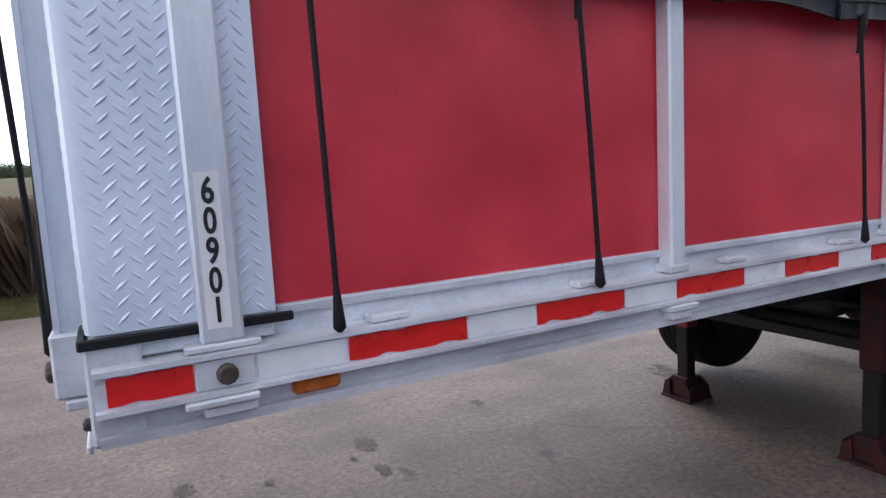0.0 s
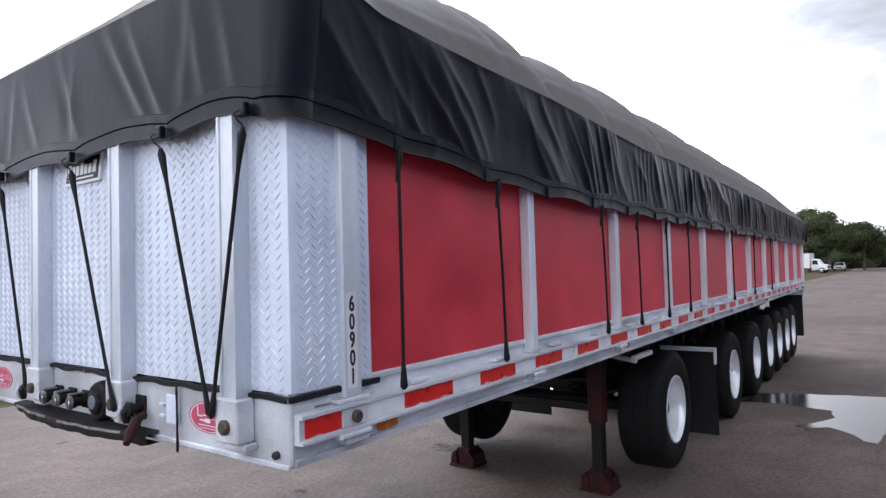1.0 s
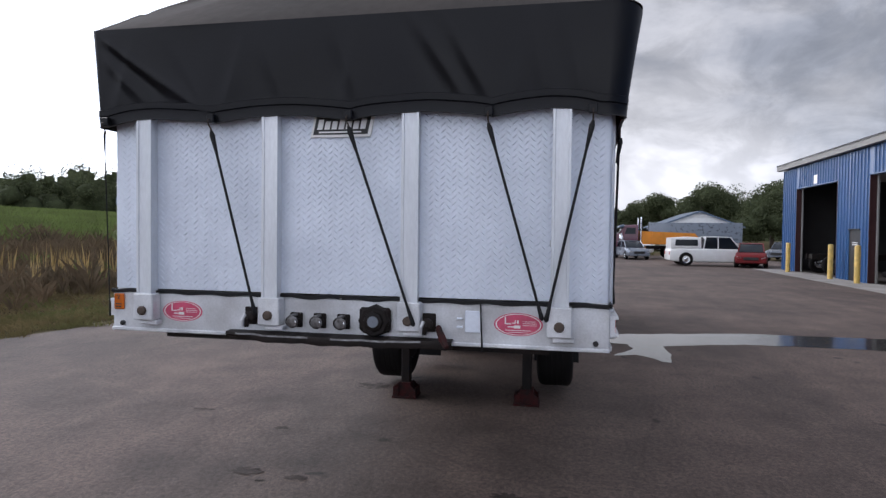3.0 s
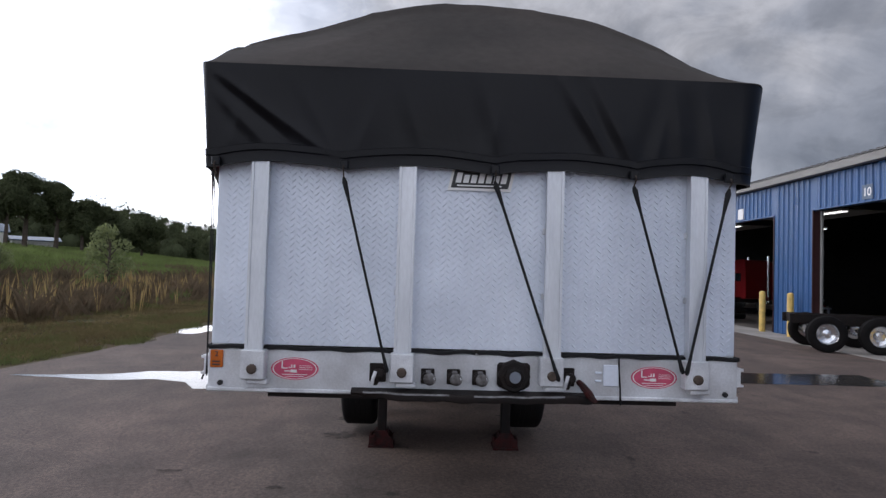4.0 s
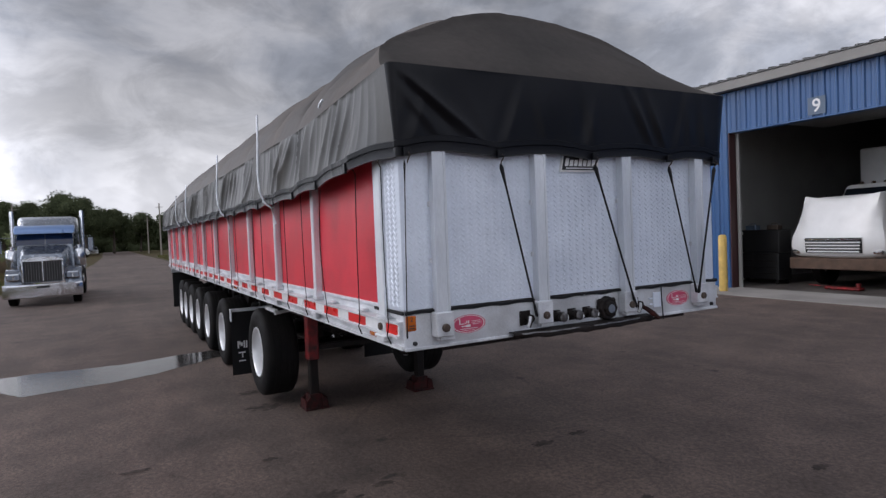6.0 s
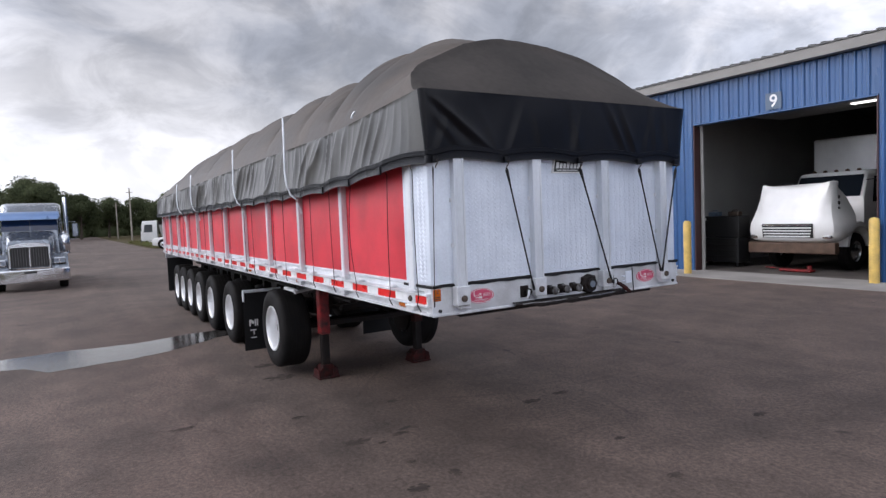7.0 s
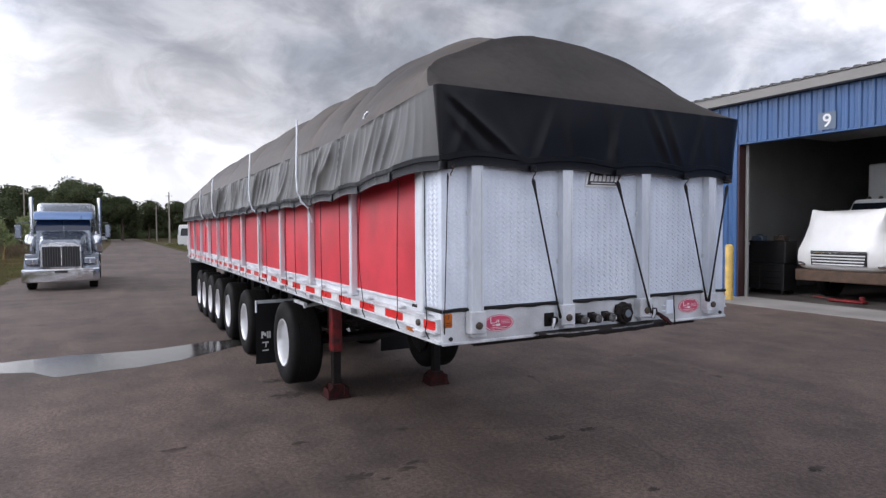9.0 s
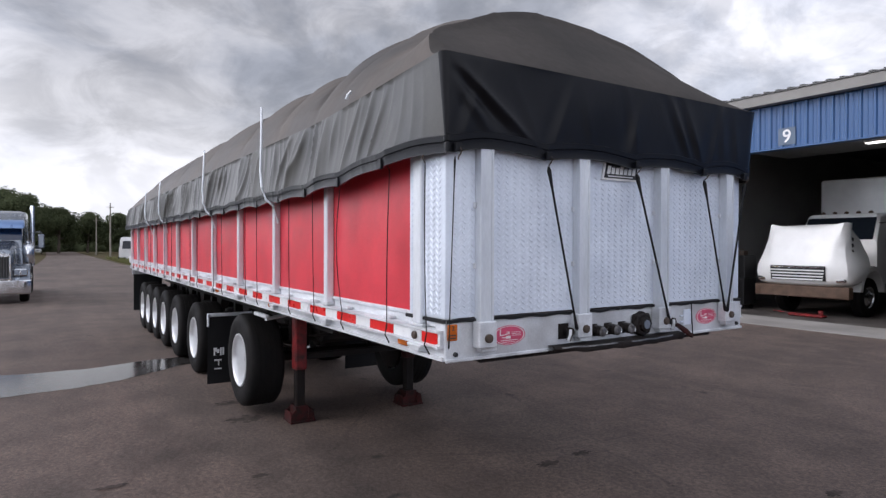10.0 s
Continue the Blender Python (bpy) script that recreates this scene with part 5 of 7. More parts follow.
def strap(pts, wide, label, group="tarp straps", top=2.1, foot=1.5):
    """A rubber strap that swells to a grip at its head and a small knob at its foot."""
    t = thing("rubber_strap", label, "strap", group=group)
    pts = [Vector(p) for p in pts]
    m = Mesh()
    m.tube(pts, wide, 8)
    part("band", m, RUBBER, t, smooth=60)
    d = (pts[1] - pts[0]).normalized()
    e = Mesh()
    e.tube([pts[0] - d * 0.004, pts[0] + d * 0.02, pts[0] + d * 0.06, pts[0] + d * 0.13], [wide * 0.9, wide * top, wide * (top * 0.8), wide * 0.98], 8)
    part("grip_end", e, RUBBER, t, smooth=60)
    d = (pts[-1] - pts[-2]).normalized()
    e = Mesh()
    e.tube([pts[-1] - d * 0.10, pts[-1] - d * 0.03, pts[-1] - d * 0.005, pts[-1] + d * 0.006], [wide * 0.98, wide * foot, wide * foot * 1.15, wide * 0.7], 8)
    part("grip_end", e, RUBBER, t, smooth=60)
    return t


def build_straps():
    lab = "black rubber tarp strap stretched over the bulkhead"
    fr = [((-0.075, 1.285, 2.365), (-0.03, 1.29, 1.40), 0.003), ((-0.08, 0.665, 2.355), (-0.066, 0.43, 1.44), 0.0065), ((-0.08, -0.06, 2.36), (-0.078, -0.39, 1.42), 0.0068),
          ((-0.08, -0.735, 2.36), (-0.074, -0.99, 1.47), 0.0065), ((-0.085, -1.20, 2.36), (-0.078, -1.008, 1.465), 0.0068)]
    for a, b, w in fr:
        strap([a, Vector(a).lerp(Vector(b), 0.5), b], w, lab)
    strap([(-0.012, -0.70, 1.52), (-0.012, -0.702, 1.46), (-0.014, -0.706, 1.40), (-0.016, -0.71, 1.30)], 0.0035, "thin black rubber strap hanging from the beam", top=1.2, foot=1.3)
    lab = "black rubber tarp strap down the red side"
    for a, b in ((0.47, 0.49), (1.17, 1.235), (2.42, 2.51), (3.08, 3.16), (3.78, 3.84), (4.44, 4.5), (6.3, 6.42), (7.7, 7.75), (9.1, 9.2)):
        top = hem_side(a, -1)
        strap([(a, -1.362, top + 0.01), (a, -1.352, top - 0.06), ((a + b) / 2, -1.345, 1.9), (b, -1.335, 1.49)], 0.007, lab, top=2.0, foot=1.9)
    lab = "thin black cord down the red side"
    for x in (0.12, 0.52, 1.22, 1.75, 2.28, 3.2, 3.6, 4.6, 5.0, 5.9, 6.4, 7.2, 7.9, 8.6, 9.4, 10.2, 11.1, 12.0, 12.9):
        t = thing("tarp_cord", lab, "cord", group="tarp cords")
        m = Mesh()
        sag = 0.09 if x == 1.22 else 0.012
        dx = 0.1 * fbm(x * 3, 2.0)
        m.tube([(x + dx * k / 8 + sag * math.sin(math.pi * k / 8), 1.342 - 0.003 * k / 8, 2.36 - 0.9 * k / 8) for k in range(9)], 0.0032, 6)
        m.tube([(x + dx, 1.339, 1.46), (x + dx + 0.01, 1.345, 1.40), (x + dx - 0.04, 1.345, 1.36)], 0.0045, 6)
        part("cord", m, RUBBER, t)
        h = Mesh()
        h.tube([(x, 1.352, 2.42), (x, 1.358, 2.38), (x, 1.345, 2.355)], 0.005, 6)
        part("hook", h, BOLT, t)
    lab = "bent aluminium tarp bow tube standing against the tarp"
    for x, top in ((2.58, 3.11), (4.9, 3.03), (8.25, 2.93), (9.9, 2.86)):
        t = thing("bow_tube", lab, "tube", group="bow tubes")
        m = Mesh()
        m.tube([(x + 0.16, 1.43, top), (x + 0.10, 1.45, 2.85), (x + 0.04, 1.475, 2.55), (x, 1.475, 2.40), (x - 0.03, 1.45, 2.30), (x - 0.07, 1.39, 2.24), (x - 0.08, 1.36, 2.10)], 0.0105, 10)
        part("tube", m, ALU, t, smooth=50)
    t = thing("bow_clip", "small bright clip on the tarp's side", "clip", (0, 0, 0))
    m = Mesh()
    m.tube([(0.98, 1.375, 2.90), (1.0, 1.392, 2.875), (1.01, 1.395, 2.85)], 0.010, 8)
    part("clip", m, ALU, t)


build_straps()

# ---- workshop building ----
WALL = -13.0
DOORS = [(3.5, 8.5), (12.5, 17.8), (20.15, 25.1), (28.2, 33.35)]
MAN_DOORS = [(10.75, 11.65, 2.2), (25.9, 27.0, 2.24)]


def ribbed(m, x0, x1, z0, z1, y, step=0.305):
    """Trapezoid-ribbed cladding from x0 to x1."""
    pts = []
    x = x0
    k = math.ceil((x0 + 100) / step)
    pts.append((x0, y))
    while -100 + k * step < x1 - 0.08:
        a = -100 + k * step
        if a > x0 + 0.05:
            for d, h in ((-0.05, 0), (-0.022, 0.042), (0.022, 0.042), (0.05, 0)):
                if x0 < a + d < x1:
                    pts.append((a + d, y + h))
            b = a + step / 2
            if b + 0.02 < x1:
                pts += [(b - 0.02, y), (b, y + 0.009), (b + 0.02, y)]
        k += 1
    pts.append((x1, y))
    pts += [(x1, y - 0.05), (x0, y - 0.05)]
    m.prism(pts, "z", z0, z1)


def build_building():
    cuts = sorted([(a, b, 4.42) for a, b in DOORS] + [(a, b, h) for a, b, h in MAN_DOORS])
    X0, X1, TOP = -25.0, 35.5, 5.55
    w, inner = Mesh(), Mesh()
    x = X0
    for a, b, h in cuts:
        ribbed(w, x, a, 0.0, TOP, WALL)
        ribbed(w, a, b, h, TOP, WALL)
        inner.box(x, a, WALL - 0.2, WALL - 0.06, 0, TOP)
        inner.box(a, b, WALL - 0.2, WALL - 0.06, h, TOP)
        x = b
    ribbed(w, x, X1, 0, TOP, WALL)
    inner.box(x, X1, WALL - 0.2, WALL - 0.06, 0, TOP)
    solid("wall_front", w, BLUE, "ribbed blue steel cladding of the workshop front", "wall", kind="structure")
    solid("wall_front_lining", inner, LINER, "white liner inside the workshop front", "wall", kind="structure")
    e = Mesh()
    pts = []
    e.box(X1 - 0.06, X1, WALL - 22, WALL, 0, TOP)
    for k in range(70):
        y = WALL - 0.15 - 0.305 * k
        e.prism([(y - 0.045, 0), (y + 0.045, 0), (y + 0.045, TOP), (y - 0.045, TOP)], "x", X1, X1 + 0.001)
        e.box(X1, X1 + 0.03, y - 0.03, y + 0.03, 0, TOP)
    solid("wall_end", e, BLUE, "ribbed blue steel end wall of the workshop", "wall", kind="structure")
    # back walls and ceiling carry the interior's shade in their colour
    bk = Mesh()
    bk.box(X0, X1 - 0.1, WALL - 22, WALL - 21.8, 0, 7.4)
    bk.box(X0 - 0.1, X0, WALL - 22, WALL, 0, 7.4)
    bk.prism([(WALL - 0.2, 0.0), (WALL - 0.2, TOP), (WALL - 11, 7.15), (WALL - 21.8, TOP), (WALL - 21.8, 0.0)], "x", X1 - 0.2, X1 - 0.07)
    solid("wall_back", bk, SHADED_LINING, "back and side walls inside the workshop, darkened with painted shade", "wall", kind="structure")
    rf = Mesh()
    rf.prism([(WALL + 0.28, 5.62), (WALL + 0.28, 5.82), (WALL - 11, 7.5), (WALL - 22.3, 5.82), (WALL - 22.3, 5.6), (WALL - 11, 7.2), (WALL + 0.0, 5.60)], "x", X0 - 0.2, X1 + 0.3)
    solid("ceiling", rf, SHADED_LINING, "sloping workshop roof lining, darkened with painted shade", "roof", kind="structure")
    rt = Mesh()
    rt.prism([(WALL + 0.33, 5.825), (WALL + 0.33, 5.855), (WALL - 11, 7.54), (WALL - 11, 7.51)], "x", X0 - 0.25, X1 + 0.35)
    k = X0
    while k < X1 + 0.3:
        rt.prism([(WALL + 0.34, 5.85), (WALL + 0.34, 5.885), (WALL - 11, 7.57), (WALL - 11, 7.54)], "x", k - 0.035, k + 0.035)
        k += 0.305
    solid("roof", rt, ROOF, "dark standing seam roof edge", "roof", kind="structure")
    fs = Mesh()
    fs.box(X0 - 0.2, X1 + 0.32, WALL + 0.05, WALL + 0.30, 5.56, 5.822, 0.01)
    solid("trim_eave", fs, BEIGE, "beige eave trim", "trim", kind="structure")
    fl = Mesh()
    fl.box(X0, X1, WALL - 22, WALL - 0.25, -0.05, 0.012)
    solid("floor_workshop", fl, DARK_FLOOR, "dark mottled concrete workshop floor", "floor", kind="structure")
    fl = Mesh()
    fl.box(X0, X1, WALL - 0.25, WALL + 1.55, -0.05, 0.012)
    solid("floor_apron", fl, CONCRETE, "stained concrete apron before the bay doors", "floor", kind="structure")
    for i, (a, b) in enumerate(DOORS):
        t = Mesh()
        t.box(a - 0.012, a + 0.025, WALL - 0.24, WALL + 0.036, 0.012, 4.42, 0.005)
        t.box(b - 0.025, b + 0.012, WALL - 0.24, WALL + 0.036, 0.012, 4.42, 0.005)
        solid("trim_door_%d" % (i + 1), t, MAROON, "dark maroon door frame trim", "trim", kind="structure")
        t = Mesh()
        t.box(a - 0.012, b + 0.012, WALL - 0.24, WALL + 0.034, 4.40, 4.45, 0.005)
        solid("trim_head_%d" % (i + 1), t, BLUE, "blue folded head trim over the bay door", "trim", kind="structure")
        for x in (a + 0.09, b - 0.09):
            tr = Mesh()
            tr.box(x - 0.045, x + 0.045, WALL - 0.28, WALL - 0.215, 0.012, 4.6, 0.004)
            solid("door_track", tr, LINER, "pale overhead door track", "track", group="overhead door tracks")
        dr = thing("overhead_door", "raised white overhead door under the roof", "door", group="overhead doors")
        for q in range(7):
            d = Mesh()
            d.box(a + 0.1, b - 0.1, WALL - 0.9 - 0.6 * q, WALL - 0.33 - 0.6 * q, 4.75, 4.80, 0.01)
            part("door_panel", d, LINER, dr)
    for i, (a, b, h) in enumerate(MAN_DOORS):
        t = thing("door_%d" % (i + 1), "dark steel walk-in door with a white notice", "door", kind="structure")
        m = Mesh()
        m.box(a, b, WALL - 0.09, WALL - 0.03, 0.012, h, 0.005)
        leaf = part("leaf", m, BLACK, t)
        m = Mesh()
        m.box(a + 0.02, b - 0.02, WALL - 0.03, WALL + 0.05, h - 0.05, h, 0.005)
        part("frame_head", m, BLACK, t)
        m = Mesh()
        for q in range(2):
            m.box((a + b) / 2 - 0.25, (a + b) / 2 + 0.25, WALL - 0.03, WALL - 0.026, 1.62 - 0.08 * q, 1.66 - 0.08 * q)
        part("notice_bar", m, WHITE, leaf)
        m = Mesh()
        m.box(a + 0.06, a + 0.2, WALL - 0.03, WALL + 0.02, 1.0, 1.05, 0.01)
        m.cyl((a + 0.12, WALL - 0.03, 1.18), (a + 0.12, WALL, 1.18), 0.03, 12)
        part("door_handle", m, CHROME, leaf)
    # bay numbers
    for (a, b), d in zip(DOORS, ("9", "10", "", "")):
        c = (a + b) / 2
        m = Mesh()
        m.box(c - 0.22, c + 0.22, WALL + 0.034, WALL + 0.046, 4.49, 4.93, 0.004)
        sg = tagged(part("bay_number_sign", m, SLATE if d else WHITE), "small square bay number sign over the door", "sign", "bay numbers")
        if d:
            writing("digit", d, 0.46 if len(d) == 1 else 0.36, WHITE, pose(c, WALL + 0.048, 4.70, 90, 0, 180), sg)
    lens = glow("tube light", (1.0, 0.97, 0.9), 2.5)
    for x in (6.0, 14.7, 21.7, 29.4):
        for y in (-15.2, -19.5, -24.5, -29.5):
            l = thing("strip_light", "white fluorescent strip light under the workshop roof", "lamp", at=(x - 1.6, y, 0), group="strip lights")
            z = 4.62
            m = Mesh()
            m.box(-0.75, 0.75, -0.14, 0.14, z, z + 0.1, 0.02)
            part("body", m, WHITE, l)
            m = Mesh()
            m.box(-0.72, 0.72, -0.11, 0.11, z - 0.03, z - 0.002, 0.01)
            part("diffuser", m, lens, l)


build_building()

for x, y in ((8.16, -12.15), (3.48, -12.75), (12.35, -12.6), (18.5, -12.65), (20.5, -12.75), (25.0, -12.55), (27.5, -12.5), (32.8, -12.45)):
    m = Mesh()
    m.lathe([(0, 0.11), (1.48, 0.11), (1.53, 0.095), (1.555, 0.06), (1.56, 0.001)], (x, y, 0), "z", 20)
    solid("bollard", m, YELLOW, "yellow painted steel bollard beside the bay door", "bollard", group="bollards", smooth=40)


# ---- vehicles ----
def road_wheel(parent, x, y, R, width, side, name="wheel", dual=False, rim=CHROME):
    w = new(name)
    w.parent = parent
    w.location = (x, y, R)
    t = Mesh()
    h = width / 2
    prof = [(-h * 0.85, R * 0.56), (-h, R * 0.68), (-h * 0.98, R * 0.88), (-h * 0.8, R * 0.98), (-h * 0.5, R), (-h * 0.45, R * 0.975), (-h * 0.1, R * 0.975), (-h * 0.05, R), (h * 0.05, R), (h * 0.1, R * 0.975), (h * 0.45, R * 0.975), (h * 0.5, R),
            (h * 0.8, R * 0.98), (h * 0.98, R * 0.88), (h, R * 0.68), (h * 0.85, R * 0.56)]
    t.lathe(prof, (0, 0, 0), "y", 32)
    part("tyre", t, TYRE, w, smooth=40)
    r = Mesh()
    if dual:
        rp = [(h * 0.85, R * 0.57), (h * 0.7, R * 0.53), (-h * 0.2, R * 0.48), (-h * 0.3, R * 0.3), (h * 0.1, R * 0.22), (h * 0.15, 0.001)]
    else:
        rp = [(h * 0.85, R * 0.57), (h * 0.8, R * 0.5), (h * 0.5, R * 0.47), (h * 0.75, R * 0.3), (h * 0.95, R * 0.2), (h * 0.95, 0.001)]
    r.lathe([(side * a, b) for a, b in rp], (0, 0, 0), "y", 24)
    part("rim", r, rim, w, smooth=35)
    n = Mesh()
    for k in range(8):
        a = 2 * math.pi * k / 8
        q = R * 0.27
        n.cyl((q * math.cos(a), side * h * (0.2 if dual else 0.7), q * math.sin(a)), (q * math.cos(a), side * h * (0.4 if dual else 0.95), q * math.sin(a)), R * 0.03, 6)
    part("wheel_nuts", n, CHROME, w)
    return w


def loft(m, sections):
    """Closed body through ring sections of equal length."""
    n = len(sections[0])
    k = len(m.v)
    for s in sections:
        m.v += [tuple(p) for p in s]
    for r in range(len(sections) - 1):
        for c in range(n):
            m.f.append((k + r * n + c, k + r * n + (c + 1) % n, k + (r + 1) * n + (c + 1) % n, k + (r + 1) * n + c))
    m.f += [tuple(reversed(range(k, k + n))), tuple(range(k + (len(sections) - 1) * n, k + len(sections) * n))]
    return m


def ring_x(x, hw, z0, z1, c=0.12, top=1.0):
    """A rounded rectangle across the vehicle at x; top narrows the upper half."""
    pts = []
    for cy, cz, a0 in ((1, 1, 0), (-1, 1, 90), (-1, -1, 180), (1, -1, 270)):
        w = hw * (top if cz > 0 else 1.0)
        for k in range(4):
            a = radians(a0 + 30 * k)
            pts.append((x, cy * (w - c) + c * math.cos(a), (z1 - c if cz > 0 else z0 + c) + c * math.sin(a)))
    return pts


def conventional_tractor(label, at, turn, paint, visor=None, sleeper=True, body=None, grille_mat=CHROME, group="", long=0.0, glazing=GLASS_DARK):
    """A long-nosed lorry facing its own +x; the origin lies under its bumper."""
    t = thing("semi_truck", label, "truck", at, turn, group)
    fr = Mesh()
    for s in (-1, 1):
        fr.box(-7.0 - long, -0.5, s * 0.38, s * 0.46, 0.75, 1.02, 0.01)
    fr.box(-6.9 - long, -6.7 - long, -0.4, 0.4, 0.78, 1.0, 0.01)
    fr.box(-4.6, -4.4, -0.4, 0.4, 0.78, 1.0, 0.01)
    part("chassis_frame", fr, FRAME_DARK, t)
    b = Mesh()
    loft(b, [ring_x(-0.22, 1.13, 0.30, 0.74, 0.05), ring_x(-0.06, 1.14, 0.29, 0.75, 0.05), ring_x(0.02, 0.95, 0.31, 0.73, 0.05)])
    bumper = part("bumper", b, CHROME, t, "polished bumper", smooth=40)
    for y0, y1 in ((-0.18, 0.18),):
        p = Mesh()
        p.box(0.015, 0.03, y0, y1, 0.6, 0.68, 0.005)
        part("number_plate", p, BLACK, bumper)
    h = Mesh()
    loft(h, [ring_x(-0.20, 0.62, 0.78, 1.62, 0.12, 0.95), ring_x(-0.26, 0.67, 0.78, 1.72, 0.16, 0.95), ring_x(-1.2, 0.76, 0.80, 1.90, 0.18, 0.92), ring_x(-1.75, 0.86, 0.82, 2.02, 0.18, 0.90)])
    part("hood", h, paint, t, smooth=45)
    g = Mesh()
    loft(g, [ring_x(-0.21, 0.56, 0.80, 1.58, 0.08, 0.94), ring_x(-0.165, 0.55, 0.82, 1.56, 0.08, 0.94)])
    gr = part("grille", g, BLACK, t, "dark barred grille in a bright surround")
    for i in range(14):
        v = Mesh()
        y = -0.48 + 0.96 * i / 13
        v.box(-0.165, -0.150, y - 0.006, y + 0.006, 0.86, 1.50, 0.002)
        part("grille_bar", v, grille_mat, gr)
    e = Mesh()
    for s in (-1, 1):
        e.box(-0.20, -0.12, s * 0.54, s * 0.60, 0.80, 1.50, 0.015)
    e.prism([(-0.60, 1.49), (0.60, 1.49), (0.56, 1.57), (0.3, 1.625), (0.0, 1.64), (-0.3, 1.625), (-0.56, 1.57)], "x", -0.20, -0.12)
    e.box(-0.19, -0.13, -0.018, 0.018, 0.84, 1.50, 0.006)
    part("grille_surround", e, CHROME, gr)
    for s in (-1, 1):
        f = Mesh()
        secs = []
        for k in range(9):
            a = radians(170 - 20 * k)
            x, z = -1.0 + 0.66 * math.cos(a), 0.62 + 0.62 * math.sin(max(a, 0.0))
            secs.append([(x, s * 0.62, z), (x, s * 1.10, z), (x, s * 1.10, z - 0.10), (x, s * 0.62, z - 0.10)])
        loft(f, secs)
        part("fender", f, paint, t, smooth=40)
        hl = Mesh()
        hl.box(-0.42, -0.24, s * 0.66, s * 1.04, 0.86, 1.10, 0.04)
        lamp = part("headlight", hl, CHROME, t, "paired square headlights")
        for y in (0.75, 0.94):
            q = Mesh()
            q.box(-0.242, -0.232, s * (y - 0.075), s * (y + 0.075), 0.91, 1.06, 0.01)
            part("lens", q, GREY_CAR, lamp)
        ac = Mesh()
        ac.lathe([(1.25, 0.02), (1.25, 0.16), (1.3, 0.19), (1.8, 0.19), (1.86, 0.16), (1.9, 0.07), (2.0, 0.07)], (-1.85, s * 1.02, 0), "z", 18)
        part("air_cleaner", ac, CHROME, t, smooth=40)
        sk = Mesh()
        sk.lathe([(1.1, 0.075), (2.85, 0.075), (3.15, 0.075), (3.3, 0.07)], (-3.35, s * 1.12, 0), "z", 16)
        part("exhaust_pipe", sk, CHROME, t, smooth=40)
        mr = Mesh()
        mr.box(-1.98, -1.90, s * 1.30, s * 1.50, 1.75, 2.25, 0.03)
        mr.tube([(-2.0, s * 0.95, 2.3), (-1.95, s * 1.4, 2.32), (-1.95, s * 1.4, 1.7), (-2.0, s * 0.95, 1.6)], 0.014, 6)
        part("mirror", mr, paint, t)
        tk = Mesh()
        tk.lathe([(-0.75, 0.02), (-0.75, 0.28), (-0.72, 0.3), (0.72, 0.3), (0.75, 0.28), (0.75, 0.02)], (-3.0, s * 0.82, 0.68), "x", 20)
        part("fuel_tank", tk, CHROME, t, smooth=40)
        stp = Mesh()
        stp.box(-2.6, -1.9, s * 0.75, s * 1.08, 0.5, 0.56, 0.01)
        part("step", stp, CHROME, t)
        road_wheel(t, -1.0, s * 0.93, 0.51, 0.28, s)
        if body is None:
            road_wheel(t, -4.9 - long, s * 0.95, 0.51, 0.30, s, dual=True)
            road_wheel(t, -6.2 - long, s * 0.95, 0.51, 0.30, s, dual=True)
        else:
            road_wheel(t, -5.6, s * 0.95, 0.51, 0.30, s, dual=True)
    c = Mesh()
    loft(c, [ring_x(-1.72, 0.88, 0.85, 2.06, 0.12, 0.95), ring_x(-1.95, 0.93, 0.85, 2.45, 0.14, 0.92), ring_x(-2.2, 0.95, 0.85, 2.66, 0.16, 0.90), ring_x(-3.15, 0.96, 0.85, 2.72, 0.16, 0.92)])
    part("cab", c, paint, t, smooth=45)
    for s in (-1, 1):
        ws = Mesh()
        ws.add([(-1.70, s * 0.015, 2.04), (-1.71, s * 0.86, 2.04), (-1.94, s * 0.83, 2.52), (-1.93, s * 0.015, 2.53)], [(0, 1, 2, 3)])
        part("windscreen", ws, glazing, t)
        ws = Mesh()
        ws.add([(-2.1, s * 0.955, 1.95), (-2.95, s * 0.965, 1.95), (-2.95, s * 0.925, 2.45), (-2.25, s * 0.915, 2.45)], [(0, 1, 2, 3)])
        part("side_window", ws, glazing, t)
    v = Mesh()
    loft(v, [ring_x(-1.62, 0.88, 2.43, 2.47, 0.015), ring_x(-1.67, 0.91, 2.45, 2.56, 0.03), ring_x(-1.80, 0.92, 2.46, 2.66, 0.05), ring_x(-2.06, 0.92, 2.50, 2.73, 0.05)])
    part("sun_visor", v, visor or paint, t, smooth=40)
    for k in range(5):
        l = Mesh()
        y = -0.6 + 0.3 * k
        l.lathe([(2.68, 0.045), (2.73, 0.035), (2.745, 0.001)], (-2.25, y, 0), "z", 10)
        part("roof_light", l, BROWN_METAL, t)
    if sleeper:
        sl = Mesh()
        loft(sl, [ring_x(-2.35, 0.70, 2.66, 2.74, 0.03), ring_x(-2.75, 0.86, 2.60, 2.95, 0.1, 0.9), ring_x(-3.25, 1.0, 0.95, 3.08, 0.16, 0.93), ring_x(-4.5, 1.02, 0.95, 3.10, 0.14, 0.94)])
        part("sleeper", sl, paint, t, smooth=45)
        fa = Mesh()
        fa.add([(-2.42, -0.55, 2.76), (-2.42, 0.55, 2.76), (-2.76, 0.72, 2.94), (-2.76, -0.72, 2.94)], [(0, 1, 2, 3)])
        part("roof_window", fa, GLASS_DARK, t)
        rw = Mesh()
        rw.box(-4.52, -4.495, -0.45, 0.45, 1.9, 2.35, 0.01)
        part("rear_window", rw, GLASS_DARK, t)
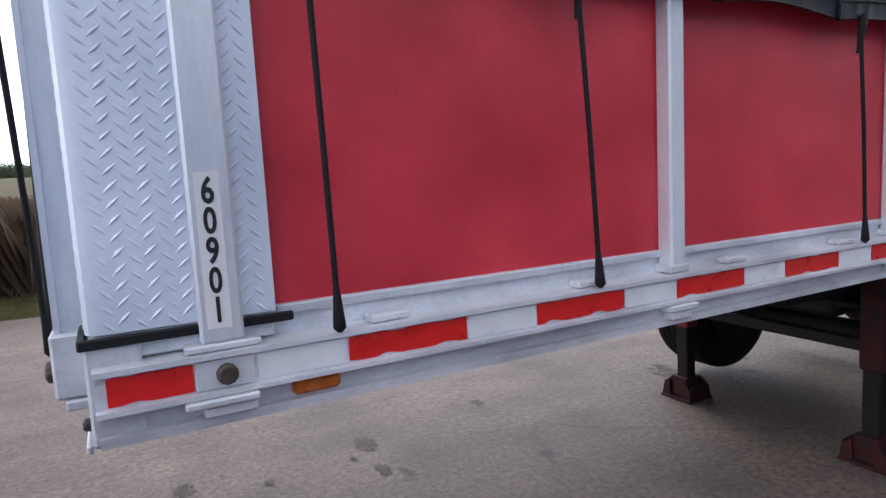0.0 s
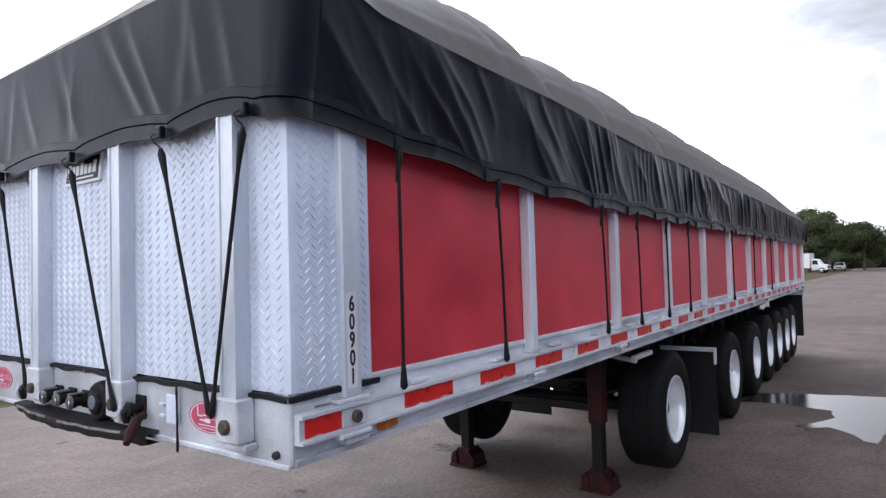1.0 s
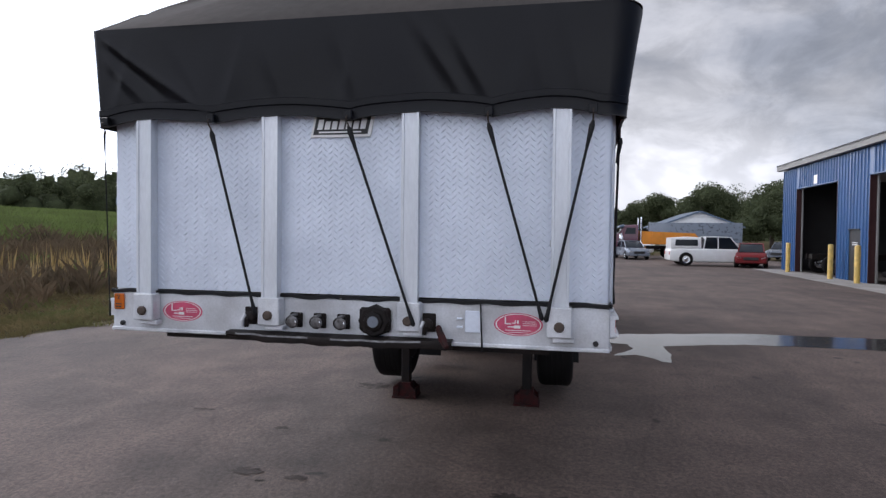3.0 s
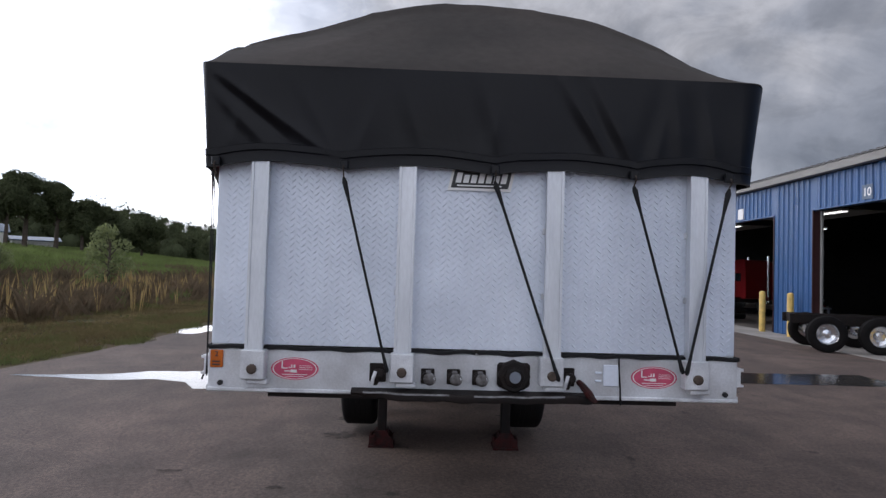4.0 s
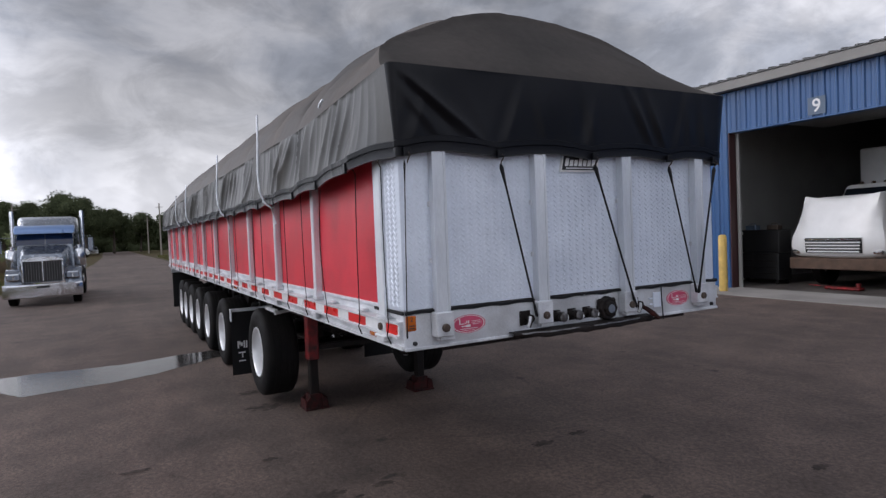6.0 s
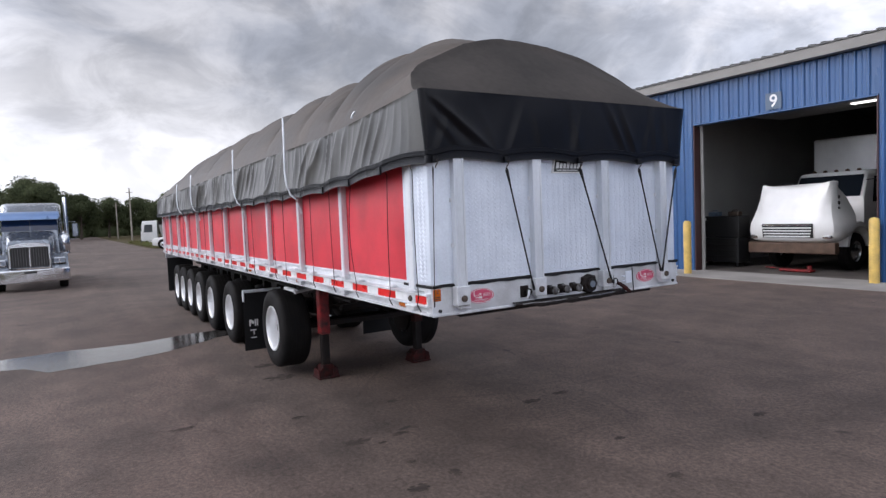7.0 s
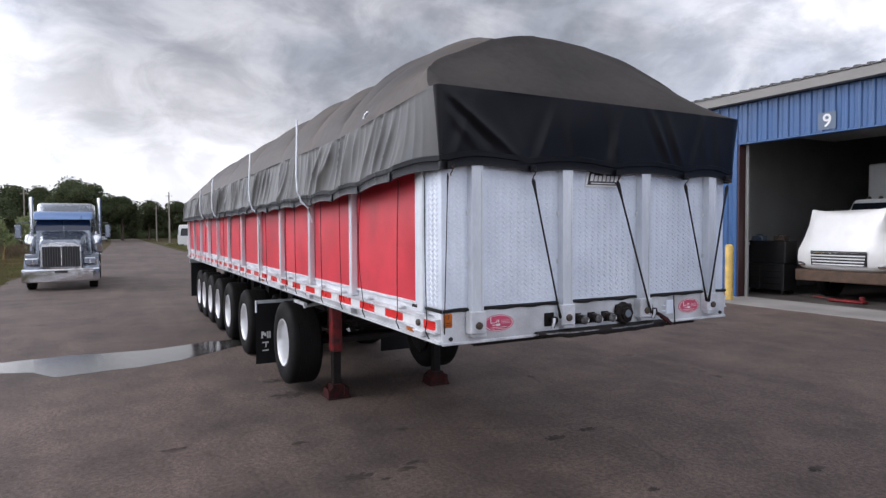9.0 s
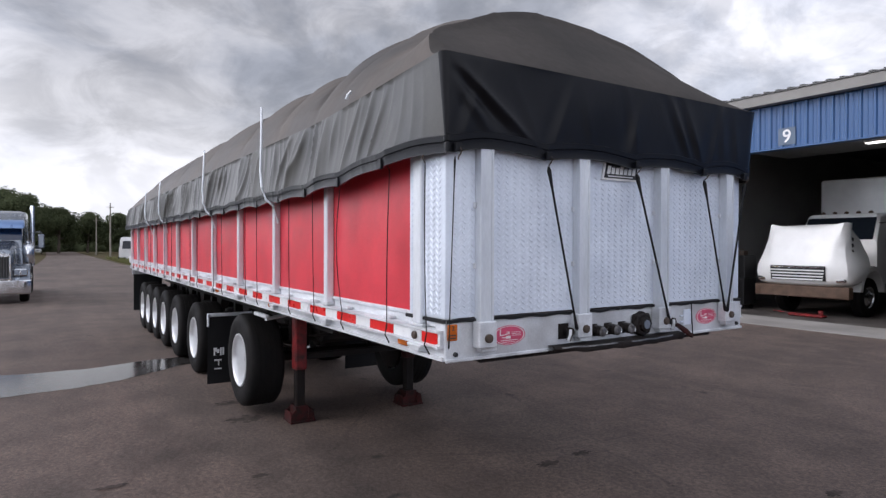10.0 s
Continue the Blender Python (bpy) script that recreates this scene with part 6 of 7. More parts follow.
    if body is not None:
        m = Mesh()
        prof = [(-7.4, 1.15), (-3.3, 1.15), (-3.3, 2.2), (-7.4, 2.05), (-7.7, 1.7)]
        m.prism([(z, x) for x, z in prof], "y", -1.15, 1.15)
        part("dump_body", m, body, t, "bright dump body")
        for k in range(6):
            x = -7.1 + 0.72 * k
            for s in (-1, 1):
                r = Mesh()
                r.box(x, x + 0.1, s * 1.15, s * 1.2, 1.18, 2.1, 0.01)
                part("body_rib", r, body, t)
    return t


conventional_tractor("silver long-nosed semi truck with light blue visor parked on the road", (21.3, 4.55, 0), 180, SILVER, BLUE_PAINT, grille_mat=WORN_STEEL, glazing=NAVY_GLASS)
conventional_tractor("plum and slate dump truck with orange body parked on the asphalt", (50.0, -3.4, 0), 90, PLUM, SLATE, sleeper=False, body=ORANGE)
conventional_tractor("black semi tractor standing half out of the workshop bay", (12.4, -19.4, 0), 252.5, BLACK, None, True, long=2.3)
conventional_tractor("red semi tractor standing in the dark workshop bay", (31.2, -21.8, 0), 268, RED_PAINT, None, True, long=1.8)
conventional_tractor("navy blue semi tractor standing deep in the workshop bay", (15.6, -23.4, 0), 270, NAVY, None, True)


def box_truck(label, at, turn, length=6.0, height=3.2, cab=WHITE, body=WHITE, axle2=-4.6):
    t = thing("box_truck", label, "truck", at, turn)
    m = Mesh()
    loft(m, [ring_x(0, 0.95, 0.45, 1.15, 0.12), ring_x(-0.35, 1.0, 0.4, 1.3, 0.14), ring_x(-0.9, 1.0, 0.4, 1.35, 0.12), ring_x(-1.3, 0.98, 0.4, 2.1, 0.16, 0.88), ring_x(-2.1, 1.0, 0.4, 2.15, 0.14, 0.9)])
    part("cab", m, cab, t, smooth=45)
    w = Mesh()
    w.add([(-0.95, -0.85, 1.38), (-0.95, 0.85, 1.38), (-1.27, 0.78, 2.0), (-1.27, -0.78, 2.0)], [(0, 1, 2, 3)])
    part("windscreen", w, GLASS_DARK, t)
    for s in (-1, 1):
        w = Mesh()
        w.add([(-1.2, s * 1.005, 1.3), (-1.95, s * 1.005, 1.3), (-1.95, s * 0.92, 1.95), (-1.35, s * 0.92, 1.95)], [(0, 1, 2, 3)])
        part("side_window", w, GLASS_DARK, t)
    b = Mesh()
    b.box(-2.25 - length, -2.25, -1.15, 1.15, 0.75, height, 0.04)
    bx = part("cargo_box", b, body, t)
    for k in range(int(length / 0.8)):
        x = -2.6 - 0.8 * k
        for s in (-1, 1):
            r = Mesh()
            r.box(x, x + 0.04, s * 1.15, s * 1.165, 0.8, height - 0.08, 0.004)
            part("rib", r, body, bx)
    g = Mesh()
    g.box(-0.02, 0.02, -0.6, 0.6, 0.7, 1.05, 0.02)
    part("grille", g, BLACK, t)
    u = Mesh()
    u.box(0.0, 0.12, -0.98, 0.98, 0.42, 0.6, 0.03)
    part("bumper", u, CHROME, t)
    for s in (-1, 1):
        l = Mesh()
        l.box(-0.05, 0.03, s * 0.65, s * 0.9, 0.8, 1.0, 0.02)
        part("headlight", l, CHROME, t)
        road_wheel(t, -0.75, s * 0.88, 0.42, 0.25, s)
        road_wheel(t, axle2, s * 0.88, 0.42, 0.4, s)
        if length > 7:
            road_wheel(t, axle2 - 1.2, s * 0.88, 0.42, 0.4, s)
            road_wheel(t, -1.8 - length, s * 0.88, 0.42, 0.4, s)
    return t


box_truck("white box truck parked across the far road", (108, 4.6, 0), -100, 5.5, 3.0)


def cab_over_truck(label, at, turn):
    """A flat-nosed tipper facing its own +x."""
    t = thing("dump_truck", label, "truck", at, turn)
    m = Mesh()
    loft(m, [ring_x(0.0, 1.10, 0.75, 1.75, 0.08), ring_x(-0.08, 1.14, 0.62, 2.4, 0.10, 0.97), ring_x(-0.22, 1.15, 0.60, 2.92, 0.10, 0.95), ring_x(-1.75, 1.15, 0.60, 2.96, 0.10, 0.95)])
    cab = part("cab", m, WHITE, t, smooth=40)
    w = Mesh()
    w.add([(-0.015, -0.98, 1.72), (-0.015, 0.98, 1.72), (-0.20, 0.94, 2.62), (-0.20, -0.94, 2.62)], [(0, 1, 2, 3)])
    part("windscreen", w, GLASS_DARK, cab)
    for s in (-1, 1):
        w = Mesh()
        w.add([(-0.32, s * 1.155, 1.62), (-1.25, s * 1.155, 1.62), (-1.25, s * 1.125, 2.5), (-0.42, s * 1.125, 2.5)], [(0, 1, 2, 3)])
        part("side_window", w, GLASS_DARK, cab)
        h = Mesh()
        h.box(-0.04, 0.02, s * 0.72, s * 1.0, 0.85, 1.05, 0.02)
        part("headlight", h, CHROME, cab)
        q = Mesh()
        q.box(-0.12, -0.02, s * 1.22, s * 1.4, 1.8, 2.4, 0.03)
        part("mirror", q, BLACK, cab)
        for x in (-0.95, -4.4, -5.6):
            road_wheel(t, x, s * 0.98, 0.5, 0.3, s, rim=WHITE)
    b = Mesh()
    b.box(-0.02, 0.08, -1.1, 1.1, 0.45, 0.75, 0.03)
    part("bumper", b, BLACK, t)
    f = Mesh()
    f.box(-6.6, -1.6, -0.45, 0.45, 0.75, 1.0, 0.01)
    part("chassis_frame", f, FRAME_DARK, t)
    d = Mesh()
    d.prism([(1.05, -6.7), (1.05, -2.2), (2.45, -1.95), (2.45, -6.9)], "y", -1.2, 1.2)
    body = part("dump_body", d, LINER, t, "pale tipping body", smooth=30)
    for k in range(6):
        for s in (-1, 1):
            r = Mesh()
            x = -6.4 + 0.8 * k
            r.box(x, x + 0.1, s * 1.2, s * 1.26, 1.1, 2.4, 0.01)
            part("rib", r, LINER, body)
    r = Mesh()
    r.box(-6.95, -1.9, -1.22, 1.22, 2.45, 2.85, 0.04)
    part("rolled_cover", r, FRAME_DARK, t, "dark mesh load cover")
    return t


cab_over_truck("white flat-nosed dump truck parked beside the road", (77, -4.1, -0.3), 80)


def box_trailer(label, at, turn, length):
    t = thing("box_trailer", label, "trailer", at, turn)
    m = Mesh()
    m.box(-length, 0, -1.25, 1.25, 1.1, 3.35, 0.04)
    bx = part("cargo_box", m, GREY_CAR, t)
    for k in range(int(length / 0.9)):
        for s in (-1, 1):
            r = Mesh()
            x = -0.5 - 0.9 * k
            r.box(x, x + 0.05, s * 1.25, s * 1.27, 1.15, 3.3, 0.004)
            part("rib", r, GREY_CAR, bx)
    for s in (-1, 1):
        for x in (1.2 - length, 2.4 - length):
            road_wheel(t, x, s * 1.0, 0.5, 0.3, s)
        g = Mesh()
        g.box(-2.2, -2.08, s * 0.8, s * 0.92, 0.0, 1.1, 0.01)
        part("landing_leg", g, FRAME_DARK, t)
    return t


box_trailer("long grey box trailer parked behind the dump truck", (74.0, -10.3, 0), 86, 10.0)


def car(name, label, at, turn, paint, kind="sedan", L=4.7):
    t = thing(name, label, name.replace("_", " "), at, turn)
    b = Mesh()
    hb = 0.92 if kind == "sedan" else 1.08
    hw = 0.88 if kind == "sedan" else 0.98
    loft(b, [ring_x(0, hw * 0.86, 0.32, hb * 0.72, 0.1), ring_x(-0.18, hw * 0.97, 0.26, hb * 0.86, 0.12), ring_x(-1.3, hw, 0.24, hb * 0.98, 0.12, 0.96), ring_x(-L + 0.7, hw, 0.24, hb, 0.12, 0.96), ring_x(-L + 0.1, hw * 0.97, 0.3, hb * 0.97, 0.12), ring_x(-L, hw * 0.9, 0.36, hb * 0.85, 0.1)])
    part("body", b, paint, t, smooth=45)
    if kind == "sedan":
        x0, x1, x2, x3, top = -1.25, -2.05, -3.35, -4.15, 1.43
    else:
        x0, x1, x2, x3, top = -1.6, -2.15, -3.55, -3.7, 1.82
    g = Mesh()
    loft(g, [ring_x(x0, hw * 0.84, hb - 0.04, hb + 0.0, 0.02), ring_x(x1, hw * 0.72, hb - 0.04, top - 0.03, 0.06, 0.97), ring_x((x1 + x2) / 2, hw * 0.74, hb - 0.04, top, 0.06, 0.97), ring_x(x2, hw * 0.72, hb - 0.04, top - 0.02, 0.06, 0.97), ring_x(x3, hw * 0.8, hb - 0.04, hb + 0.01, 0.02)])
    cabn = part("greenhouse", g, GLASS_DARK, t, "dark glazed cabin", smooth=40)
    r = Mesh()
    loft(r, [ring_x(x1 - 0.02, hw * 0.70, top - 0.06, top - 0.01, 0.02), ring_x((x1 + x2) / 2, hw * 0.73, top - 0.05, top + 0.02, 0.02), ring_x(x2 + 0.02, hw * 0.70, top - 0.05, top + 0.0, 0.02)])
    part("roof", r, paint, t, smooth=40)
    for s in (-1, 1):
        for xa, xb in ((x0, x1), (x2, x3), ((x1 + x2) / 2, (x1 + x2) / 2)):
            p = Mesh()
            za = hb if xa in (x0,) else top if xa == x2 else hb
            zb = top if xb == x1 else hb if xb == x3 else top
            p.tube([(xa, s * hw * (0.80 if za == hb else 0.72), za), (xb, s * hw * (0.72 if zb == top else 0.8), zb)], 0.035, 6)
            part("pillar", p, paint, t)
        l = Mesh()
        l.box(-0.12, 0.0, s * hw * 0.55, s * hw * 0.85, hb * 0.58, hb * 0.74, 0.03)
        part("headlight", l, WHITE, t)
        k = Mesh()
        k.box(-L - 0.005, -L + 0.1, s * hw * 0.6, s * hw * 0.9, hb * 0.6, hb * 0.85, 0.03)
        part("tail_light", k, RED_LENS, t)
        road_wheel(t, -0.85, s * (hw - 0.09), 0.33 if kind == "sedan" else 0.42, 0.22, s)
        road_wheel(t, -L + 0.95, s * (hw - 0.09), 0.33 if kind == "sedan" else 0.42, 0.22, s)
    q = Mesh()
    q.box(-0.04, 0.02, -hw * 0.45, hw * 0.45, hb * 0.5, hb * 0.7, 0.02)
    part("grille", q, BLACK, t)
    if kind == "pickup":
        c = Mesh()
        loft(c, [ring_x(-3.85, hw * 0.9, hb - 0.02, top - 0.06, 0.08, 0.9), ring_x(-4.6, hw * 0.92, hb - 0.02, top - 0.02, 0.08, 0.9), ring_x(-L + 0.08, hw * 0.9, hb - 0.02, top - 0.1, 0.08, 0.88)])
        cap = part("bed_cap", c, paint, t, "white cap over the bed", smooth=40)
        for s in (-1, 1):
            w = Mesh()
            w.add([(-4.05, s * hw * 0.905, hb + 0.16), (-L + 0.3, s * hw * 0.905, hb + 0.16), (-L + 0.35, s * hw * 0.845, top - 0.2), (-4.05, s * hw * 0.845, top - 0.2)], [(0, 1, 2, 3)])
            part("window", w, GLASS_DARK, cap)
    return t


car("car", "grey blue sedan parked facing the yard", (45.5, -6.3, 0), 190, GREY_CAR)
car("car", "red sedan parked beside the workshop's end", (36.0, -11.5, 0), 165, RED_PAINT)
car("pickup_truck", "white pickup truck with a bed cap parked on the asphalt", (38.6, -12.9, 0), -88, WHITE, "pickup", 5.7)
car("pickup_truck", "white pickup truck with a bed cap parked beside the dump truck", (57, -3.1, 0), 80, WHITE, "pickup", 5.6)
car("car", "silver sedan parked beyond the workshop", (48, -16.5, 0), 150, SILVER)
car("car", "blue sedan parked beyond the workshop", (50, -12.6, 0), 160, BLUE_PAINT)
car("car", "white sedan far along the road", (128, 4.5, 0), 180, WHITE)


def bay_truck():
    """White lorry with its bonnet tipped forward, nose to the yard (own +x forwards)."""
    t = thing("work_truck", "white truck with its hood tipped forward for repair", "truck", (6.25, -14.15, 0), 90)
    t.scale = (1.06, 1.06, 1.06)
    h = Mesh()
    # the tipped bonnet, its grille end down
    secs = []
    for z, fw, hw, xf, x0, dip in ((0.80, 0.70, 1.02, 0.04, -0.30, 0), (0.86, 0.76, 1.15, 0.13, -0.45, 0), (0.95, 0.78, 1.21, 0.18, -0.60, 0), (1.12, 0.79, 1.23, 0.20, -0.85, 0), (1.32, 0.80, 1.20, 0.19, -1.0, 0), (1.5, 0.81, 1.12, 0.13, -1.1, 0), (1.7, 0.83, 1.05, 0.06, -1.05, 0.01), (1.95, 0.86, 1.0, -0.04, -0.9, 0.02), (2.2, 0.89, 0.97, -0.13, -0.55, 0.06), (2.30, 0.90, 0.96, -0.18, -0.40, 0.09), (2.315, 0.88, 0.94, -0.21, -0.30, 0.09)):
        ring = []
        for k in range(13):
            u = -1 + 2 * k / 12
            ring.append((xf - 0.05 * u * u, u * fw, z + dip * (u * u - 0.4)))
        ring += [(xf - 0.16, fw + (hw - fw) * 0.75, z + dip * 0.7), (xf - 0.34, hw, z + dip * 0.5), (x0, hw * 0.97, z), (x0, -hw * 0.97, z), (xf - 0.34, -hw, z + dip * 0.5), (xf - 0.16, -fw - (hw - fw) * 0.75, z + dip * 0.7)]
        secs.append(ring)
    loft(h, secs)
    hood = part("hood", h, WHITE, t, "tipped white hood", smooth=35)
    g = Mesh()
    g.grid([[(0.186 + 0.03 * min(1.0, (z - 0.92) / 0.3) - 0.05 * (y / 0.87) ** 2, y, z) for y in np.linspace(-0.68, 0.68, 13)] for z in (0.93, 1.08, 1.22, 1.3)])
    gr = part("grille", g, BLACK, hood, "dark grille with white slats")
    for k in range(5):
        s = Mesh()
        z = 0.945 + 0.075 * k
        w = 0.62 + 0.014 * k
        rows = [[(0.20 + 0.03 * min(1.0, (z - 0.92) / 0.3) - 0.05 * (y / 0.87) ** 2 + dx, y, z + dz) for y in np.linspace(-w, w, 13)] for dx, dz in ((-0.01, 0), (0.02, 0.004), (0.02, 0.03), (-0.01, 0.036))]
        s.grid(rows)
        part("grille_slat", s, WHITE if k < 4 else CHROME, gr)
    for s in (-1, 1):
        l = Mesh()
        l.box(-0.14, 0.10, s * 0.84, s * 1.10, 0.90, 1.00, 0.04)
        part("headlight", l, CHROME, hood)
        for k in range(3):
            v = Mesh()
            v.lathe([(0, 0.001), (0, 0.05), (0.02, 0.05), (0.02, 0.001)], (-0.34 - 0.06 * k, s * (1.045 - 0.03 * k), 1.66 + 0.15 * k), "y", 12)
            part("hood_vent", v, BLACK, hood)
        ar = Mesh()
        secs = []
        for k in range(9):
            a = radians(180 - 22 * k)
            secs.append([(-1.2 + 0.66 * math.cos(a), s * 0.72, 0.62 + 0.68 * math.sin(a)), (-1.2 + 0.66 * math.cos(a), s * 1.16, 0.62 + 0.68 * math.sin(a)), (-1.2 + 0.55 * math.cos(a), s * 1.16, 0.62 + 0.56 * math.sin(a)), (-1.2 + 0.55 * math.cos(a), s * 0.72, 0.62 + 0.56 * math.sin(a))])
        loft(ar, secs)
        part("fender", ar, WHITE, t, smooth=40)
        road_wheel(t, -1.2, s * 0.95, 0.5, 0.28, s)
        road_wheel(t, -5.5, s * 0.95, 0.5, 0.3, s, dual=True)
        mr = Mesh()
        mr.box(-1.95, -1.88, s * 1.22, s * 1.42, 1.9, 2.35, 0.03)
        mr.tube([(-2.0, s * 0.95, 2.4), (-1.92, s * 1.32, 2.42), (-1.92, s * 1.32, 1.85)], 0.014, 6)
        part("mirror", mr, BLACK, t)
    b = Mesh()
    loft(b, [ring_x(-0.1, 1.18, 0.50, 0.80, 0.04), ring_x(0.06, 1.16, 0.50, 0.80, 0.04), ring_x(0.12, 1.0, 0.52, 0.78, 0.04)])
    part("bumper", b, BROWN_METAL, t, "rusty brown bumper", smooth=40)
    e = Mesh()
    e.box(-1.6, -0.5, -0.4, 0.4, 0.6, 1.5, 0.05)
    e.cyl((-0.5, 0, 1.2), (-0.42, 0, 1.2), 0.3, 16)
    part("engine", e, FRAME_DARK, t)
    c = Mesh()
    loft(c, [ring_x(-1.75, 1.0, 0.8, 1.95, 0.12), ring_x(-2.15, 1.04, 0.8, 2.66, 0.16, 0.9), ring_x(-3.3, 1.06, 0.8, 2.72, 0.16, 0.92)])
    part("cab", c, WHITE, t, smooth=45)
    w = Mesh()
    w.add([(-1.745, -0.90, 1.97), (-1.745, 0.90, 1.97), (-2.075, 0.86, 2.56), (-2.075, -0.86, 2.56)], [(0, 1, 2, 3)])
    part("windscreen", w, GLASS_DARK, t)
    for s in (-1, 1):
        w = Mesh()
        w.add([(-2.1, s * 1.05, 1.8), (-3.0, s * 1.06, 1.8), (-3.0, s * 1.0, 2.5), (-2.3, s * 1.0, 2.5)], [(0, 1, 2, 3)])
        part("side_window", w, GLASS_DARK, t)
    for k in range(5):
        l = Mesh()
        l.lathe([(2.68, 0.06), (2.73, 0.05), (2.75, 0.001)], (-2.35, -0.6 + 0.3 * k, 0), "z", 10)
        part("roof_light", l, BROWN_METAL, t)
    bx = Mesh()
    bx.box(-9.5, -3.5, -1.25, 1.25, 1.0, 3.75, 0.05)
    part("cargo_box", bx, WHITE, t)
    return t


bay_truck()


def tool_chest(at, turn):
    t = thing("tool_chest", "tall black rolling tool chest with clutter on top", "tool chest", at, turn)
    m = Mesh()
    m.box(-0.75, 0.75, -0.3, 0.3, 0.14, 0.92, 0.015)
    base = part("cabinet", m, BLACK, t)
    m = Mesh()
    m.box(-0.75, 0.75, -0.26, 0.3, 0.93, 1.6, 0.015)
    hutch = part("hutch", m, BLACK, t)
    for r in range(4):
        for c in range(2):
            d = Mesh()
            x0 = -0.72 + 0.73 * c
            d.box(x0, x0 + 0.70, -0.325, -0.30, 0.17 + 0.185 * r, 0.33 + 0.185 * r, 0.006)
            dr = part("drawer", d, BLACK, base)
            g = Mesh()
            g.box(x0 + 0.05, x0 + 0.65, -0.34, -0.325, 0.31 + 0.185 * r, 0.325 + 0.185 * r, 0.003)
            part("drawer_pull", g, FRAME_DARK, dr)
    for y in (-1, 1):
        for x in (-1, 1):
            w = Mesh()
            w.lathe([(-0.02, 0.001), (-0.02, 0.06), (0.02, 0.06), (0.02, 0.001)], (x * 0.65, y * 0.22, 0.065), "y", 12)
            w.box(x * 0.65 - 0.03, x * 0.65 + 0.03, y * 0.22 - 0.03, y * 0.22 + 0.03, 0.1, 0.14, 0.004)
            part("castor", w, RUBBER, t)
    s = Mesh()
    s.box(-0.55, -0.42, -0.265, -0.262, 1.47, 1.55)
    part("sticker", s, WHITE, hutch)
    return t


tool_chest((8.75, -14.7, 0.012), 178)
for x, mat, lab in ((8.3, BOLT, "brown cardboard-coloured box of parts on the tool chest"), (9.0, SLATE, "dark tool case on the tool chest")):
    m = Mesh()
    m.box(x - 0.17, x + 0.17, -14.8, -14.55, 1.612, 1.75, 0.02)
    m.tube([(x - 0.1, -14.68, 1.75), (x - 0.08, -14.68, 1.80), (x + 0.08, -14.68, 1.80), (x + 0.1, -14.68, 1.75)], 0.012, 6)
    solid("tool_box", m, mat, lab, "tool box")
m = Mesh()
m.tube([(9.45, -14.2, 0.05), (9.5, -14.3, 0.9)], 0.03, 8)
m.box(9.3, 9.6, -14.35, -14.05, 0.012, 0.14, 0.03)
m.box(9.38, 9.56, -14.3, -14.2, 0.14, 0.75, 0.02)
solid("floor_jack", m, RED_PAINT, "red upright floor jack beside the tool chest", "jack")
m = Mesh()
m.box(5.6, 6.5, -14.25, -13.95, 0.02, 0.09, 0.03)
m.cyl((5.7, -14.1, 0.10), (5.7, -14.1, 0.2), 0.06, 12)
m.tube([(6.4, -14.1, 0.08), (6.9, -14.0, 0.12)], 0.02, 8)
solid("trolley_jack", m, LEG_RED, "red trolley jack on the floor under the truck", "jack")
for x in (9.75,):
    m = Mesh()
    m.box(x - 0.06, x + 0.06, -34.5, -13.22, 0.012, 5.5)
    solid("wall_partition", m, LINER if x < 10 else SHADED_LINING, "liner partition between the bays", "wall", kind="structure")
for x, y, w in ((20.3, -15.0, 0.5), (21.5, -14.6, 0.45), (28.0, -15.5, 0.5), (29.5, -16.0, 0.45)):
    t = thing("spare_wheel", "spare truck wheel lying in the workshop bay", "wheel", (x, y, 0.012), 0, "spare wheels")
    m = Mesh()
    m.lathe([(0.0, 0.3), (0.02, 0.46), (0.1, 0.5), (0.2, 0.5), (0.28, 0.46), (0.3, 0.3)], (0, 0, 0), "z", 28)
    part("tyre", m, TYRE, t, smooth=40)
    m = Mesh()
    m.lathe([(0.04, 0.3), (0.26, 0.3), (0.2, 0.27), (0.12, 0.2), (0.12, 0.08)], (0, 0, 0), "z", 24)
    part("rim", m, CHROME, t, smooth=40)
t = thing("work_bench", "grey steel work bench in the workshop bay", "bench", (23.6, -16.6, 0.012))
m = Mesh()
m.box(-0.9, 0.9, -0.35, 0.35, 0.82, 0.88, 0.01)
part("bench_top", m, GREY_CAR, t)
for x in (-0.8, 0.8):
    for y in (-0.28, 0.28):
        m = Mesh()
        m.box(x - 0.03, x + 0.03, y - 0.03, y + 0.03, 0, 0.82)
        part("leg", m, GREY_CAR, t)

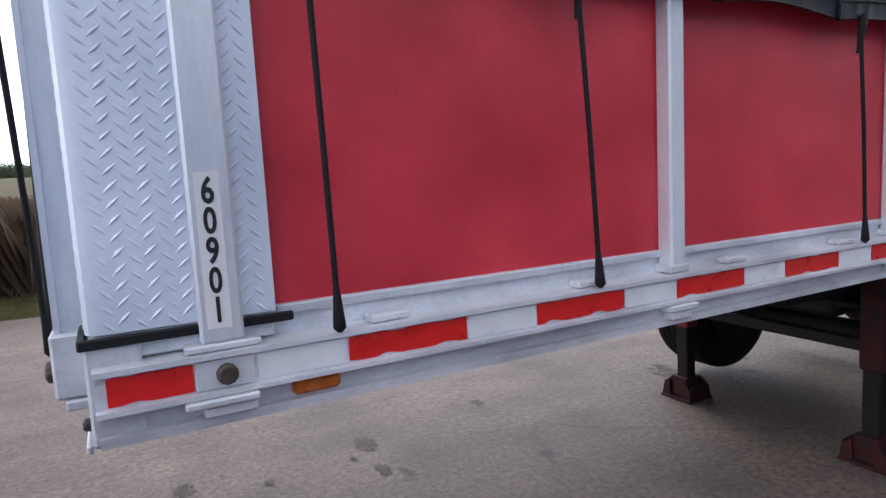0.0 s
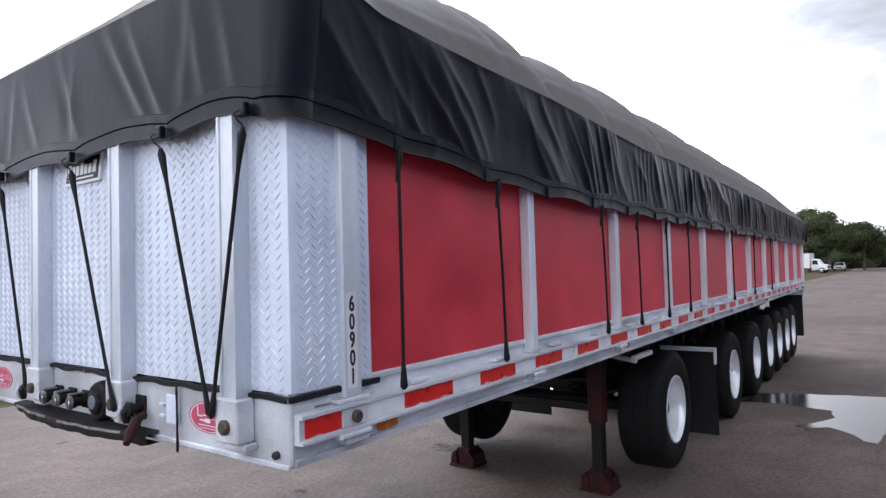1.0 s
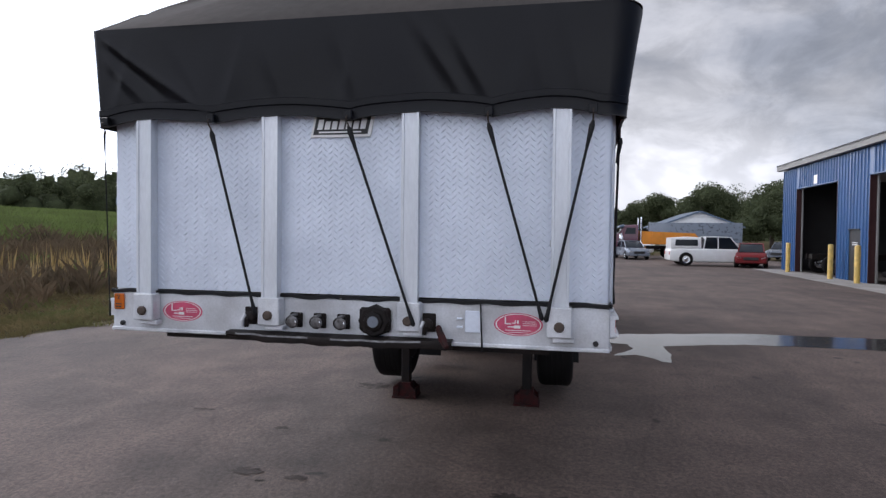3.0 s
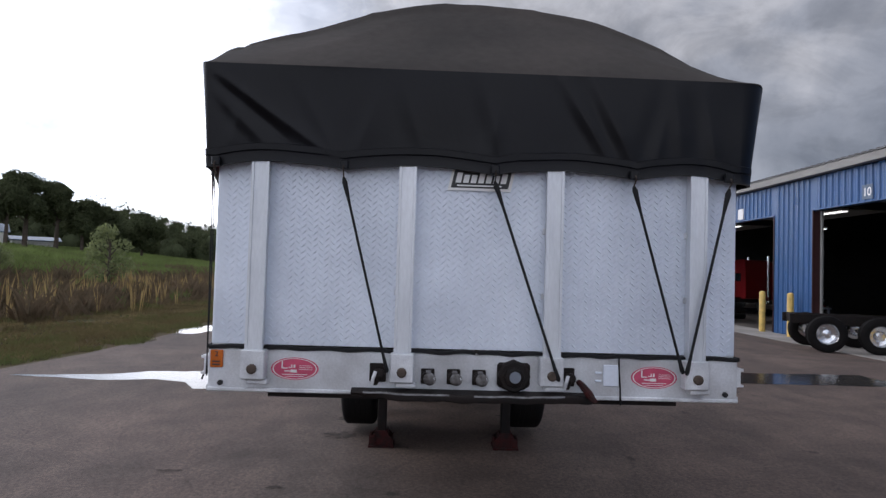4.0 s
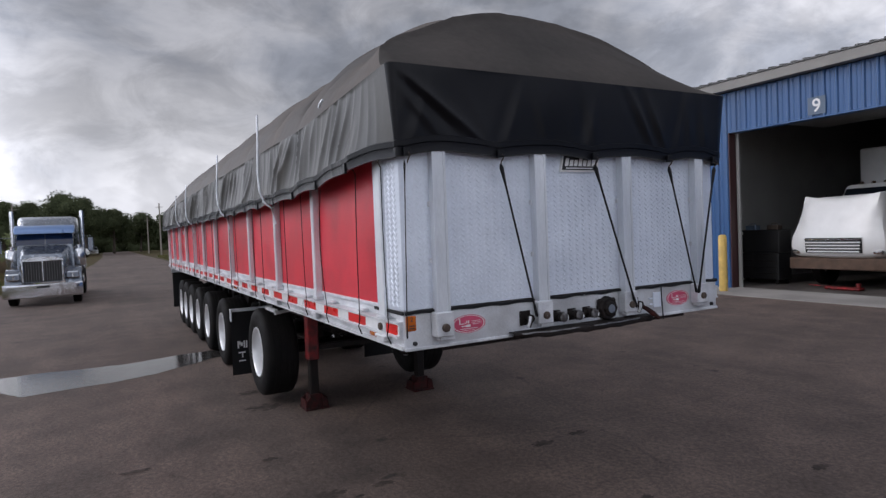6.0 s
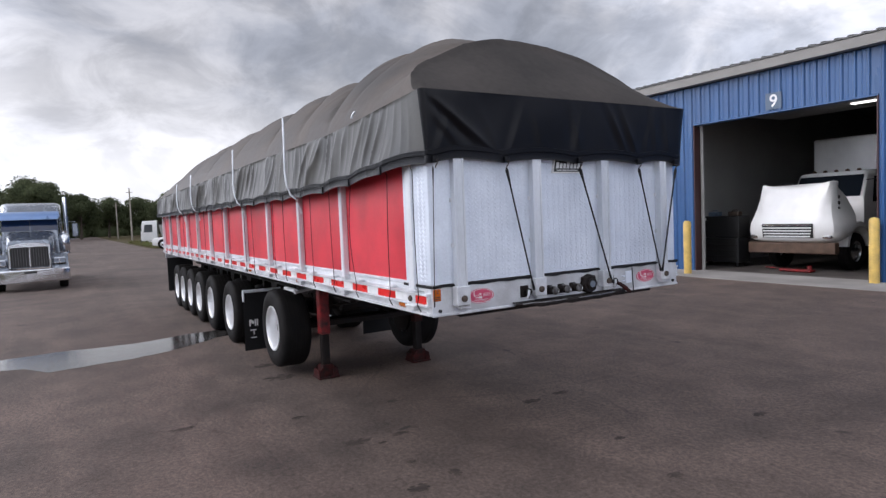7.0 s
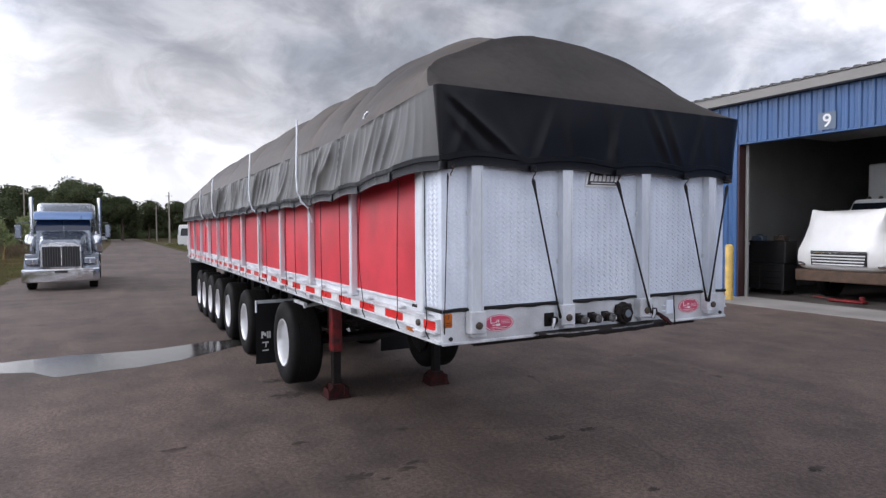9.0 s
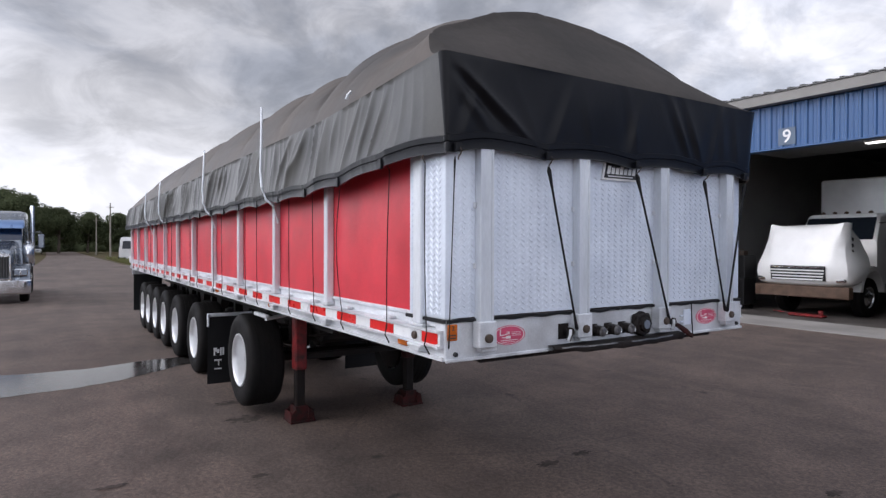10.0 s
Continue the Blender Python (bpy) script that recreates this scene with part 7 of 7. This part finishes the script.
# ---- far houses and poles ----
for x, y, w, d, H, R, turn, lab in ((80, 60.5, 8.5, 5, 1.8, 1.1, 128, "white house with a grey roof at the field's far side"), (88, 56.5, 5.5, 3.5, 1.1, 0.5, 128, "low white shed at the field's far side"), (80, -16, 12, 9, 2.8, 1.8, 0, "pale house with a slate blue roof behind the parked trucks")):
    t = thing("house", lab, "house", (x, y, rise(y) + (0.2 if y < 0 else 0.3)), turn, "far houses")
    m = Mesh()
    m.box(-w / 2, w / 2, -d / 2, d / 2, 0, H)
    wall = part("wall", m, WHITE, t)
    m = Mesh()
    m.prism([(-d / 2 - 0.4, H - 0.05), (0, H + R), (d / 2 + 0.4, H - 0.05), (d / 2 + 0.4, H - 0.2), (0, H + R - 0.2), (-d / 2 - 0.4, H - 0.2)], "x", -w / 2 - 0.4, w / 2 + 0.4)
    part("roof", m, SLATE, t)
    for s in (-1, 1):
        m = Mesh()
        m.prism([(-d / 2, H - 0.05), (0, H + R - 0.2), (d / 2, H - 0.05)], "x", s * (w / 2 - 0.1), s * (w / 2))
        part("gable", m, WHITE, t)
    for k in range(4 if H > 1.5 else 0):
        m = Mesh()
        u = -w / 2 + w * (k + 0.5) / 4
        m.box(u - 0.5, u + 0.5, -d / 2 - 0.03, -d / 2 + 0.02, H * 0.35, H * 0.75, 0.01)
        win = part("window", m, GLASS_DARK, t)
        m = Mesh()
        m.box(-w / 2 - 0.03, -w / 2 + 0.02, -d / 2 + d * (k + 0.5) / 4 - 0.45, -d / 2 + d * (k + 0.5) / 4 + 0.45, H * 0.35, H * 0.75, 0.01)
        part("window", m, GLASS_DARK, t)
for x, y, h in ((92, -4.3, 7.4), (118, -4.2, 6.4), (95, 13, 7.5)):
    t = thing("utility_pole", "weathered wooden utility pole beside the road", "pole", (x, y, -0.05), 0, "utility poles")
    m = Mesh()
    m.cyl((0, 0, 0), (0, 0, h), 0.12, 10, 0.08)
    part("post", m, POLE_WOOD, t)
    m = Mesh()
    m.box(-0.05, 0.05, -0.45, 0.45, h - 0.6, h - 0.52)
    part("cross_arm", m, POLE_WOOD, t)


# ---- planting ----
rng = np.random.default_rng(7)


def leaf_cards(centres, radii, count, size, flat=1.0, reach=1.05):
    """Small four-sided leaves scattered through balls of the given centres and radii."""
    c, r = np.array(centres, float), np.array(radii, float)
    pick = rng.choice(len(c), count, p=r ** 2 / (r ** 2).sum())
    d = rng.normal(size=(count, 3))
    d /= np.linalg.norm(d, axis=1)[:, None]
    rad = r[pick] * rng.uniform(0.45, reach, count) ** 0.6
    p = c[pick] + d * rad[:, None] * np.array([1, 1, flat])
    a = rng.normal(size=(count, 3))
    a /= np.linalg.norm(a, axis=1)[:, None]
    b = np.cross(a, d + 0.6 * rng.normal(size=(count, 3)))
    b /= np.linalg.norm(b, axis=1)[:, None] + 1e-9
    s = size * rng.uniform(0.6, 1.4, count)[:, None]
    v = np.stack([p - a * s, p - b * s * 0.55, p + a * s, p + b * s * 0.55], 1).reshape(-1, 3)
    f = np.arange(4 * count).reshape(-1, 4)
    return v, f


def clumps(cs, rs, seed=0.0, flat=0.8):
    """Inner masses of a crown, uneven lumps whose darker colour paints the crown's shade."""
    m = Mesh()
    for k, (c, r) in enumerate(zip(cs, rs)):
        rows = []
        for i in range(6):
            a = math.pi * i / 5
            row = []
            for j in range(9):
                b = 2 * math.pi * (j % 8) / 8
                d = Vector((math.sin(a) * math.cos(b), math.sin(a) * math.sin(b), math.cos(a) * flat))
                q = r * (0.85 + 0.45 * fbm(d.x * 1.6 + k, d.y * 1.6 + seed, d.z * 1.6))
                row.append(tuple(Vector(c) + d * q))
            rows.append(row)
        m.grid(rows)
    return m


def raw(name, v, f, mat, parent=None):
    me = bpy.data.meshes.new(name)
    me.from_pydata(np.asarray(v).tolist(), [], np.asarray(f).tolist())
    me.materials.append(mat)
    ob = new(name, me)
    if parent is not None:
        ob.parent = parent
    return ob


def tree(at, h, spread, label, mat=LEAF, leaves=9000, size=0.17, group="trees", bare=0.35):
    t = thing("tree", label, "tree", at, 0, group)
    m = Mesh()
    lean = rng.normal(0, 0.03 * h, 2)
    m.tube([(0, 0, -0.1), (lean[0] * 0.3, lean[1] * 0.3, h * 0.3), (lean[0], lean[1], h * 0.75)], [0.035 * h, 0.026 * h, 0.008 * h], 8)
    cs, rs = [], []
    for k in range(11):
        a = rng.uniform(0, 2 * math.pi)
        z = h * (bare + (0.92 - bare) * (k + 0.5) / 11)
        rr = spread * rng.uniform(0.3, 0.75) * (1 - 0.55 * max(0.0, (z / h - 0.6) / 0.4))
        tip = (rr * math.cos(a), rr * math.sin(a), z)
        m.tube([(lean[0] * 0.5, lean[1] * 0.5, z * 0.72), (tip[0] * 0.5, tip[1] * 0.5, z * 0.9), tip], [0.011 * h, 0.008 * h, 0.003 * h], 5)
        cs.append(tip)
        rs.append(spread * rng.uniform(0.38, 0.58))
    cs.append((lean[0], lean[1], h * 0.9))
    rs.append(spread * 0.35)
    part("trunk", m, BARK, t, smooth=60)
    v, f = leaf_cards(cs, rs, leaves, size, 0.8)
    crown_ob = raw("crown", v, f, mat, t)
    if size > 0.15:
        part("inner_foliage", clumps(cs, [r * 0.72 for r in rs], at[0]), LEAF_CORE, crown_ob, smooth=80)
    return t


LT = "broad dark green tree with an open crown"
for x, y, h, s in ((128, 9, 11, 5.2), (122, 5.5, 10, 4.6), (134, 1, 8.5, 4), (140, -4, 7.5, 4.5), (136, 14, 10, 4.5), (120, 17, 9, 4.5), (138, -10, 7.5, 4), (128, -14, 8, 4), (118, -18, 9, 4.5), (105, -24, 9.5, 5), (95, -20, 8.5, 4.5), (85, -27, 8.5, 5), (87, 46.5, 7.2, 3.0), (92, 43.0, 7.0, 3.6)):
    tree((x, y, rise(y)), h, s, LT)
for x, y, h, s in ((79, 52.2, 10.4, 3.6), (82.5, 50.2, 9.8, 2.7), (76.5, 53.0, 8.4, 2.9), (84.5, 47.8, 7.6, 3.0)):
    tree((x, y, rise(y)), h, s, "tall broad-leaved tree with a bare trunk and ragged crown", bare=0.48)
LT = "young light green shrub tree at the field's edge"
for x, y, h, s in ((38, 20.8, 4.0, 1.45), (45, 14.8, 4.1, 1.6), (28, 23.5, 3.3, 1.15), (50, 10.9, 3.8, 1.5), (41, 12.6, 2.2, 0.9), (55, 13.5, 3.0, 1.4), (62, 12.0, 3.2, 1.6), (68, 10.5, 3.4, 1.6), (76, 9.5, 4.2, 2.0), (84, 9.0, 4.8, 2.2), (36, 27, 2.2, 1.3), (60, 17.5, 2.6, 1.5)):
    tree((x, y, rise(y) - 0.03), h, s, LT, LEAF_LIGHT, 2200, 0.10, "shrubs", 0.10)

# how steeply the wooded ridge stands over the yard, by compass degrees from the trailer
RIDGE = [(-12, 0.042), (-8, 0.040), (-5, 0.036), (-2, 0.030), (1, 0.045), (4, 0.060), (8, 0.055), (10, 0.050), (12, 0.055), (14, 0.063), (17, 0.060), (20, 0.068), (22, 0.074), (24, 0.083), (26, 0.091), (29, 0.095), (33, 0.092), (36, 0.090), (43, 0.099), (49, 0.065), (56, 0.036), (80, 0.030), (180, 0.030)]


def woods():
    line = [(-60, 165), (0, 160), (60, 128), (105, 92), (140, 60), (160, 25), (165, -5), (155, -35), (120, -52), (80, -70), (45, -85)]
    vs, fs, core_c, core_r = [], [], [], []
    k = 0
    for (x0, y0), (x1, y1) in zip(line, line[1:]):
        L = math.dist((x0, y0), (x1, y1))
        for i in range(int(L / 2.1)):
            for row in range(3):
                u = (i + rng.uniform(0, 1)) / (L / 2.1)
                x, y = x0 + (x1 - x0) * u + rng.normal(0, 2.5), y0 + (y1 - y0) * u + rng.normal(0, 2.5)
                x, y = x * (1 + 0.09 * row), y * (1 + 0.09 * row)
                g = rise(y) if y > 0 else 5.0 * min(1.0, max(0.0, (-24 - y) / 90))
                a = math.degrees(math.atan2(y, x))
                r = rng.uniform(2.6, 4.2)
                if a > -12:
                    top = 2.05 + lerp_table(a, RIDGE) * math.hypot(x, y) - g
                    h = max(2.6, 1.14 * (top * (rng.uniform(0.6, 0.97) if row < 2 else rng.uniform(0.95, 1.03)) - 0.3 * r))
                else:
                    h = (rng.uniform(7.5, 11) + 2.5 * fbm(x * 0.03, y * 0.03, 6.0)) * (1 + 0.2 * row)
                cs = [(x + rng.normal(0, r * 0.4), y + rng.normal(0, r * 0.4), g + h * q) for q in (0.15, 0.33, 0.52, 0.7, 0.86)]
                v, f = leaf_cards(cs, [r * w for w in (0.9, 1.0, 0.95, 0.8, 0.55)], 1150, 0.20, 1.0, 0.88)
                core_c += cs[:4] + [(x, y, g + 0.4)]
                core_r += [r * w for w in (0.66, 0.60, 0.52, 0.34, 0.7)]
                vs.append(v)
                fs.append(f + k)
                k += len(v)
    ob = raw("woods", np.concatenate(vs), np.concatenate(fs), LEAF)
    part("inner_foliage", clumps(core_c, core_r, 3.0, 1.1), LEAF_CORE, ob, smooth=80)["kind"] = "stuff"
    tagged(ob, "dark green wooded belt round the field and road", "woods", kind="stuff")


woods()


def blades(pts, height, width, lean, per):
    """Tapered blades in tufts at the given points."""
    n = len(pts) * per
    p = np.repeat(np.asarray(pts, float), per, 0) + np.c_[rng.normal(0, 0.05, (n, 2)), np.zeros(n)]
    a = rng.uniform(0, 2 * math.pi, n)
    h = height * rng.uniform(0.5, 1.25, n)
    d = np.c_[np.cos(a), np.sin(a), np.zeros(n)]
    e = np.c_[-np.sin(a), np.cos(a), np.zeros(n)]
    w = (width * rng.uniform(0.6, 1.3, n))[:, None]
    off = (lean * h * rng.uniform(0.2, 1.0, n))[:, None]
    mid = p + d * off * 0.35 + np.c_[np.zeros((n, 2)), h * 0.6]
    top = p + d * off + np.c_[np.zeros((n, 2)), h]
    v = np.stack([p - e * w, p + e * w, mid + e * w * 0.7, top, mid - e * w * 0.7], 1).reshape(-1, 3)
    f = np.arange(5 * n).reshape(-1, 5)
    return v, f


def gz(y):
    return np.interp(y, [a for a, _ in RISE_NORTH], [b for _, b in RISE_NORTH]) - 0.03


def scatter(n, xa, xb, depth0, depth1, keep=None):
    x = rng.uniform(xa, xb, n)
    e = np.interp(x, [a for a, _ in LEFT_EDGE], [b for _, b in LEFT_EDGE])
    y = e + rng.uniform(depth0, depth1, n)
    q = np.c_[x, y, gz(y)]
    if keep is not None:
        q = q[[keep(a, b) for a, b, _ in q]]
    return q


def patch(x, y, s=0.25, t=0.0, seed=0.0):
    return fbm(x * s, y * s, seed) > t


def build_field():
    # a ragged green edge that creeps over the asphalt, then flattened straw, then weeds
    v, f = blades(scatter(17000, -6, 60, -0.25, 2.4, lambda x, y: fbm(x * 0.9, y * 0.9, 2.0) + 0.35 * fbm(x * 3.1, y * 3.1, 6.0) > 0.22 - 0.55 * min(1.0, y - lerp_table(x, LEFT_EDGE))), 0.11, 0.007, 0.9, 6)
    tagged(raw("verge_grass", v, f, GRASS), "short patchy grass along the asphalt's edge", "grass", kind="stuff")
    v, f = blades(scatter(22000, -6, 60, 0.5, 8.5, lambda x, y: patch(x, y, 0.4, -0.45, 5)), 0.10, 0.008, 1.8, 5)
    tagged(raw("dry_grass", v, f, STRAW), "flattened straw-coloured dry grass on the verge", "grass", kind="stuff")
    v, f = blades(scatter(5000, -6, 70, 1.6, 9.0, lambda x, y: patch(x, y, 0.45, 0.08, 15)), 0.2, 0.007, 0.9, 6)
    tagged(raw("field_grass", v, f, GRASS), "green tufts among the dry grass", "grass", kind="stuff")

    def tall(x, y):
        e = lerp_table(x, LEFT_EDGE)
        start = 3.4 + 1.6 * fbm(x * 0.25, 1.0) + (1.6 if x > 11 else 0.0)
        return y - e > start + 1.2 * fbm(x * 0.7, y * 0.7, 22.0) and fbm(x * 0.55, y * 0.55, 12.0) > -0.28
    for k, (count, high, gate) in enumerate(((9500, 0.34, -1.0), (8000, 0.52, -0.05), (6500, 0.70, 0.08), (4000, 0.95, 0.2))):
        v, f = blades(scatter(count, -25, 75, 2.2, 24, lambda x, y: tall(x, y) and patch(x, y, 0.33, gate, 20.0 + 0.3 * k)), high, 0.007, 0.8, 10)
        tagged(raw("dry_weeds", v, f, DRY), "tangled brown dried weeds in the field", "weeds", kind="stuff")
    v, f = blades(scatter(2200, -10, 75, 5, 24, lambda x, y: patch(x, y, 0.5, 0.18, 44)), 0.5, 0.009, 0.7, 8)
    tagged(raw("green_weeds", v, f, MEADOW), "green weeds among the dried brown ones", "weeds", kind="stuff")
    near = [(x, y, -0.03) for x, y in zip(rng.uniform(-10, 2.5, 2600), rng.uniform(10.8, 15, 2600))]
    v, f = blades(near, 1.55, 0.0045, 0.75, 11)
    tagged(raw("brush", v, f, DRY), "dense tall brown brush close to the yard", "weeds", kind="stuff")
    # golden plumes: narrow upright bundles in loose groups
    groups = scatter(60, 13, 52, 4.6, 13, tall)
    pts = np.repeat(groups, 5, 0) + np.c_[rng.normal(0, 0.7, (len(groups) * 5, 2)), np.zeros(len(groups) * 5)]
    v, f = blades(pts, 1.15, 0.014, 0.2, 4)
    tagged(raw("golden_stalks", v, f, GOLD), "golden upright seed stalks in clumps among the weeds", "weeds", kind="stuff")
    far = scatter(24000, 6, 110, 19, 75)
    v, f = blades(far, 0.75, 0.05, 0.7, 6)
    tagged(raw("field_grass", v, f, MEADOW), "bright green field grass beyond the weeds", "grass", kind="stuff")
    wedge = [(x, y, -0.02) for x, y in zip(rng.uniform(58, 85, 1800), rng.uniform(-9, -3.3, 1800))]
    v, f = blades(wedge, 0.3, 0.02, 0.8, 5)
    tagged(raw("verge_grass", v, f, GRASS), "rough grass strip beside the road", "grass", kind="stuff")


build_field()
